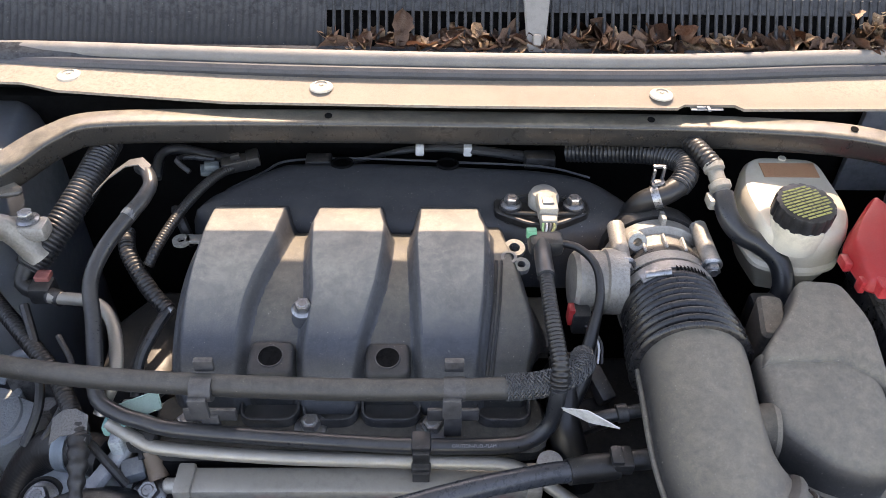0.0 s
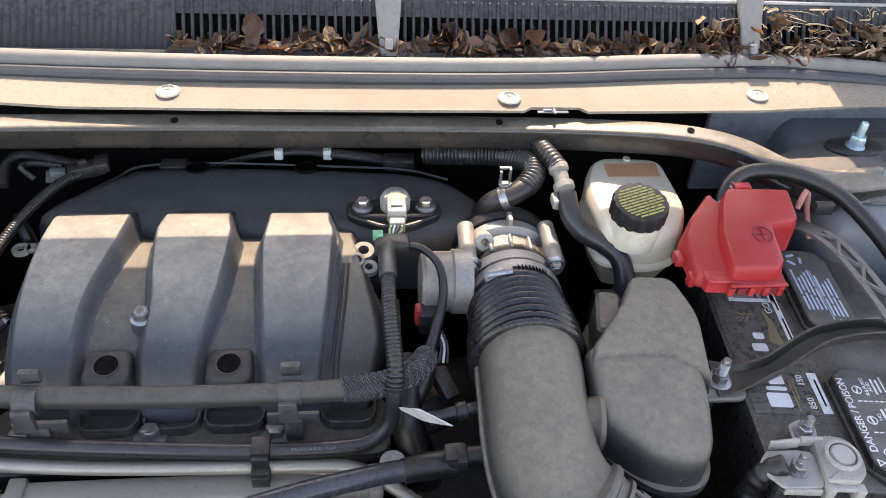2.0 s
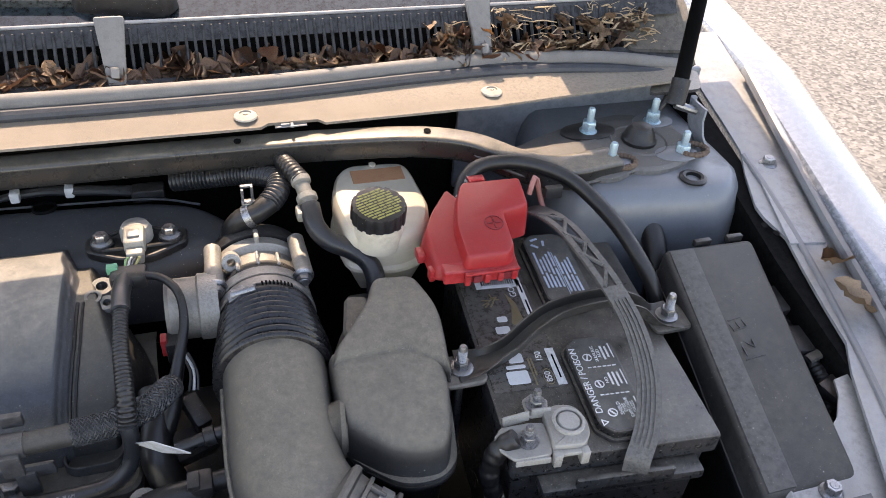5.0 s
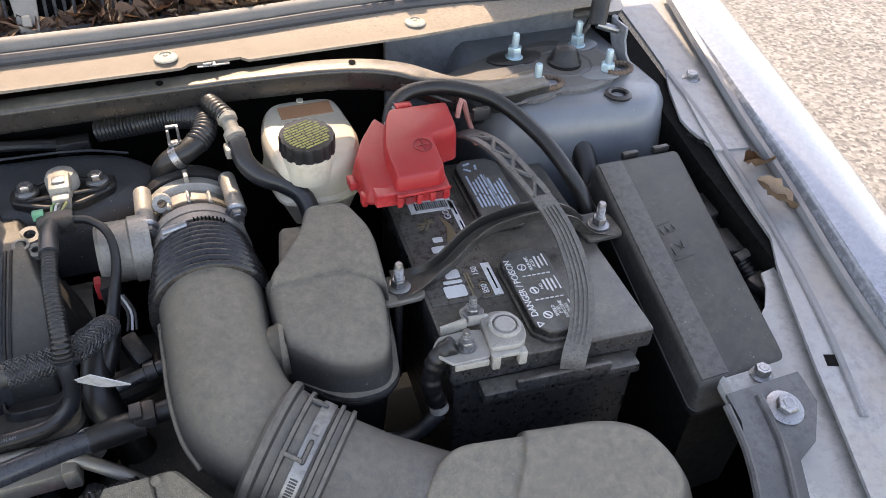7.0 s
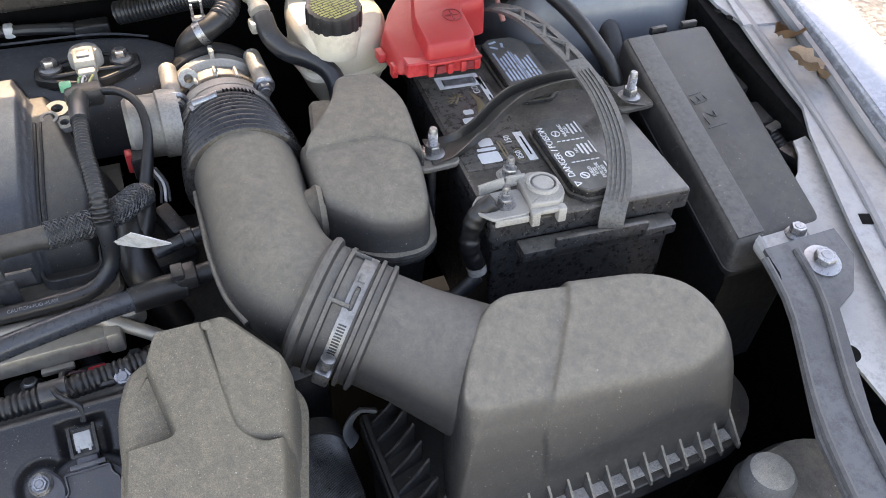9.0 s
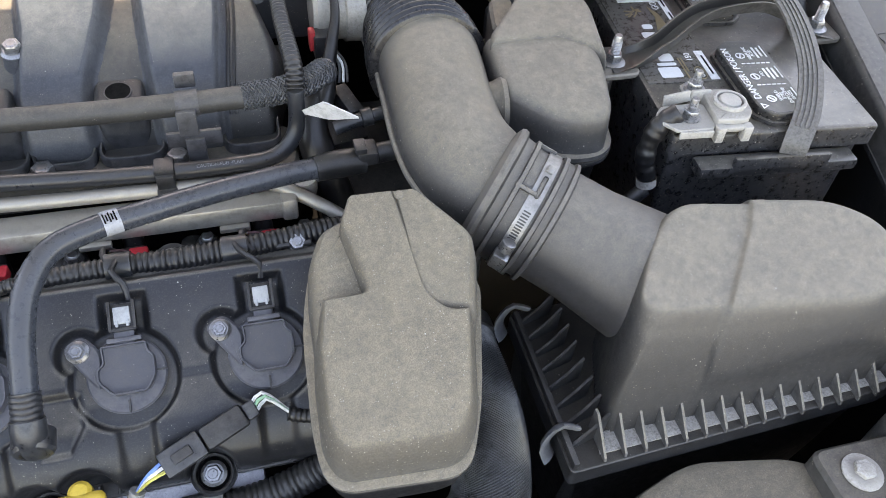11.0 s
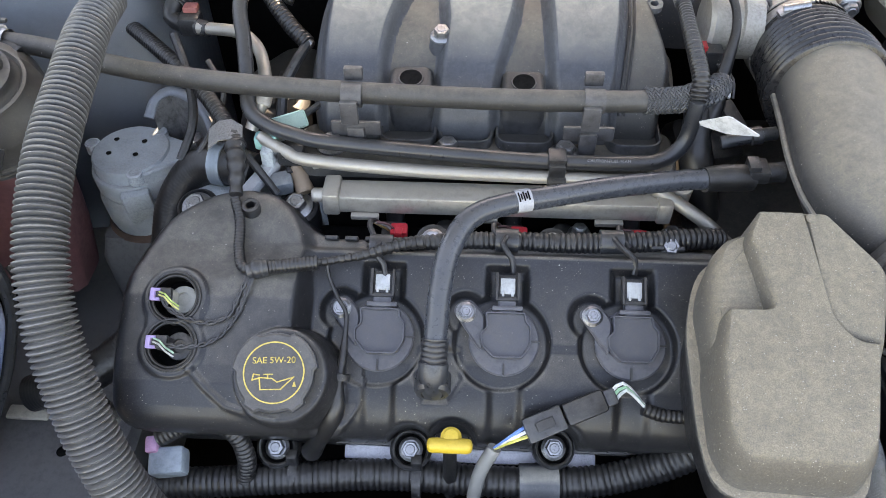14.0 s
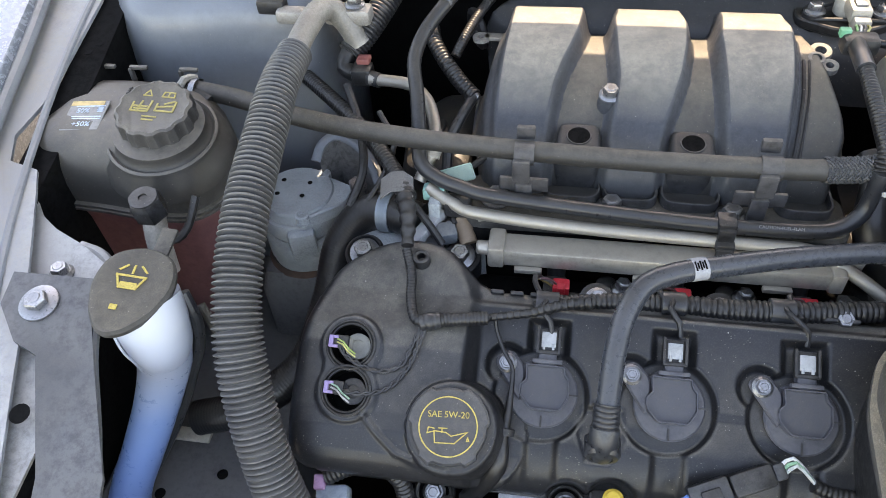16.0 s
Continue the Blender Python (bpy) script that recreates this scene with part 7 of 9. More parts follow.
def fuse_box():
    f = thing("fuse_box", (0.61, 0.5, 0.6), "dusty black fuse box with a long flat lid", "fuse box")
    hf = lambda x, y: 0.905 + 0.24 * (y - 0.635)
    o = rounded([(0.548, 0.366), (0.648, 0.366), (0.69, 0.632), (0.58, 0.634)], [0.008, 0.012, 0.01, 0.008], 4)
    def body(levels):
        return loft([[Vector((p.x, p.y, hf(p.x, p.y) + dz)) for p in inset_of(o, ins)] for dz, ins in levels])
    lid = part("lid", body([(-0.035, -0.002), (-0.006, 0), (-0.002, 0.002), (0, 0.005)]), M_fuse, f)
    part("body", body([(-0.2, 0.01), (-0.05, 0.004), (-0.04, 0.002), (-0.036, -0.003), (-0.031, -0.003), (-0.03, 0.0)]), M_black, f)
    part("lid_bevel", loft([[Vector((x + dx, y, hf(x, y) + dz)) for dx, dz in ((0.0, -0.03), (0.0, -0.004), (0.0035, 0.0012), (0.030, 0.0016), (0.036, -0.002), (0.036, -0.03))] for x, y in ((0.5505, 0.372), (0.5815, 0.628))]), M_fuse, lid)
    def stroke(u0, v0, u1, v1):
        ln, ang = math.hypot(u1 - u0, v1 - v0), math.degrees(math.atan2(v1 - v0, u1 - u0))
        u, v = (u0 + u1) / 2, (v0 + v1) / 2
        part("symbol", box((0, 0, 0), (ln, 0.0013, 0.0011), 0.0003, 1, m=Matrix.Translation((0.614 + u, 0.508 + v, hf(0, 0.508 + v) + 0.0003)) @ pose(0, 0, 0, 13.5, 0, ang)), M_black, lid)
    for q in ((-0.008, 0.018, 0.008, 0.02), (-0.008, 0.03, 0.008, 0.032), (-0.008, 0.018, -0.008, 0.03), (0.008, 0.02, 0.008, 0.032), (0.0, 0.019, 0.0, 0.031), (-0.01, -0.012, -0.006, 0.01), (-0.006, 0.01, 0.004, -0.004), (0.004, -0.004, 0.008, 0.012), (-0.012, -0.014, 0.012, -0.012)):
        stroke(*q)
    for y in (0.60, 0.64):
        part("lid_tab", box((0.63 + (y - 0.6), 0.637, 0.903), (0.02, 0.006, 0.008), 0.001), M_black, f)
    return f


fuse_box()


def brake_reservoir():
    b = thing("brake_fluid_reservoir", (0.29, 0.74, 0.8), "milky yellowed brake fluid reservoir with a black cap", "brake reservoir")
    o = rounded([(0.252, 0.70), (0.30, 0.688), (0.335, 0.70), (0.35, 0.735), (0.342, 0.815), (0.262, 0.82), (0.243, 0.77)], [0.015, 0.015, 0.015, 0.02, 0.02, 0.025, 0.03], 5)
    hf = lambda p: 0.9285 + 0.10 * (p.y - 0.75)
    part("tank", loft([[Vector((p.x, p.y, z if z else 0)) if z else Vector((p.x, p.y, hf(p) + dz)) for p in inset_of(o, ins)] for z, dz, ins in ((0.84, 0, 0.016), (0.872, 0, 0.003), (0.876, 0, -0.001), (0.88, 0, -0.001), (0.884, 0, 0.002), (0, -0.016, 0.001), (0, -0.007, 0.0025), (0, -0.002, 0.006), (0, 0, 0.012))]), M_white, b)
    part("neck", lathe([(0.026, 0), (0.026, 0.03), (0, 0.03)], 28, pose(0.285, 0.712, 0.905, 6)), M_white, b)
    cap = []
    for i in range(96):
        a = 2 * math.pi * i / 96
        cap.append(Vector(((0.0285 - 0.0011 * (i % 6 < 2)) * math.cos(a), (0.0285 - 0.0011 * (i % 6 < 2)) * math.sin(a))))
    mm = pose(0.285, 0.712, 0.934, 6)
    cp = part("cap", stack(cap, [(0, 0), (0.015, 0), (0.0175, 0.001), (0.018, 0.003)], mm), M_black, b, "black knurled cap with yellow print")
    ylw = surf("yellow_ink", (0.27, 0.26, 0.06), (0.17, 0.165, 0.05), 0.5, scale=90)
    rnd = random.Random(3)
    for i in range(11):
        y = 0.019 - i * 0.0038
        half = math.sqrt(max(0, 0.0235 ** 2 - y * y))
        x = -half
        while x < half - 0.004:
            ln = min(rnd.uniform(0.004, 0.012), half - x)
            part("print_bar", box((x + ln / 2, y, 0.0182), (ln - 0.0012, 0.0019, 0.0006), 0, m=mm @ pose(0, 0, 0, 0, 0, 20)), ylw, cp)
            x += ln
    part("label", box((0, 0, 0), (0.058, 0.022, 0.001), 0.0003, 1, m=pose(0.302, 0.79, 0.933, 5.7)), surf("brown_label", (0.3, 0.13, 0.06), (0.36, 0.2, 0.1), 0.5, scale=90), b, "faded orange-brown label")
    part("nib", lathe([(0.004, 0), (0.004, 0.002), (0.002, 0.002), (0, 0.001)], 14, pose(0.30, 0.808, 0.9345)), M_white, b)


brake_reservoir()


def brake_hoses():
    c = thing("breather_hose", (0.17, 0.8, 0.88), "black corrugated breather hose with a wire spring clamp", "hose")
    part("corrugated", tube([(0.085, 0.872, 0.90), (0.125, 0.856, 0.91), (0.165, 0.835, 0.923), (0.192, 0.806, 0.932), (0.192, 0.782, 0.932), (0.18, 0.766, 0.927)], 0.0128, 18, 0.0009, rf=ribbed(0.0046, 0.13)), M_hose, c, sharp=60)
    part("cuff", tube([(0.184, 0.77, 0.928), (0.168, 0.762, 0.922), (0.15, 0.763, 0.913), (0.14, 0.768, 0.895), (0.138, 0.772, 0.87)], 0.0115, 16), M_rubber, c)
    cl = part("clamp", lathe([(0.0122, -0.004), (0.0128, -0.004), (0.0128, 0.004), (0.0122, 0.004)], 20, along((0.160, 0.762, 0.918), (0.15, 0.763, 0.913))), M_steel, c, "spring clamp")
    part("clamp_loop", join(box((0.155, 0.772, 0.936), (0.003, 0.004, 0.018), 0.0008), box((0.165, 0.774, 0.938), (0.003, 0.004, 0.018), 0.0008), box((0.16, 0.776, 0.946), (0.013, 0.004, 0.003), 0.0008), box((0.16, 0.768, 0.931), (0.014, 0.01, 0.003), 0.0008)), M_steel, cl)
    v = thing("vacuum_hose", (0.24, 0.72, 0.84), "black brake vacuum hose with a white check valve", "hose")
    part("upper", tube([(0.198, 0.84, 0.945), (0.206, 0.80, 0.95), (0.217, 0.776, 0.945)], 0.0105, 16, 0.0012, rf=ribbed(0.005, 0.08)), M_rubber, v)
    part("valve", lathe([(0.0075, -0.004), (0.0105, -0.002), (0.0105, 0.004), (0.008, 0.006), (0.008, 0.018), (0.011, 0.02), (0.011, 0.026), (0.008, 0.028), (0.008, 0.036)], 20, along((0.216, 0.778, 0.945), (0.222, 0.742, 0.928))), M_milk, v, "cream check valve")
    part("valve_arm", box((0.213, 0.748, 0.924), (0.014, 0.018, 0.012), 0.003), M_milk, v)
    part("lower", tube([(0.221, 0.75, 0.931), (0.223, 0.728, 0.92), (0.235, 0.716, 0.908), (0.255, 0.708, 0.90), (0.272, 0.696, 0.889), (0.277, 0.68, 0.868), (0.268, 0.672, 0.84)], 0.0105, 16), M_hose, v)
    part("collar", box((0.258, 0.665, 0.845), (0.03, 0.03, 0.04), 0.006), M_black, v)


M_milk = surf("cream_plastic", (0.3, 0.285, 0.25), (0.19, 0.18, 0.158), 0.4, metal=0.2, dust=0.2, scale=60)
brake_hoses()


def map_sensor():
    s = thing("pressure_sensor", (0.045, 0.76, 0.88), "manifold pressure sensor with a pale connector on a black bracket", "sensor")
    o = rounded([(-0.005, 0.79), (0.028, 0.782), (0.062, 0.782), (0.095, 0.79), (0.095, 0.765), (0.06, 0.745), (0.03, 0.745), (-0.005, 0.765)], 0.008)
    part("bracket", slab(o, 0.885, 0.895), M_black, s)
    for x in (0.012, 0.078):
        part("gusset", join(tube([(x, 0.762, 0.896), (0.045, 0.752, 0.902)], 0.0022, 8), tube([(x, 0.783, 0.896), (0.045, 0.79, 0.904)], 0.0022, 8)), M_black, s)
    for x in (0.012, 0.078):
        part("post", lathe([(0.012, -0.02), (0.012, 0), (0, 0)], 18, pose(x, 0.772, 0.899)), M_black, s)
        place("bolt", bolt_mesh, s, pose(x, 0.772, 0.899))
    part("dome", lathe([(0.016, 0), (0.016, 0.01), (0.013, 0.016), (0.004, 0.019), (0, 0.019)], 24, pose(0.046, 0.775, 0.898)), surf("pale_grey", (0.3, 0.29, 0.26), (0.22, 0.21, 0.19), 0.5, dust=0.3), s)
    part("connector", join(box((0.046, 0.752, 0.913), (0.02, 0.03, 0.016), 0.003, m=None), box((0.046, 0.735, 0.908), (0.016, 0.018, 0.014), 0.002)), M_milk, s, "cream connector")
    part("latch", box((0.046, 0.75, 0.922), (0.012, 0.012, 0.003), 0.001), M_steel, s)
    h = thing("sensor_harness", (0.035, 0.62, 0.84), "black corrugated wiring harness running down past the manifold", "wiring harness")
    for k, col in enumerate(((0.15, 0.3, 0.12), (0.4, 0.4, 0.38), (0.05, 0.05, 0.05), (0.3, 0.28, 0.1))):
        part("wire", tube([(0.041 + k * 0.003, 0.73, 0.908), (0.038 + k * 0.004, 0.718, 0.914), (0.037 + k * 0.002, 0.705, 0.91)], 0.0013, 6), surf("wire", col, rough=0.5, bump=0), h)
    part("junction", box((0.040, 0.703, 0.905), (0.034, 0.022, 0.018), 0.005), M_black, h)
    part("green_lock", box((0.026, 0.709, 0.913), (0.01, 0.008, 0.008), 0.001), surf("green_plastic", (0.1, 0.35, 0.2), (0.08, 0.28, 0.16), 0.5), h)
    part("taped", tube([(0.036, 0.70, 0.906), (0.034, 0.675, 0.91), (0.034, 0.65, 0.91)], 0.0085, 14, 0.004), M_hose, h)
    part("conduit", tube([(0.034, 0.652, 0.91), (0.034, 0.61, 0.906), (0.036, 0.578, 0.899), (0.037, 0.556, 0.893), (0.036, 0.545, 0.879)], [0.0066, 0.0072, 0.0078, 0.008], 18, 0.0008, rf=ribbed(0.0040, 0.18)), M_rubber, h, sharp=60)
    part("branch", tube([(0.052, 0.70, 0.908), (0.07, 0.69, 0.91), (0.084, 0.67, 0.905), (0.086, 0.645, 0.89), (0.078, 0.62, 0.87), (0.07, 0.60, 0.85)], [0.004, 0.004, 0.004, 0.0045, 0.0058, 0.007], 14), M_rubber, h)
    part("branch_lower", tube([(0.07, 0.60, 0.85), (0.066, 0.585, 0.84), (0.055, 0.57, 0.82)], 0.0085, 14, 0.003), M_rubber, h)


map_sensor()


def fender_bracket(side):
    b = thing("headlamp_bracket", (side * 0.58, 0.27, 0.8), "dark dusty headlamp support bracket bolted to the fender flange", "bracket", "headlamp brackets")
    z = lambda x, y: rail_z(x, y) + 0.006
    dx, dy = (0, 0) if side > 0 else (0.044, 0.027)
    o = [(0.556, 0.345), (0.634, 0.345), (0.632, 0.315), (0.606, 0.285), (0.582, 0.275), (0.54, 0.185), (0.52, 0.10), (0.47, 0.10), (0.49, 0.19), (0.53, 0.27), (0.554, 0.32)]
    part("plate", tilted(z, [(side * (x + dx), y + dy) for x, y in o], 0.004), M_bracket, b)
    x, y = 0.598 + dx, 0.318 + dy
    place("bolt", shared("bolt", bolt_shape(0.0095, 0.0165, 0.007), M_steel), b, pose(side * x, y, z(x, y) + 0.0005, 11))
    for w0 in (0.0, 0.034):
        part("fold", tube([(side * (x + w0 + dx), y + dy, z(x, y) + 0.001) for x, y in ((0.549, 0.335), (0.538, 0.285), (0.50, 0.2), (0.478, 0.11))], 0.0035, 8, 0.02), M_bracket, b)


M_bracket = surf("grey_bracket", (0.06, 0.063, 0.068), (0.045, 0.047, 0.05), 0.5, metal=0.1, dust=0.35, dust_col=(0.2, 0.18, 0.15), blotch=0.9, scale=9)
fender_bracket(1)
fender_bracket(-1)


def front_cover():
    f = thing("radiator_cover", (0.4, 0.2, 0.66), "dusty black radiator sight cover with round screws", "radiator cover")
    o = rounded([(0.24, 0.215), (0.30, 0.235), (0.385, 0.22), (0.41, 0.205), (0.45, 0.205), (0.46, 0.02), (0.18, 0.02), (0.2, 0.18)], [0.02, 0.02, 0.02, 0.01, 0.01, 0.02, 0.02, 0.02], 5)
    part("panel", stack(o, [(0.60, 0), (0.69, 0.0), (0.703, 0.004), (0.708, 0.012)]), M_tan, f)
    part("ear", stack(rounded(rect(0.39, 0.13, 0.47, 0.21), 0.012), [(0.69, 0), (0.722, 0.0), (0.726, 0.003)]), M_dusty, f)
    place("bolt", shared("bolt", bolt_shape(0.0085, 0.016, 0.005), M_lead), f, pose(0.42, 0.183, 0.727))
    h = thing("headlamp", (0.5, 0.2, 0.6), "black headlamp housing with round adjuster cap", "headlamp")
    part("housing", stack(rounded([(0.455, 0.06), (0.58, 0.06), (0.60, 0.20), (0.53, 0.235), (0.462, 0.228)], 0.02), [(0.55, 0), (0.735, 0.002), (0.75, 0.01)]), M_dusty, h)
    part("adjuster_cap", lathe([(0.021, 0), (0.021, 0.014), (0.017, 0.02), (0.006, 0.022), (0, 0.022)], 28, pose(0.476, 0.198, 0.75)), M_runner, h)


front_cover()


def side_cluster():
    c = thing("fuse_box_harness", (0.70, 0.5, 0.78), "black wiring and brackets between fuse box and fender", "wiring harness")
    part("loom", tube([(0.70, 0.66, 0.86), (0.706, 0.60, 0.85), (0.698, 0.54, 0.84), (0.70, 0.48, 0.83), (0.69, 0.44, 0.80)], 0.009, 12, 0.001, rf=ribbed(0.005, 0.12)), M_rubber, c, sharp=60)
    for x, y, z, a in ((0.704, 0.575, 0.858, 12), (0.697, 0.525, 0.846, -8), (0.70, 0.46, 0.836, 20)):
        part("bracket", box((0, 0, 0), (0.03, 0.035, 0.012), 0.003, m=pose(x, y, z, 8, 0, a)), M_black, c)
    part("bracket_arm", tube([(0.69, 0.50, 0.845), (0.715, 0.505, 0.852), (0.73, 0.525, 0.86)], 0.006, 8, flat=0.5), M_dusty, c)


side_cluster()

# ---- coolant, washer and mount corner ----
def coolant_bottle():
    b = thing("coolant_bottle", (-0.65, 0.56, 0.62), "black coolant expansion bottle with reddish translucent lower half", "coolant bottle")
    pts = [(-0.758, 0.53), (-0.73, 0.498), (-0.68, 0.496), (-0.62, 0.488), (-0.575, 0.490), (-0.553, 0.52), (-0.553, 0.58), (-0.585, 0.625), (-0.66, 0.640), (-0.745, 0.636)]
    rr = [0.03, 0.025, 0.03, 0.04, 0.03, 0.03, 0.04, 0.03, 0.04, 0.02]
    def body(levels):
        return loft([[Vector((p.x, p.y, z)) for p in shrunk(pts, rr, d)] for z, d in levels])
    part("tank", body([(0.62, 0.03), (0.68, 0.02), (0.79, 0.012), (0.812, 0.006)]), surf("coolant_red", (0.2, 0.085, 0.085), (0.12, 0.055, 0.06), 0.4, dust=0.3, bump=0.03), b, "reddish coolant-filled tank")
    part("seam", body([(0.812, 0.001), (0.8125, -0.0025), (0.8155, -0.0025), (0.816, 0.001)]), M_bottle, b)
    part("seam", body([(0.8165, 0.001), (0.817, -0.0015), (0.8195, -0.0015), (0.82, 0.001)]), M_bottle, b)
    part("cover", body([(0.82, 0.003), (0.842, 0.002), (0.860, 0.005), (0.874, 0.012), (0.882, 0.021), (0.887, 0.033), (0.8885, 0.045)]), M_bottle, b)
    nm = pose(-0.608, 0.538, 0.872, 9, 3)
    part("neck", lathe([(0.064, -0.02), (0.060, -0.004), (0.0535, 0.004), (0.0525, 0.009), (0.0500, 0.0105), (0.0475, 0.008), (0.044, 0.012), (0.043, 0.02), (0, 0.02)], 44, nm), M_bottle, b)
    cap = [Vector(((0.0375 - 0.0022 * max(0, math.cos(12 * a)) ** 0.5) * math.cos(a), (0.0375 - 0.0022 * max(0, math.cos(12 * a)) ** 0.5) * math.sin(a))) for a in np.linspace(0, 2 * math.pi, 120, endpoint=False)]
    mm = pose(-0.610, 0.543, 0.889, 9, 3)
    cp = part("cap", stack(cap, [(0, 0), (0.017, 0.0005), (0.020, 0.0015), (0.0215, 0.004), (0.0205, 0.0065)], mm), M_bottle, b, "black fluted pressure cap")
    ink = surf("faded_yellow_ink", (0.34, 0.27, 0.07), (0.2, 0.165, 0.07), 0.6, scale=120)
    def strokes(segs, name, w=0.0012):
        bms = []
        for ax, ay, bx, by in segs:
            ln, ang = math.hypot(bx - ax, by - ay), math.degrees(math.atan2(by - ay, bx - ax))
            bms.append(box((0, 0, 0.0209), (ln + w, w, 0.0006), 0, m=mm @ pose((ax + bx) / 2, (ay + by) / 2, 0, 0, 0, ang)))
        part(name, join(*bms), ink, cp)
    strokes([(-0.014, 0.014, -0.006, 0.014), (-0.014, 0.014, -0.010, 0.021), (-0.010, 0.021, -0.006, 0.014)], "warning_triangle")
    strokes([(0.004, 0.014, 0.016, 0.014), (0.004, 0.014, 0.005, 0.020), (0.016, 0.014, 0.015, 0.020), (0.010, 0.014, 0.010, 0.020), (0.005, 0.020, 0.015, 0.020)], "manual_mark")
    strokes([(-0.020, -0.006, -0.004, -0.006), (-0.020, -0.006, -0.020, 0.004), (-0.018, 0.0, -0.006, 0.0), (-0.017, -0.003, -0.004, -0.003), (-0.014, -0.006, -0.012, 0.006), (-0.004, -0.006, -0.003, 0.007)], "heat_mark", 0.0018)
    strokes([(0.003, -0.004, 0.020, -0.004), (0.003, -0.004, 0.003, 0.004), (0.020, -0.004, 0.020, 0.008), (0.005, 0.001, 0.018, 0.003), (0.010, 0.005, 0.018, 0.009)], "coolant_mark", 0.0018)
    strokes([(-0.006, -0.012, 0.007, -0.012), (-0.005, -0.016, 0.005, -0.016)], "cap_print", 0.0014)
    lm = pose(-0.690, 0.548, 0.8885, 7, -2, 4)
    lb = part("label", box((0, 0, 0), (0.039, 0.040, 0.0012), 0.0003, 1, m=lm), surf("label_grey", (0.17, 0.175, 0.175), (0.13, 0.135, 0.13), 0.5, dust=0.3), b, "grey and yellow mixture label")
    part("label_band", box((-0.002, 0.0165, 0.0008), (0.034, 0.006, 0.0005), 0, m=lm), surf("ochre_band", (0.45, 0.32, 0.12), (0.36, 0.25, 0.1), 0.5), lb)
    words("+50%", 0.0085, lm @ pose(0.0, -0.0125, 0.0009), M_ink, lb)
    words("50%", 0.008, lm @ pose(-0.004, 0.006, 0.0009), M_ink, lb)
    for y in (-0.002, -0.005, 0.0125):
        part("small_print", box((0.002, y, 0.0008), (0.03, 0.0012, 0.0004), 0, m=lm), M_ink, lb)
    part("drop_mark", box((0.014, 0.007, 0.0008), (0.006, 0.006, 0.0004), 0.001, m=lm), M_ink, lb)
    for x in (-0.708, -0.672, -0.617):
        part("tab", join(box((x - 0.007, 0.628, 0.882), (0.004, 0.006, 0.018), 0.0012), box((x + 0.002, 0.629, 0.891), (0.02, 0.005, 0.004), 0.0012)), M_bottle, b)
    part("raised_code", join(*[box((-0.664 + 0.004 * (k % 3), 0.588 + 0.004 * (k // 3), 0.8885), (0.003, 0.003, 0.002), 0.0005) for k in range(9)]), M_black, b)
    part("spigot", tube([(-0.585, 0.60, 0.872), (-0.60, 0.608, 0.876), (-0.617, 0.615, 0.88)], 0.009, 12), M_black, b)
    part("hose_clip", lathe([(0.0118, 0), (0.0125, 0), (0.0125, 0.006), (0.0118, 0.006)], 18, along((-0.607, 0.614, 0.878), (-0.595, 0.612, 0.8775))), M_steel, b)


M_bottle = surf("dusty_bottle_plastic", (0.045, 0.043, 0.041), (0.03, 0.029, 0.028), 0.42, dust=0.6, speck=0.4, dust_col=(0.26, 0.225, 0.175), blotch=0.5, shed=0.3, bump=0.12, scale=11)


coolant_bottle()


def service_port():
    p = thing("service_port", (-0.592, 0.44, 0.8), "refrigerant service port with a black hexagonal cap", "service port")
    part("cap", moved(join(hexnut(0.0155, 0.022, 0.0), lathe([(0.0, 0.0222), (0.0125, 0.0222), (0.0125, 0.0235), (0.004, 0.0238), (0.0035, 0.0225), (0, 0.0225)], 24)), pose(-0.591, 0.455, 0.855, 8)), M_black, p)
    part("valve", tube([(-0.591, 0.458, 0.858), (-0.590, 0.448, 0.835), (-0.586, 0.435, 0.80)], [0.0105, 0.011, 0.012], 16), M_alu, p)
    part("clip", tube([(-0.60, 0.452, 0.838), (-0.575, 0.446, 0.832), (-0.562, 0.455, 0.84), (-0.555, 0.475, 0.862)], 0.004, 8), M_black, p)


service_port()


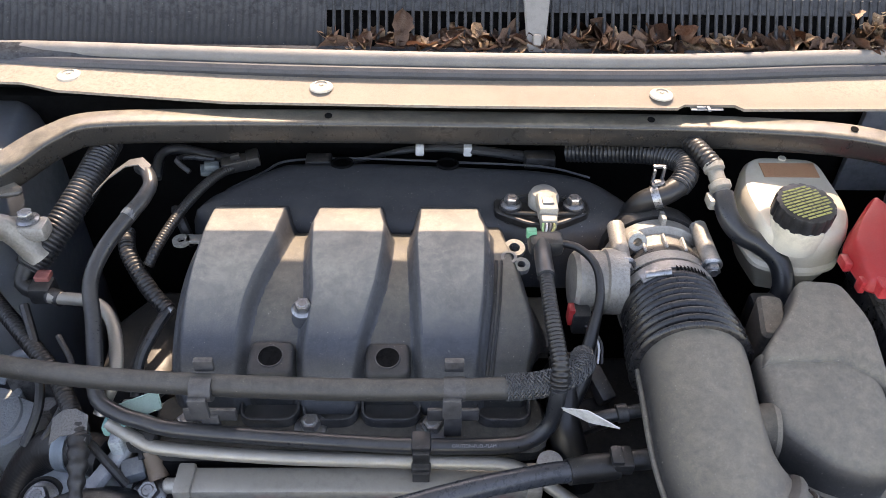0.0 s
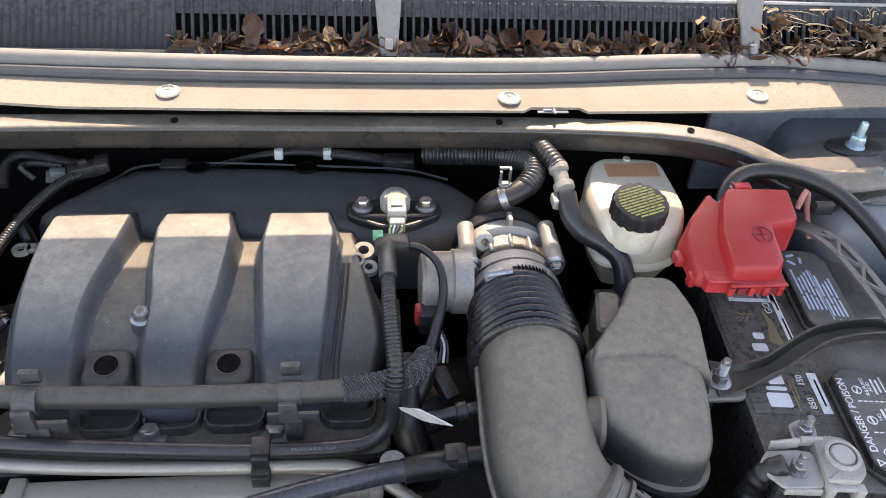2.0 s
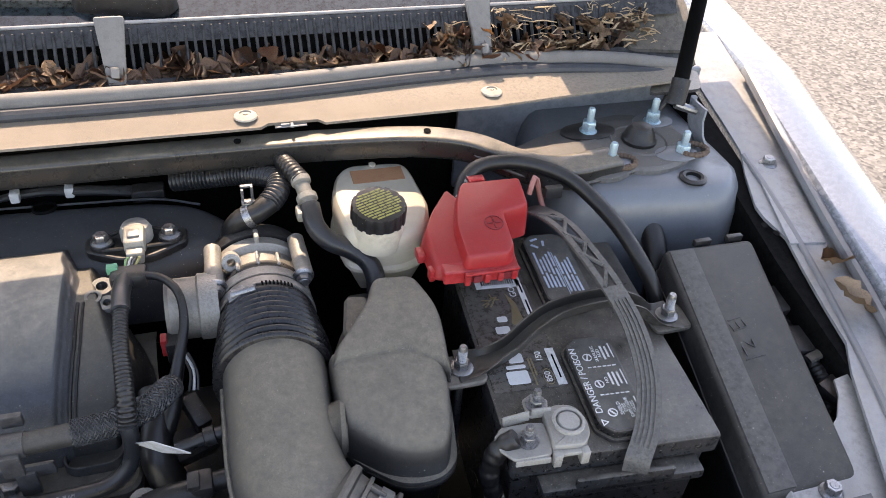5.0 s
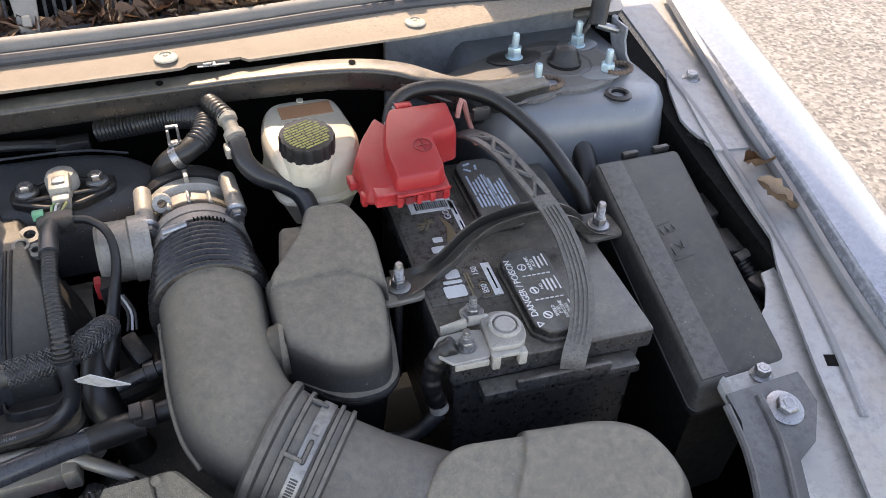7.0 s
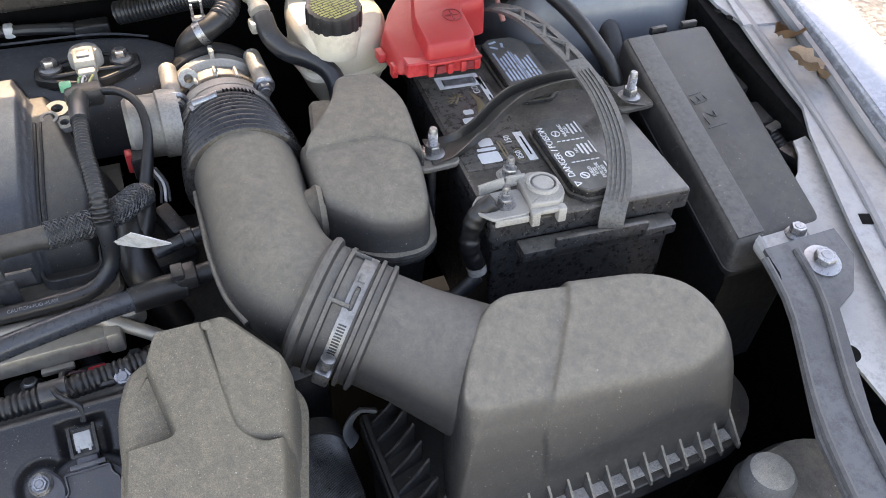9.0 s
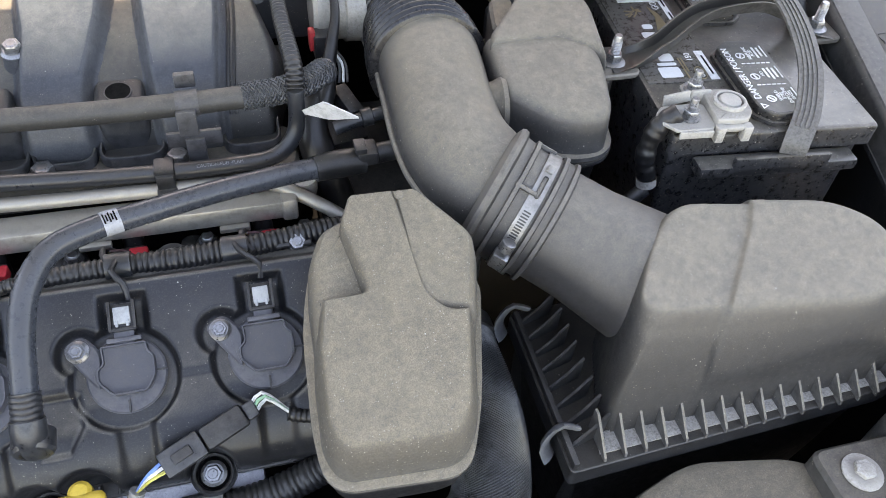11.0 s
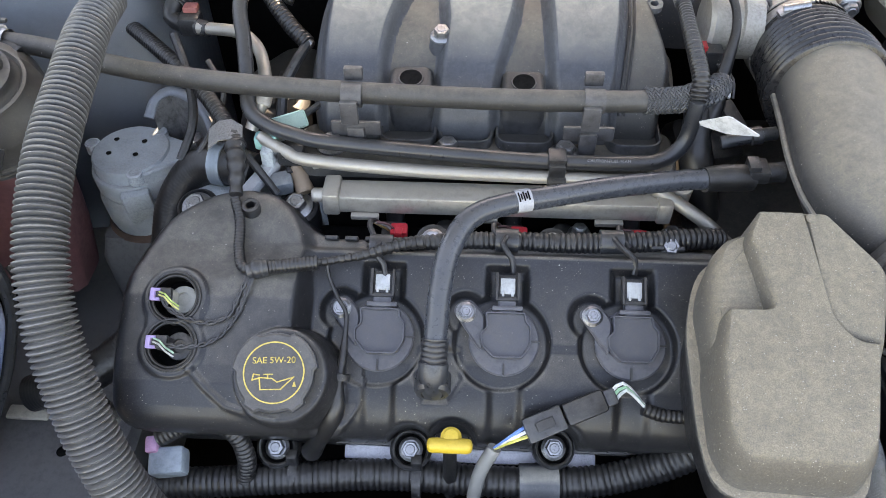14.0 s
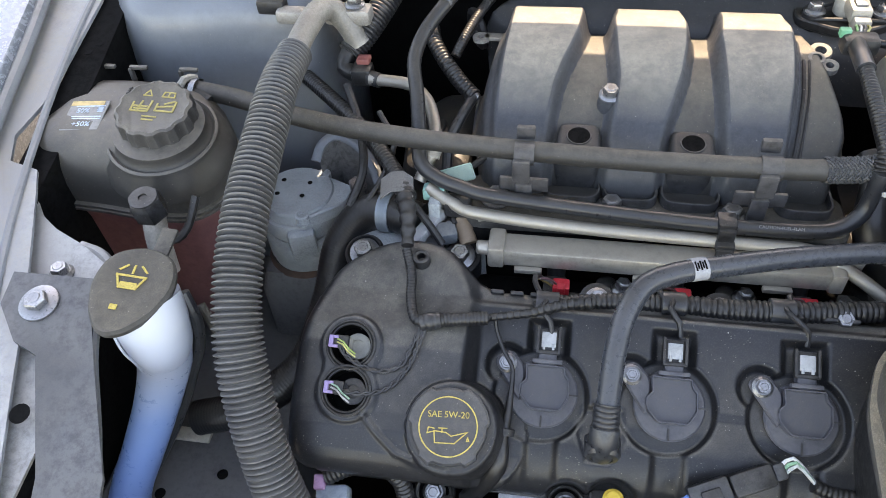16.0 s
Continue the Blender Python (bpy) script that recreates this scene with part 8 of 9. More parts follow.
def washer_filler():
    w = thing("washer_filler", (-0.57, 0.33, 0.55), "pale washer bottle neck with blue fluid and a grey cap", "washer filler")
    part("neck", tube([(-0.561, 0.362, 0.850), (-0.558, 0.357, 0.836), (-0.5555, 0.353, 0.812), (-0.560, 0.356, 0.792)], [0.031, 0.031, 0.028, 0.0245], 28, 0.005), M_neck, w, "white translucent neck")
    part("mould_line", tube([(-0.575, 0.331, 0.850), (-0.572, 0.327, 0.825), (-0.57, 0.331, 0.80), (-0.575, 0.338, 0.78)], 0.0012, 6), M_neck, w)
    part("fluid_column", tube([(-0.559, 0.3555, 0.794), (-0.568, 0.359, 0.765), (-0.588, 0.354, 0.715), (-0.612, 0.338, 0.66), (-0.64, 0.32, 0.60), (-0.66, 0.31, 0.55)], [0.0247, 0.0225, 0.021, 0.0205, 0.0205, 0.022], 28, 0.006), M_fluid, w, "neck filled with blue fluid")
    part("edge_cord", tube([(-0.535, 0.379, 0.842), (-0.527, 0.37, 0.815), (-0.538, 0.374, 0.775), (-0.556, 0.376, 0.735), (-0.575, 0.368, 0.69), (-0.60, 0.35, 0.64), (-0.635, 0.33, 0.58)], 0.0055, 10), M_hose, w)
    part("vent_tube", tube([(-0.54, 0.40, 0.80), (-0.522, 0.385, 0.77), (-0.515, 0.37, 0.74), (-0.49, 0.35, 0.70), (-0.47, 0.34, 0.66)], 0.0045, 10), M_dusty, w)
    o = rounded([(-0.032, 0.0), (-0.022, -0.03), (-0.008, -0.046), (0.008, -0.042), (0.026, -0.024), (0.036, 0.004), (0.028, 0.03), (0.0, 0.038), (-0.026, 0.026)], 0.02, 5)
    mm = pose(-0.566, 0.362, 0.862, 10, 6, 0)
    cp = part("cap", stack(o, [(-0.002, 0), (0.004, -0.001), (0.007, 0.001), (0.008, 0.004), (0.0075, 0.008)], mm), M_dusty, w, "dusty grey snap cap")
    part("tab", box((0.012, 0.045, 0.002), (0.014, 0.03, 0.004), 0.0015, m=mm), M_dusty, cp)
    def bar(a, b, wd=0.0022):
        a, b = Vector(a), Vector(b)
        d = b - a
        return box((0, 0, 0.0084), (d.length + wd, wd, 0.0008), 0, m=mm @ pose((a.x + b.x) / 2, (a.y + b.y) / 2, 0, 0, 0, math.degrees(math.atan2(d.y, d.x))))
    for a, e in (((-0.012, 0.007), (0.012, 0.007)), ((-0.012, 0.007), (-0.007, -0.004)), ((0.012, 0.007), (0.007, -0.004)), ((-0.007, -0.004), (0.007, -0.004)), ((-0.011, 0.012), (-0.006, 0.0165)), ((0.011, 0.012), (0.006, 0.0165)), ((0.0, 0.010), (0.0, 0.0165))):
        part("washer_symbol", bar(a, e, 0.0017), M_print, cp)
    part("washer_symbol", box((0, -0.001, 0.0084), (0.014, 0.004, 0.0008), 0, m=mm), M_print, cp)
    part("small_mark", box((-0.004, -0.022, 0.0084), (0.006, 0.0045, 0.0008), 0, m=mm), M_print, cp)


M_fluid = surf("blue_fluid_plastic", (0.16, 0.25, 0.47), (0.24, 0.34, 0.55), 0.32, bump=0.02, scale=9)
M_neck = surf("white_translucent", (0.5, 0.52, 0.55), (0.42, 0.46, 0.5), 0.4, bump=0.02)
for nm in (M_neck, M_fluid):
    t = nm.node_tree
    bs = t.nodes["Principled BSDF"]
    old = bs.inputs["Base Color"].links[0].from_socket
    geo = t.nodes.new("ShaderNodeNewGeometry")
    sep = t.nodes.new("ShaderNodeSeparateXYZ")
    lev = t.nodes.new("ShaderNodeMapRange")
    mx = t.nodes.new("ShaderNodeMix")
    mx.data_type = "RGBA"
    t.links.new(geo.outputs["Position"], sep.inputs[0])
    t.links.new(sep.outputs["Z"], lev.inputs["Value"])
    for k, v in (("From Min", 0.835), ("From Max", 0.70), ("To Min", 0.0), ("To Max", 1.0)):
        lev.inputs[k].default_value = v
    t.links.new(lev.outputs["Result"], mx.inputs[0])
    mx.inputs[6].default_value = (0.5, 0.55, 0.62, 1)
    mx.inputs[7].default_value = (0.15, 0.26, 0.52, 1)
    t.links.new(mx.outputs[2], bs.inputs["Base Color"])
washer_filler()


def big_hose():
    h = thing("refrigerant_hose", (-0.48, 0.45, 0.6), "thick grey corrugated hose with an aluminium end pipe", "hose")
    part("corrugated", tube([(-0.493, 0.622, 0.922), (-0.494, 0.575, 0.92), (-0.492, 0.523, 0.91), (-0.489, 0.433, 0.883), (-0.482, 0.362, 0.84), (-0.466, 0.312, 0.788), (-0.435, 0.263, 0.71), (-0.39, 0.23, 0.62)], [0.0165, 0.0185, 0.0195, 0.02, 0.0205, 0.0205, 0.021, 0.021], 28, 0.0008, rf=lambda q, n: 1.035 - 0.22 * abs(math.cos(math.pi * q / 0.005)) ** 2.6), M_corr, h, sharp=60)
    part("pipe", tube([(-0.493, 0.615, 0.922), (-0.491, 0.65, 0.927), (-0.486, 0.685, 0.93), (-0.478, 0.70, 0.925), (-0.466, 0.703, 0.91), (-0.452, 0.70, 0.885)], [0.012, 0.012, 0.012, 0.012, 0.012, 0.012], 18), M_alu, h, "bare aluminium pipe")
    part("fitting", join(box((-0.462, 0.708, 0.915), (0.05, 0.022, 0.018), 0.005, m=None), box((-0.515, 0.685, 0.925), (0.03, 0.016, 0.014), 0.003)), M_alu, h)
    place("bolt", bolt_mesh, h, pose(-0.455, 0.71, 0.924))
    part("switch", box((-0.538, 0.695, 0.93), (0.03, 0.018, 0.016), 0.004), M_black, h)


M_corr = surf("grey_corrugated", (0.075, 0.076, 0.077), (0.05, 0.051, 0.052), 0.4, dust=0.5, dust_col=(0.27, 0.245, 0.205), bump=0.1, shed=0.3, blotch=0.5)
big_hose()


def engine_mount():
    e = thing("engine_mount", (-0.515, 0.6, 0.45), "cast aluminium engine mount with five drilled holes", "engine mount")
    c0 = pose(-0.52, 0.608, 0)
    part("top", lathe([(0, 0.753), (0.039, 0.753), (0.0405, 0.7515), (0.041, 0.749), (0.041, 0.738), (0, 0.738)], 44, c0), M_cast, e)
    part("top_arm", stack(rounded([(-0.525, 0.575), (-0.498, 0.568), (-0.462, 0.598), (-0.458, 0.624), (-0.50, 0.642)], 0.008, 4), [(0.735, 0), (0.7485, 0), (0.7505, 0.0015)]), M_cast, e)
    part("middle", lathe([(0.036, 0.738), (0.0445, 0.737), (0.0455, 0.734), (0.0445, 0.716), (0.042, 0.713), (0.041, 0.709), (0.0445, 0.706), (0.0465, 0.702), (0.0455, 0.676), (0.043, 0.664), (0.035, 0.66)], 44, c0), M_cast, e)
    part("front_lug", box((0, 0, 0), (0.03, 0.012, 0.05), 0.004, m=pose(-0.508, 0.566, 0.71, 12, 0, 20)), M_cast, e)
    part("foot", stack(rounded(rect(-0.575, 0.555, -0.45, 0.65), 0.02), [(0.5, 0), (0.63, 0), (0.66, 0.01)]), M_low, e)
    part("rusty_rim", lathe([(0.044, 0.654), (0.048, 0.659), (0.044, 0.666)], 36, pose(-0.522, 0.608, 0)), surf("rust", (0.1, 0.05, 0.03), (0.05, 0.035, 0.03), 0.8), e, "rusty rim")
    hole = shared("hole", lathe([(0, 0), (0.0028, 0), (0.0028, 0.0006), (0, 0.0006)], 12), M_void)
    for x, y in ((-0.540, 0.624), (-0.509, 0.622), (-0.512, 0.600), (-0.541, 0.601)):
        place("hole", hole, e, pose(x, y, 0.7529))
    ear = shared("lug", lathe([(0, -0.012), (0.008, -0.012), (0.008, 0), (0.006, 0.001), (0.003, 0), (0, 0)], 14), M_cast)
    for x, y in ((-0.565, 0.618), (-0.498, 0.640), (-0.504, 0.571)):
        place("lug", ear, e, pose(x, y, 0.7525))


M_cast = surf("grey_cast", (0.36, 0.4, 0.415), (0.23, 0.255, 0.265), 0.7, metal=0.1, dust=0.25, bump=0.7, grain=320, scale=40, speck=0.6)
engine_mount()


def coolant_hoses():
    r = thing("radiator_hose", (-0.46, 0.5, 0.55), "braided black radiator hose with a spring clamp", "hose")
    run = [(-0.365, 0.54, 0.785), (-0.40, 0.55, 0.787), (-0.428, 0.552, 0.776), (-0.452, 0.535, 0.745), (-0.462, 0.50, 0.70), (-0.485, 0.45, 0.65), (-0.54, 0.41, 0.62), (-0.6, 0.4, 0.6)]
    part("hose", tube(run, 0.0192, 28, 0.0012, rf=ribbed(0.0036, 0.02)), M_rubber, r)
    part("clamp", tube([(-0.394, 0.549, 0.787), (-0.406, 0.551, 0.786)], 0.0212, 20, 0.004), surf("clamp_grey", (0.2, 0.24, 0.27), (0.15, 0.18, 0.2), 0.4, metal=0.4), r, "grey spring clamp")
    t = thing("heater_hose", (-0.1, 0.55, 0.84), "dusty grey-black hose clipped along the front of the manifold", "hose")
    part("hose", tube([(-0.612, 0.615, 0.878), (-0.56, 0.606, 0.876), (-0.50, 0.588, 0.873), (-0.44, 0.574, 0.872), (-0.363, 0.562, 0.872), (-0.265, 0.554, 0.872), (-0.15, 0.549, 0.872), (-0.054, 0.549, 0.872), (-0.006, 0.551, 0.872)], 0.0096, 18, 0.008), M_dusthose, t)
    sleeve = [(-0.008, 0.551, 0.872), (0.024, 0.555, 0.872), (0.049, 0.566, 0.871), (0.063, 0.582, 0.868), (0.068, 0.60, 0.855)]
    be = part("braided_end", tube(sleeve, 0.0108, 18, 0.003), M_rubber, t, "braided sleeve")
    part("weave", woven(sleeve, 0.0112, 15, 0.045, 0.0008, 0.002), M_hose, be)
    part("pale_clip", tube([(-0.618, 0.60, 0.884), (-0.612, 0.612, 0.892), (-0.606, 0.622, 0.886)], 0.004, 8), M_milk, t)
    for x in (-0.265, -0.052):
        c = thing("hose_clip", (x, 0.55, 0.8), "black plastic hose holder on the manifold front", "clip", "hose holders")
        part("hook", box((x, 0.566, 0.884), (0.017, 0.006, 0.013), 0.0015, m=None), M_clip, c)
        part("saddle", tube([(x - 0.009, 0.5495, 0.872), (x + 0.009, 0.5495, 0.872)], 0.0108, 18), M_clip, c)
        part("finger", box((x - 0.002, 0.537, 0.862), (0.016, 0.006, 0.024), 0.0015), M_clip, c)
        part("plate", box((x, 0.552, 0.834), (0.046, 0.004, 0.015), 0.0012, m=None), M_clip, c)
        part("stem", box((x, 0.549, 0.822), (0.016, 0.005, 0.028), 0.0015), M_clip, c)
    f = thing("fuel_hose", (-0.2, 0.55, 0.79), "black rubber fuel hose with pale lettering", "hose")
    part("hose", tube([(-0.369, 0.790, 0.93), (-0.364, 0.777, 0.938), (-0.355, 0.768, 0.94), (-0.347, 0.75, 0.938), (-0.350, 0.728, 0.935), (-0.358, 0.712, 0.93), (-0.376, 0.68, 0.915), (-0.383, 0.65, 0.90), (-0.376, 0.619, 0.88), (-0.370, 0.588, 0.860), (-0.366, 0.565, 0.842), (-0.350, 0.556, 0.832), (-0.326, 0.550, 0.8265), (-0.289, 0.543, 0.823), (-0.174, 0.535, 0.8195), (-0.088, 0.530, 0.8185), (-0.01, 0.530, 0.8185), (0.016, 0.533, 0.822), (0.030, 0.538, 0.834), (0.035, 0.543, 0.85), (0.036, 0.546, 0.878)], [0.006, 0.0068] + [0.0072] * 20, 14, 0.006), M_hose, f)
    part("tape_strap", loft([[Vector((x, y, z)), Vector((x + 0.002, y + 0.011, z + 0.001)), Vector((x + 0.002, y + 0.011, z + 0.0022)), Vector((x, y, z + 0.0012))] for x, y, z in ((-0.352, 0.76, 0.944), (-0.362, 0.769, 0.947), (-0.375, 0.768, 0.945), (-0.39, 0.757, 0.938), (-0.405, 0.745, 0.926))]), surf("pale_strap", (0.085, 0.08, 0.074), (0.05, 0.048, 0.045), 0.6, scale=80), f, "pale frayed tape strap")
    part("pale_band", tube([(-0.357, 0.715, 0.931), (-0.360, 0.709, 0.929)], 0.0076, 14), M_runner, f)
    words("CAUTION-FUEL-FLAM", 0.0040, pose(-0.034, 0.5255, 0.8243, 50, 0, 0), surf("faint_ink", (0.2, 0.2, 0.2), (0.1, 0.1, 0.1), 0.6, scale=200), f)
    s = thing("fuel_line", (-0.2, 0.53, 0.78), "bent steel fuel line with a quick connector", "fuel line")
    part("upper", tube([(-0.436, 0.666, 0.865), (-0.395, 0.66, 0.865), (-0.375, 0.645, 0.862), (-0.362, 0.62, 0.858), (-0.354, 0.585, 0.848), (-0.362, 0.573, 0.832), (-0.368, 0.562, 0.82)], 0.0062, 14), M_fuel, s)
    part("collar", tube([(-0.354, 0.59, 0.85), (-0.358, 0.577, 0.838)], 0.0085, 14), M_alu, s)
    part("lower", tube([(-0.358, 0.553, 0.820), (-0.33, 0.541, 0.811), (-0.305, 0.535, 0.807), (-0.2, 0.527, 0.805), (-0.05, 0.522, 0.805), (-0.005, 0.520, 0.804), (0.02, 0.513, 0.796), (0.055, 0.496, 0.781), (0.08, 0.482, 0.764)], 0.0062, 14, 0.008), M_fuel, s)
    part("mint_clip", box((-0.352, 0.553, 0.815), (0.022, 0.014, 0.014), 0.003, m=None), surf("mint_plastic", (0.25, 0.5, 0.45), (0.2, 0.42, 0.38), 0.5), s, "mint green clip")
    part("connector", box((-0.328, 0.546, 0.806), (0.026, 0.02, 0.018), 0.004), M_black, s)
    part("holder", join(box((-0.080, 0.5305, 0.8225), (0.017, 0.019, 0.009), 0.002), box((-0.080, 0.520, 0.815), (0.015, 0.006, 0.016), 0.0015), box((-0.080, 0.5195, 0.806), (0.017, 0.017, 0.009), 0.002), box((-0.080, 0.511, 0.799), (0.015, 0.005, 0.016), 0.001)), M_black, s)
    c = thing("corrugated_vent", (-0.44, 0.74, 0.85), "black corrugated vent hose with an elbow connector", "hose")
    part("hose", tube([(-0.412, 0.83, 0.935), (-0.414, 0.815, 0.932), (-0.426, 0.76, 0.915), (-0.444, 0.72, 0.895), (-0.463, 0.695, 0.876)], 0.0145, 20, 0.0008, rf=ribbed(0.0042, 0.12)), M_hose, c, sharp=60)
    part("elbow", tube([(-0.463, 0.697, 0.878), (-0.468, 0.686, 0.866), (-0.458, 0.68, 0.862), (-0.44, 0.674, 0.863)], 0.0095, 14), M_black, c)
    part("connector", box((-0.446, 0.676, 0.864), (0.022, 0.022, 0.02), 0.004, m=None), M_black, c)
    part("release_tab", box((-0.445, 0.683, 0.877), (0.014, 0.012, 0.006), 0.001), surf("brown_red", (0.25, 0.07, 0.06), (0.2, 0.06, 0.05), 0.5), c, "dull red release tab")
    part("outlet", tube([(-0.438, 0.67, 0.864), (-0.425, 0.665, 0.864)], 0.008, 12), M_black, c)


M_dusthose = surf("dusty_hose", (0.032, 0.031, 0.029), (0.02, 0.02, 0.02), 0.5, dust=0.6, speck=0.4, dust_col=(0.2, 0.175, 0.14), bump=0.1, scale=40)
coolant_hoses()


def harnesses():
    h = thing("left_harness", (-0.4, 0.55, 0.78), "taped and corrugated wiring harness over the valve cover", "wiring harness")
    part("trunk", tube([(-0.53, 0.712, 0.84), (-0.461, 0.641, 0.842), (-0.419, 0.599, 0.834), (-0.388, 0.557, 0.828), (-0.372, 0.53, 0.826)], 0.0085, 14, 0.001, rf=ribbed(0.0042, 0.1)), M_rubber, h, sharp=60)
    part("tape_knot", tube([(-0.38, 0.545, 0.826), (-0.370, 0.512, 0.823), (-0.3656, 0.482, 0.811)], [0.009, 0.0085, 0.0055], 12, 0.002, rf=lambda q, n: 1 + 0.12 * math.sin(q * 500)), M_rubber, h)
    part("loose_tape", loft([[Vector((x, y, z)), Vector((x + 0.004, y - 0.024, z - 0.004)), Vector((x + 0.004, y - 0.024, z - 0.0052)), Vector((x, y, z - 0.0012))] for x, y, z in ((-0.404, 0.552, 0.828), (-0.394, 0.556, 0.835), (-0.382, 0.555, 0.838), (-0.371, 0.551, 0.834))]), surf("grey_cloth_tape", (0.13, 0.125, 0.115), (0.08, 0.078, 0.072), 0.8, bump=0.5, scale=70), h, "frayed grey cloth tape")
    def b(u, v, w):
        return BANK @ Vector((u, v, w))
    part("drop", tube([b(-0.3656, 0.097, 0.0125), b(-0.3578, 0.0755, 0.0175), b(-0.354, 0.0511, 0.0255), b(-0.349, 0.0355, 0.0335), b(-0.343, 0.0295, 0.037), b(-0.335, 0.0287, 0.0375)], 0.0047, 12, 0.0008, rf=ribbed(0.0032, 0.14)), M_rubber, h, sharp=60)
    part("run", tube([b(-0.338, 0.0283, 0.038), b(-0.3278, 0.031, 0.0365), b(-0.3058, 0.0345, 0.035), b(-0.2835, 0.0378, 0.0325)], 0.0064, 14, 0.0008, rf=ribbed(0.0032, 0.12)), M_rubber, h, sharp=60)
    part("thin_run", tube([b(-0.286, 0.0375, 0.032), b(-0.2784, 0.04, 0.0275), b(-0.2651, 0.0431, 0.0255), b(-0.2465, 0.0473, 0.0245), b(-0.2201, 0.0565, 0.0225), b(-0.195, 0.061, 0.022)], [0.0035, 0.0035, 0.004, 0.0046, 0.005, 0.0055], 12, 0.001, rf=lambda q, n: 1 + 0.1 * math.sin(q * 900) + 0.06 * math.sin(q * 2100)), M_rubber, h)
    part("tape_wrap", tube([b(-0.3405, 0.027, 0.0385), b(-0.333, 0.0295, 0.0385), b(-0.3245, 0.0315, 0.037)], [0.0065, 0.0083, 0.0072], 14, 0.002, rf=lambda q, n: 1 + 0.07 * math.sin(q * 1100)), M_hose, h)
    for pts in (((-0.4081, 0.0062, 0.0475), (-0.4013, -0.0067, 0.043), (-0.3832, -0.0152, 0.0405), (-0.3674, -0.0164, 0.0385), (-0.3525, -0.0089, 0.0385), (-0.3442, 0.0124, 0.039), (-0.3388, 0.0242, 0.0385), (-0.334, 0.029, 0.0385)), ((-0.4069, -0.0354, 0.0475), (-0.3911, -0.0374, 0.0435), (-0.3731, -0.0354, 0.0395), (-0.3584, -0.0272, 0.0385), (-0.347, -0.0113, 0.0385), (-0.34, 0.0099, 0.039), (-0.3361, 0.0243, 0.0385))):
        for turn in (0, 1):
            line = smooth_line([b(*p) for p in pts], 0.002)
            part("lead", tube([p + Vector((0.0013 * math.cos(k * 0.8 + 3.14 * turn), 0.0011 * math.sin(k * 0.8 + 3.14 * turn), 0.0008 * math.sin(k * 0.8 + 3.14 * turn))) for k, p in enumerate(line)], 0.0013, 6, 0.002), M_rubber, h, "twisted black lead")
    for v, col in ((0.004, (0.22, 0.3, 0.07)), (0.0015, (0.4, 0.37, 0.12)), (-0.034, (0.2, 0.33, 0.23)), (-0.037, (0.3, 0.3, 0.28))):
        part("bare_wire", tube([b(-0.409, v + 0.002, 0.048), b(-0.404, v + 0.001, 0.0515), b(-0.400, v - 0.004, 0.0495), b(-0.393, v - 0.009, 0.0435)], 0.0008, 6), surf("wire", col, rough=0.5, bump=0), h)
    part("taped_down", tube([b(-0.277, 0.0405, 0.0265), b(-0.2756, 0.0294, 0.0215), b(-0.2676, 0.0119, 0.019), b(-0.2601, 0.0001, 0.0185), b(-0.2587, -0.01, 0.0175), b(-0.2601, -0.0392, 0.0155), b(-0.2632, -0.0602, 0.013), b(-0.2643, -0.0808, 0.008), b(-0.274, -0.0985, -0.008), b(-0.292, -0.118, -0.045)], [0.0016, 0.0018, 0.0018, 0.0022, 0.0042, 0.0058, 0.0085, 0.0078, 0.0075, 0.0095], 12, 0.004), M_rubber, h)
    part("tie", tube([b(-0.2618, -0.052, 0.0142), b(-0.2626, -0.0575, 0.0135)], 0.0094, 14, 0.002), M_black, h)
    e = thing("engine_harness", (-0.08, 0.46, 0.75), "black corrugated engine wiring harness behind the valve cover", "wiring harness")
    part("conduit", tube([(-0.245, 0.445, 0.782), (-0.229, 0.451, 0.783), (-0.172, 0.462, 0.78), (-0.11, 0.464, 0.78), (-0.082, 0.463, 0.78), (-0.02, 0.466, 0.78), (0.04, 0.474, 0.78), (0.07, 0.48, 0.775)], [0.006, 0.0075, 0.009, 0.0095, 0.0105, 0.0105, 0.01, 0.01], 16, 0.0011, rf=ribbed(0.0048, 0.14)), M_rubber, e, sharp=60)
    for x, y0 in ((-0.232, 0.45), (-0.122, 0.462), (-0.03, 0.464)):
        part("loom_tail", tube([(x - 0.002, y0, 0.79), (x - 0.006 + 0.01 * (x > -0.1), y0 - 0.014, 0.792), (x + 0.002 + 0.014 * (x > -0.1), y0 - 0.022, 0.785), (x + 0.004 + 0.012 * (x > -0.1), y0 - 0.03, 0.775)], 0.0026, 8), M_rubber, e)
        part("tape_wrap", tube([(x - 0.012, y0 + 0.001, 0.782), (x + 0.008, y0 + 0.001, 0.782)], 0.0112, 14, 0.003), M_hose, e)
    f = thing("front_harness", (-0.15, 0.31, 0.58), "thick black corrugated harness along the front of the engine", "wiring harness")
    part("conduit", tube([(-0.44, 0.30, 0.615), (-0.36, 0.305, 0.62), (-0.32, 0.308, 0.622), (-0.229, 0.316, 0.622), (-0.125, 0.314, 0.622), (-0.05, 0.315, 0.625), (0.0, 0.322, 0.635), (0.042, 0.33, 0.655), (0.07, 0.345, 0.67)], 0.0145, 18, 0.0013, rf=ribbed(0.0056, 0.1)), M_rubber, f, sharp=60)
    for x in (-0.31, -0.198):
        part("tie", tube([(x - 0.004, 0.312, 0.622), (x + 0.004, 0.312, 0.622)], 0.0158, 16), M_black, f)
        part("tie_stud", box((x, 0.318, 0.642), (0.01, 0.01, 0.016), 0.002), M_black, f)
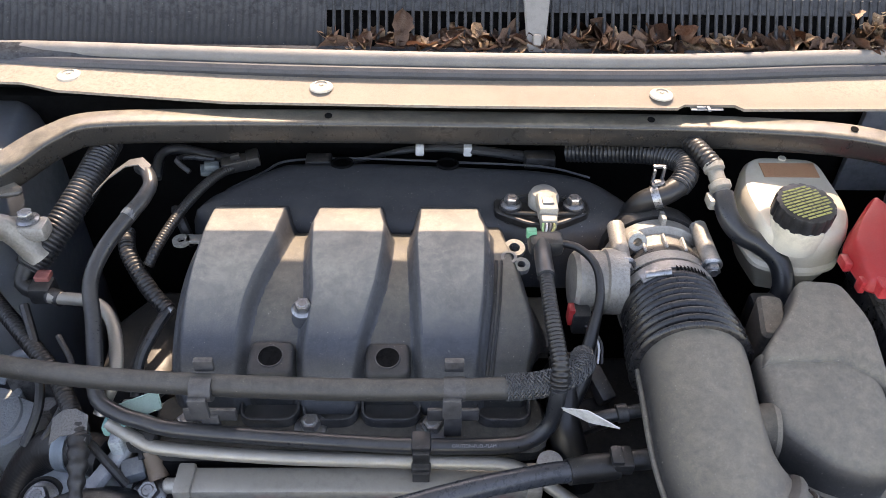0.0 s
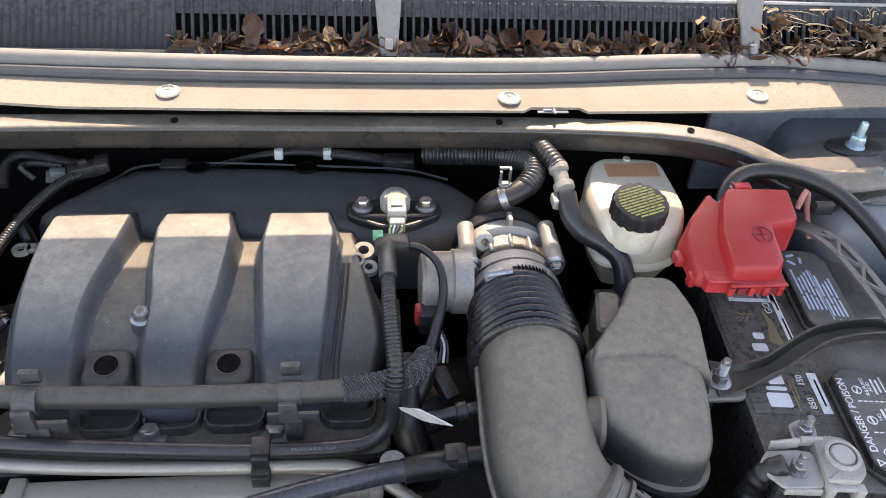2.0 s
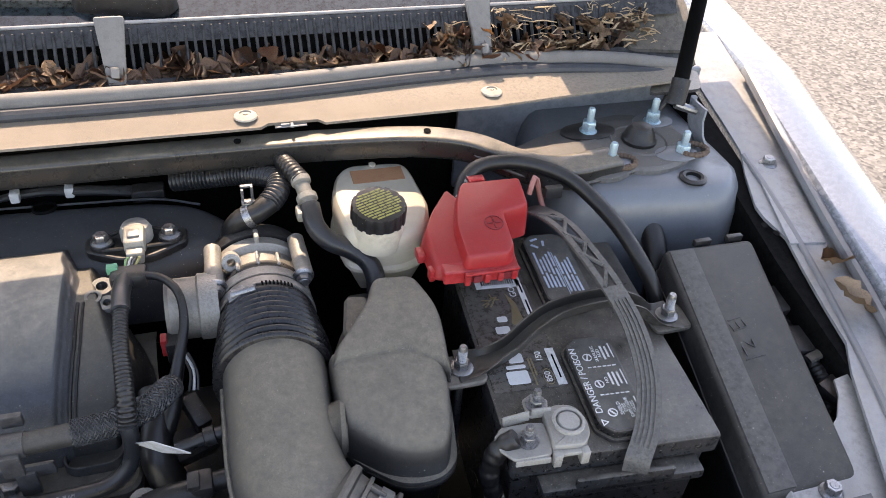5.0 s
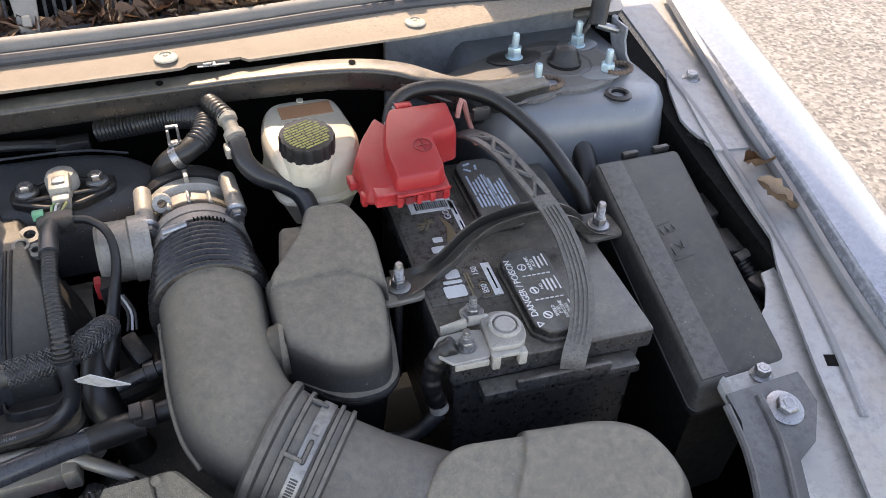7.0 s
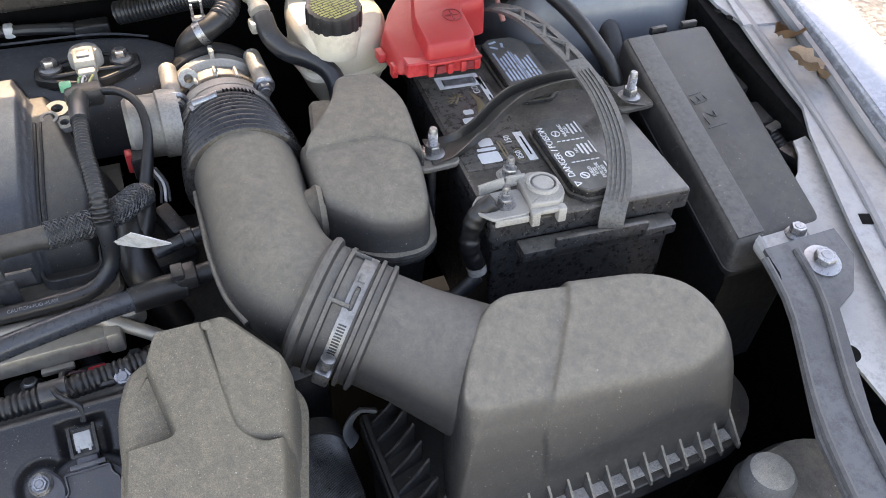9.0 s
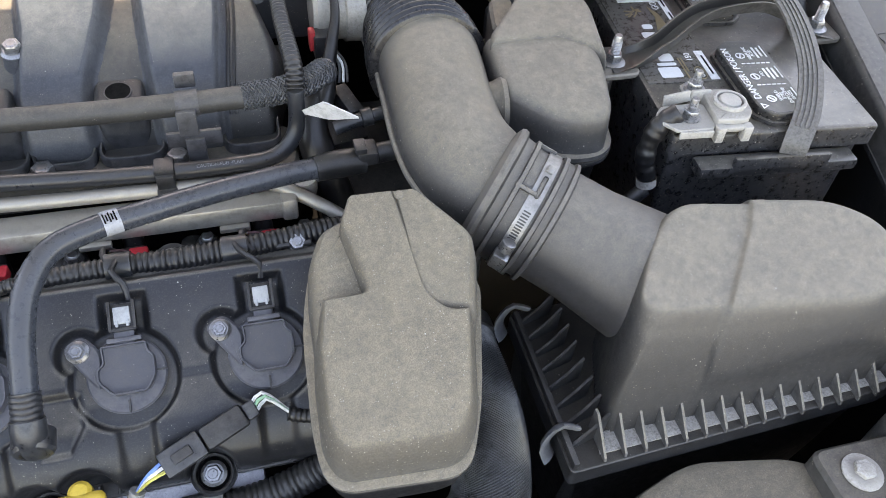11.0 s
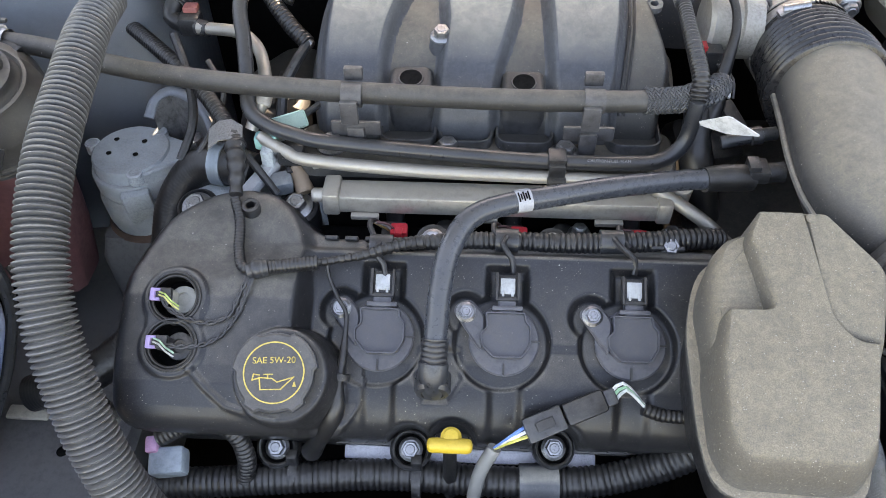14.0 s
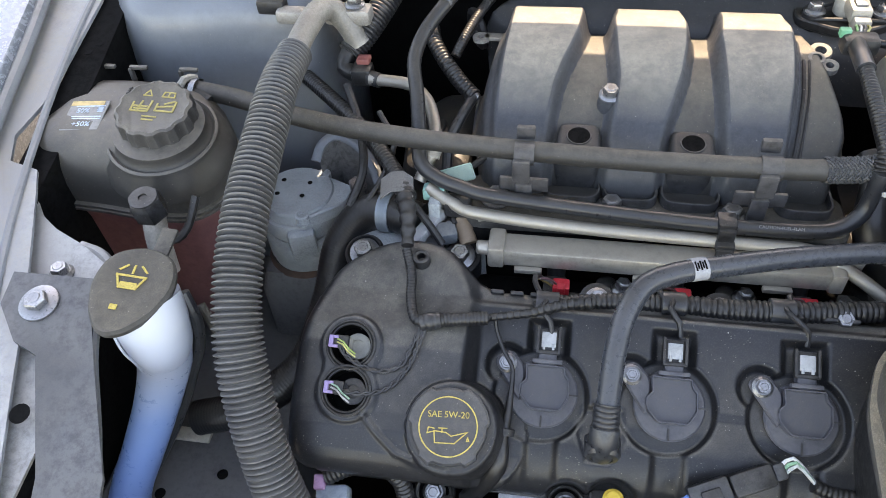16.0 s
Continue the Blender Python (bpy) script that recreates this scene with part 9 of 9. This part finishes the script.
    part("sleeve", tube([(-0.105, 0.314, 0.623), (-0.07, 0.314, 0.625)], 0.0165, 16), M_runner, f)
    part("riser", tube([(-0.352, 0.303, 0.63), (-0.347, 0.308, 0.655), (-0.352, 0.316, 0.68), (-0.368, 0.32, 0.692), (-0.395, 0.318, 0.692), (-0.418, 0.31, 0.684)], 0.0085, 14, 0.0011, rf=ribbed(0.0044, 0.13)), M_rubber, f, sharp=60)
    pc = part("plug", box((0, 0, 0), (0.03, 0.024, 0.026), 0.004, m=pose(-0.412, 0.299, 0.662, 20, 0, 8)), surf("grey_blue_plastic", (0.2, 0.24, 0.28), (0.16, 0.19, 0.22), 0.5), f, "grey-blue plug")
    part("lock", box((0, 0, 0), (0.01, 0.014, 0.014), 0.002, m=pose(-0.424, 0.306, 0.678, 20, 0, 8)), surf("mauve_plastic", (0.4, 0.22, 0.36), (0.34, 0.18, 0.3), 0.5), pc, "mauve lock")
    k = thing("inline_connector", (-0.07, 0.33, 0.7), "black inline wiring connector with blue, white and green wires", "connector")
    ang = math.degrees(math.atan2(0.028, 0.063))
    mm = BANK @ pose(-0.072, -0.079, 0.002, 0, 0, ang)
    part("shell", box((0.016, 0, 0.006), (0.036, 0.019, 0.016), 0.003, m=mm), M_black, k)
    pl = part("plug", box((-0.02, 0, 0.006), (0.034, 0.021, 0.014), 0.002, m=mm), M_hose, k)
    part("latch", box((-0.02, 0, 0.0145), (0.016, 0.008, 0.004), 0.001, m=mm), M_black, pl)
    part("end", box((0.039, 0, 0.005), (0.01, 0.014, 0.012), 0.002, m=mm), M_hose, k)
    for i, col in enumerate(((0.08, 0.2, 0.5), (0.6, 0.6, 0.58), (0.5, 0.45, 0.1))):
        part("wire", tube([mm @ Vector((-0.036, 0.004 - 0.004 * i, 0.006)), mm @ Vector((-0.05, 0.001 - 0.002 * i, 0.006)), b(-0.131, -0.109, -0.016)], 0.0016, 6), surf("wire", col, rough=0.5, bump=0), k)
    for i, col in enumerate(((0.6, 0.6, 0.58), (0.2, 0.4, 0.25), (0.5, 0.52, 0.5))):
        part("wire", tube([mm @ Vector((0.042, 0.004 - 0.004 * i, 0.006)), mm @ Vector((0.054, 0.006 - 0.003 * i, 0.009)), b(-0.004, -0.072, 0.002)], 0.0016, 6), surf("wire", col, rough=0.5, bump=0), k)
    part("conduit", tube([b(-0.008, -0.071, 0.002), b(0.01, -0.076, 0.0), b(0.045, -0.077, 0.0)], 0.006, 12, 0.0011, rf=ribbed(0.0044, 0.14)), M_rubber, k, sharp=60)
    part("sheath", tube([b(-0.13, -0.108, -0.015), b(-0.141, -0.128, -0.03), b(-0.146, -0.15, -0.055), b(-0.146, -0.165, -0.09)], 0.0062, 12), surf("grey_sheath", (0.2, 0.195, 0.185), (0.15, 0.15, 0.14), 0.55), k, "grey sheath")


harnesses()


def breather():
    p = thing("crankcase_hose", (-0.1, 0.42, 0.76), "glossy black breather hose with elbow and quick connector", "hose")
    part("hose", tube([(-0.181, 0.340, 0.79), (-0.180, 0.355, 0.803), (-0.178, 0.375, 0.82), (-0.172, 0.40, 0.836), (-0.157, 0.426, 0.845), (-0.13, 0.442, 0.846), (-0.09, 0.456, 0.844), (-0.037, 0.474, 0.84), (0.02, 0.489, 0.836), (0.045, 0.494, 0.834)], 0.0092, 18), M_pcv, p)
    part("ribbed_cuff", tube([(-0.181, 0.344, 0.794), (-0.1815, 0.328, 0.78)], 0.0108, 18, 0.001, rf=ribbed(0.004, 0.08)), M_hose, p)
    part("elbow", join(tube([(-0.1815, 0.33, 0.782), (-0.182, 0.322, 0.772), (-0.182, 0.324, 0.758)], 0.0118, 16), lathe([(0.0145, -0.004), (0.0145, 0.010), (0.0125, 0.0125), (0.009, 0.013), (0.008, 0.012), (0, 0.012)], 24, along((-0.182, 0.326, 0.765), (-0.182, 0.309, 0.762)))), M_hose, p)
    part("connector", tube([(0.042, 0.493, 0.834), (0.06, 0.497, 0.833), (0.085, 0.501, 0.831)], [0.0108, 0.0122, 0.0115], 16, 0.003), M_black, p)
    part("latch", join(box((0.088, 0.502, 0.838), (0.018, 0.022, 0.014), 0.003), box((0.082, 0.499, 0.848), (0.010, 0.016, 0.005), 0.001)), M_black, p)
    tg = part("tag", tube([(-0.121, 0.4458, 0.8457), (-0.109, 0.4500, 0.8453)], 0.0096, 20), surf("grey_label", (0.3, 0.31, 0.32), (0.2, 0.2, 0.21), 0.5, scale=60), p, "pale grey printed tag")
    for k in range(5):
        part("tag_print", box((0, 0, 0.0096), (0.0011, 0.008 - 0.003 * (k % 2), 0.0008), 0, m=Matrix.Translation((-0.1192 + k * 0.0019, 0.4464 + k * 0.00066, 0.8456)) @ pose(0, 0, 0, 24, 0, 19)), M_void, tg)


M_pcv = surf("glossy_hose", (0.042, 0.048, 0.058), (0.028, 0.032, 0.039), 0.28, dust=0.12, bump=0.02)
breather()
d = thing("dipstick", (-0.17, 0.31, 0.62), "yellow oil dipstick handle at the front of the engine", "dipstick")
part("handle", join(box((-0.168, 0.3045, 0.7005), (0.038, 0.0115, 0.012), 0.0045, 3), lathe([(0, -0.006), (0.0088, -0.006), (0.0088, 0.0015), (0.006, 0.004), (0, 0.0045)], 22, pose(-0.167, 0.311, 0.7025, 12))), M_yellow, d)
part("tube", tube([(-0.168, 0.308, 0.697), (-0.168, 0.312, 0.60)], 0.006, 12), M_black, d)
corners = [Vector(p) for p in ((0.036, 0.543, 0.856), (0.0385, 0.539, 0.860), (0.0555, 0.5195, 0.8815), (0.0585, 0.5175, 0.8815), (0.083, 0.511, 0.869), (0.0835, 0.512, 0.867), (0.065, 0.5215, 0.861), (0.060, 0.5245, 0.8595))]
solo("paper_flag", loft([corners, [p + Vector((0.0002, 0.0006, 0.0005)) for p in corners]]), surf("white_tag", (0.42, 0.42, 0.42), (0.34, 0.34, 0.33), 0.5), "white flag tag taped on the harness", "tag")
solo("green_tag", slab(rounded(rect(-0.019, -0.009, 0.019, 0.009), 0.003), 0, 0.001, m=pose(-0.333, 0.566, 0.826, 24, -6, 22)), surf("green_paper", (0.3, 0.42, 0.36), (0.25, 0.36, 0.3), 0.6), "pale green paper tag by the fuel line", "tag")


def small_parts():
    """Brackets, plugs and short hoses between the larger parts."""
    c = thing("mount_bracket", (-0.37, 0.53, 0.74), "cast bracket and plugs between the mount and the valve cover", "bracket")
    part("arm", stack(rounded([(-0.44, 0.515), (-0.38, 0.505), (-0.30, 0.52), (-0.29, 0.565), (-0.36, 0.585), (-0.43, 0.565)], 0.012), [(0.70, 0), (0.762, 0.002), (0.768, 0.006)]), M_cast, c)
    part("web", box((-0.35, 0.56, 0.79), (0.012, 0.05, 0.05), 0.003, m=None), M_cast, c)
    part("plug", box((0, 0, 0), (0.02, 0.018, 0.018), 0.003, m=pose(-0.338, 0.530, 0.782, 12, 0, 20)), surf("blue_grey_plug", (0.1, 0.12, 0.14), (0.07, 0.085, 0.1), 0.5, dust=0.4), c, "blue-grey plug")
    part("brown_sleeve", tube([(-0.325, 0.545, 0.79), (-0.315, 0.525, 0.775)], 0.009, 12), surf("brown_sleeve", (0.2, 0.14, 0.09), (0.14, 0.1, 0.07), 0.6), c)
    part("light_strip", box((0, 0, 0), (0.008, 0.06, 0.004), 0.001, m=pose(-0.312, 0.562, 0.80, 0, 0, 18)), M_alu, c)
    part("clip_arm", tube([(-0.395, 0.55, 0.80), (-0.375, 0.54, 0.812), (-0.355, 0.525, 0.80), (-0.34, 0.515, 0.782)], 0.004, 8), M_black, c)
    part("grey_lever", box((0, 0, 0), (0.014, 0.05, 0.012), 0.004, m=pose(-0.357, 0.528, 0.79, 12, 0, -30)), surf("pale_lever", (0.3, 0.32, 0.34), (0.22, 0.23, 0.25), 0.5, dust=0.4), c, "pale grey lever")
    k = thing("loose_leads", (-0.37, 0.55, 0.8), "thin black leads lying between hoses beside the engine", "wire")
    for pts, r in (([(-0.42, 0.63, 0.85), (-0.40, 0.60, 0.836), (-0.405, 0.57, 0.82), (-0.42, 0.55, 0.80)], 0.003), ([(-0.30, 0.60, 0.83), (-0.325, 0.575, 0.822), (-0.335, 0.56, 0.80), (-0.33, 0.535, 0.79)], 0.0035), ([(-0.46, 0.66, 0.86), (-0.44, 0.62, 0.84), (-0.43, 0.58, 0.815), (-0.44, 0.55, 0.79)], 0.0045)):
        part("lead", tube(pts, r, 8), M_rubber, k)
    t = thing("timing_cover", (-0.37, 0.66, 0.6), "dark engine cover beside the manifold", "engine cover")
    part("shell", stack(rounded([(-0.40, 0.61), (-0.325, 0.60), (-0.32, 0.75), (-0.37, 0.76), (-0.41, 0.70)], 0.02), [(0.6, 0), (0.775, 0), (0.79, 0.006), (0.795, 0.014)]), M_black, t)
    part("rib", box((-0.365, 0.66, 0.797), (0.006, 0.06, 0.008), 0.002), M_black, t)
    h = thing("side_harness", (-0.35, 0.71, 0.84), "corrugated harness at the end of the manifold", "wiring harness")
    part("upper", tube([(-0.285, 0.842, 0.896), (-0.300, 0.822, 0.9), (-0.316, 0.79, 0.9), (-0.331, 0.752, 0.895), (-0.343, 0.715, 0.886), (-0.35, 0.70, 0.875)], 0.0055, 12, 0.0009, rf=ribbed(0.0032, 0.12)), M_rubber, h, sharp=60)
    part("lower", tube([(-0.382, 0.745, 0.88), (-0.375, 0.72, 0.878), (-0.362, 0.70, 0.87), (-0.343, 0.677, 0.86), (-0.326, 0.662, 0.852)], 0.0085, 14, 0.001, rf=ribbed(0.0046, 0.14)), M_rubber, h, sharp=60)
    part("ferrule", lathe([(0.004, 0), (0.0055, 0.003), (0.004, 0.008)], 12, along((-0.328, 0.664, 0.853), (-0.31, 0.655, 0.848))), M_steel, h)
    part("tail", tube([(-0.326, 0.662, 0.852), (-0.335, 0.64, 0.845), (-0.345, 0.615, 0.83), (-0.346, 0.59, 0.81)], 0.0055, 10), M_hose, h)
    g = thing("coolant_outlet", (0.07, 0.58, 0.7), "black coolant elbow and plugs beside the manifold", "coolant outlet")
    part("elbow", tube([(0.05, 0.61, 0.845), (0.052, 0.585, 0.835), (0.05, 0.56, 0.815), (0.058, 0.545, 0.785), (0.07, 0.54, 0.74)], [0.012, 0.013, 0.016, 0.017, 0.017], 16), M_rubber, g)
    part("flange", box((0, 0, 0), (0.05, 0.03, 0.02), 0.004, m=pose(0.075, 0.575, 0.80, 20, 15, 30)), M_black, g)
    part("stub", tube([(0.068, 0.549, 0.83), (0.098, 0.55, 0.838), (0.115, 0.552, 0.84)], 0.0062, 14), M_hose, g)
    part("stub_ring", lathe([(0.006, 0), (0.0085, 0.001), (0.0085, 0.01), (0.006, 0.011)], 16, along((0.092, 0.55, 0.837), (0.112, 0.552, 0.84))), M_black, g)
    pl = part("plug", box((0, 0, 0), (0.016, 0.034, 0.016), 0.003, m=pose(0.086, 0.592, 0.825, 20, 0, 25)), M_black, g)
    for k in range(3):
        part("wire", tube([(0.082 + k * 0.004, 0.61, 0.835), (0.085 + k * 0.003, 0.625, 0.845), (0.078 + k * 0.003, 0.645, 0.85)], 0.0014, 6), (M_hose, M_label, M_hose)[k], pl)
    part("bolt_boss", lathe([(0.012, -0.02), (0.012, 0), (0.0, 0)], 16, pose(0.035, 0.525, 0.80, 10)), M_alu, g)
    e = thing("lower_engine_shell", (0.08, 0.55, 0.5), "dark housing under the intake duct", "engine cover")
    part("shell", stack(rounded(rect(0.05, 0.44, 0.19, 0.70), 0.03), [(0.5, 0), (0.74, 0), (0.75, 0.01)]), M_black, e)
    k = thing("front_sight_cover", (-0.26, 0.2, 0.55), "dusty plastic sight cover along the radiator support", "radiator cover")
    part("panel", stack(rounded([(-0.42, 0.05), (-0.10, 0.05), (-0.12, 0.262), (-0.24, 0.272), (-0.40, 0.262)], [0.02, 0.02, 0.02, 0.04, 0.03], 5), [(0.5, 0), (0.595, 0), (0.606, 0.004), (0.61, 0.012)]), M_tan, k)
    s = thing("shield_cup", (-0.44, 0.62, 0.7), "dark painted shield cup behind the mount", "shield")
    part("cup", tube([(-0.502, 0.634, 0.775), (-0.497, 0.65, 0.786), (-0.483, 0.662, 0.79), (-0.458, 0.652, 0.788), (-0.436, 0.63, 0.782), (-0.425, 0.61, 0.77)], 0.006, 12, flat=0.6), M_tower, s)
    part("wall", loft([[Vector((x, y, 0.786)), Vector((x, y + 0.003, 0.786)), Vector((x, y + 0.003, 0.72)), Vector((x, y, 0.72))] for x, y in ((-0.50, 0.642), (-0.483, 0.66), (-0.458, 0.651), (-0.436, 0.63), (-0.425, 0.612))]), M_low, s)
    st = thing("mount_stud", (-0.455, 0.62, 0.72), "grey nut on a stud beside the engine mount", "nut")
    part("nut", moved(hexnut(0.010, 0.012, 0), pose(-0.452, 0.618, 0.752)), M_steel, st)
    part("stud", lathe([(0.0065, 0.0), (0.0065, 0.045), (0, 0.045)], 14, pose(-0.452, 0.618, 0.71)), M_steel, st)

small_parts()

# ---- dry leaves and litter on the cowl ----
def leaf_mesh(seed):
    rnd = random.Random(seed)
    bm = bmesh.new()
    n, w0 = 9, rnd.uniform(0.26, 0.42)
    curl, twist = rnd.uniform(0.3, 1.3), rnd.uniform(-0.8, 0.8)
    rows = []
    for i in range(n):
        u = i / (n - 1)
        w = w0 * math.sin(math.pi * min(1, 0.06 + u * 0.94)) ** 0.75 * rnd.uniform(0.6, 1.25)
        row = []
        for j in range(5):
            v = (j - 2) / 2
            row.append(bm.verts.new((v * w, u - 0.5, curl * v * v * w * 0.9 + 0.25 * curl * (u - 0.5) ** 2 + twist * v * (u - 0.5) * 0.4 + rnd.uniform(-0.07, 0.07))))
        rows.append(row)
    for a, b in zip(rows, rows[1:]):
        for j in range(4):
            bm.faces.new((a[j], a[j + 1], b[j + 1], b[j]))
    ret = bmesh.ops.solidify(bm, geom=bm.faces[:], thickness=0.012)
    return bm


def leaf_material(name, a, b):
    return surf(name, a, b, 0.75, scale=90, bump=0.5, grain=350)


def leaves():
    mats = [leaf_material("leaf_brown", (0.12, 0.07, 0.047), (0.17, 0.105, 0.073)), leaf_material("leaf_tan", (0.25, 0.165, 0.1), (0.16, 0.1, 0.06)), leaf_material("leaf_dark", (0.075, 0.04, 0.026), (0.12, 0.065, 0.04))]
    kinds = []
    for i in range(9):
        kinds.append(shared("dry_leaf", leaf_mesh(i), mats[i % 3], 80))
    rnd = random.Random(11)
    for i in range(190):
        x = -0.19 + 0.81 * (i + rnd.random()) / 190
        heap = 0.5 + 0.5 * math.sin(x * 23.0) * math.sin(x * 61.0 + 1.0)
        size = rnd.uniform(0.018, 0.04) * (0.85 + 0.35 * heap)
        up = rnd.random() * (0.35 + 0.9 * heap)
        y = 0.914 + 0.016 * up
        z = 1.0025 + 0.011 * up
        ob = new("dry_leaf", kinds[rnd.randrange(9)])
        ob.matrix_world = Matrix.Translation((x, y, z)) @ pose(0, 0, 0, rnd.uniform(-5, 45), rnd.uniform(-30, 30), 0) @ pose(0, 0, 0, 0, 0, rnd.uniform(-75, 75) + 90) @ Matrix.Diagonal((size * 0.75, size * 1.1, size * 0.6, 1))
        tagged(ob, "curled brown dry leaf lying on the cowl", "leaf", "dry leaves")
    for x, y, z, s, r in ((-0.105, 0.927, 1.022, 0.04, 60), (0.205, 0.924, 1.014, 0.032, 40), (0.44, 0.927, 1.02, 0.036, 55), (-0.02, 0.922, 1.014, 0.036, 35)):
        ob = new("dry_leaf", kinds[int(x * 100) % 9])
        ob.matrix_world = Matrix.Translation((x, y, z)) @ pose(0, 0, 0, r, 10, 40 + 300 * x) @ Matrix.Scale(s, 4)
        tagged(ob, "large brown dry leaf standing against the grille", "leaf", "dry leaves")
    for x, y, r in ((0.744, 0.528, 30), (0.752, 0.575, 100)):
        ob = new("dry_leaf", kinds[1])
        ob.matrix_world = Matrix.Translation((x, y, rail_z(x, y) + 0.012)) @ pose(0, 0, 0, 20, 0, r) @ Matrix.Scale(0.05, 4)
        tagged(ob, "brown dry leaf caught on the fender flange", "leaf", "dry leaves")
    # straw and twigs heaped at the end of the grille
    bms = []
    for i in range(170):
        x, y = rnd.uniform(0.40, 0.70), rnd.uniform(0.912, 0.955)
        if rnd.random() > (x - 0.36) / 0.2:
            continue
        z = 1.002 + (y - 0.912) * 0.95 + rnd.uniform(0.000, 0.005)
        a, ln = rnd.gauss(0.25, 0.8), rnd.uniform(0.008, 0.05) * (0.5 + 0.5 * rnd.random())
        d = Vector((math.cos(a), math.sin(a) * 0.7, rnd.uniform(-0.08, 0.05))) * ln
        c = Vector((x, y, z))
        bend = Vector((rnd.uniform(-0.004, 0.004), rnd.uniform(-0.006, 0.006), rnd.uniform(0, 0.006)))
        r = rnd.choice((0.0005, 0.0006, 0.0008, 0.001, 0.0014, 0.0018))
        bms.append(tube([c - d / 2, c + bend, c + d / 2], [r, r * rnd.uniform(0.8, 1.2), r * 0.6], 5, 0.008, flat=rnd.uniform(0.5, 1.0)))
    for i in range(60):
        x, y = rnd.uniform(0.40, 0.69), rnd.uniform(0.912, 0.945)
        ob = new("dry_leaf", kinds[rnd.choice((1, 1, 4, 7, 0))])
        ob.matrix_world = Matrix.Translation((x, y, 1.002 + (y - 0.912) * 0.95 + rnd.uniform(0, 0.005))) @ pose(0, 0, 0, rnd.uniform(-40, 40), rnd.uniform(-40, 40), rnd.uniform(0, 360)) @ Matrix.Scale(rnd.uniform(0.012, 0.032), 4)
        tagged(ob, "broken pale dry leaf among the straw", "leaf", "dry leaves")
    solo("straw_litter", join(*bms), leaf_material("straw", (0.42, 0.31, 0.19), (0.26, 0.17, 0.1)), "pale straw and twig litter heaped on the cowl", "litter", kind="stuff")


leaves()
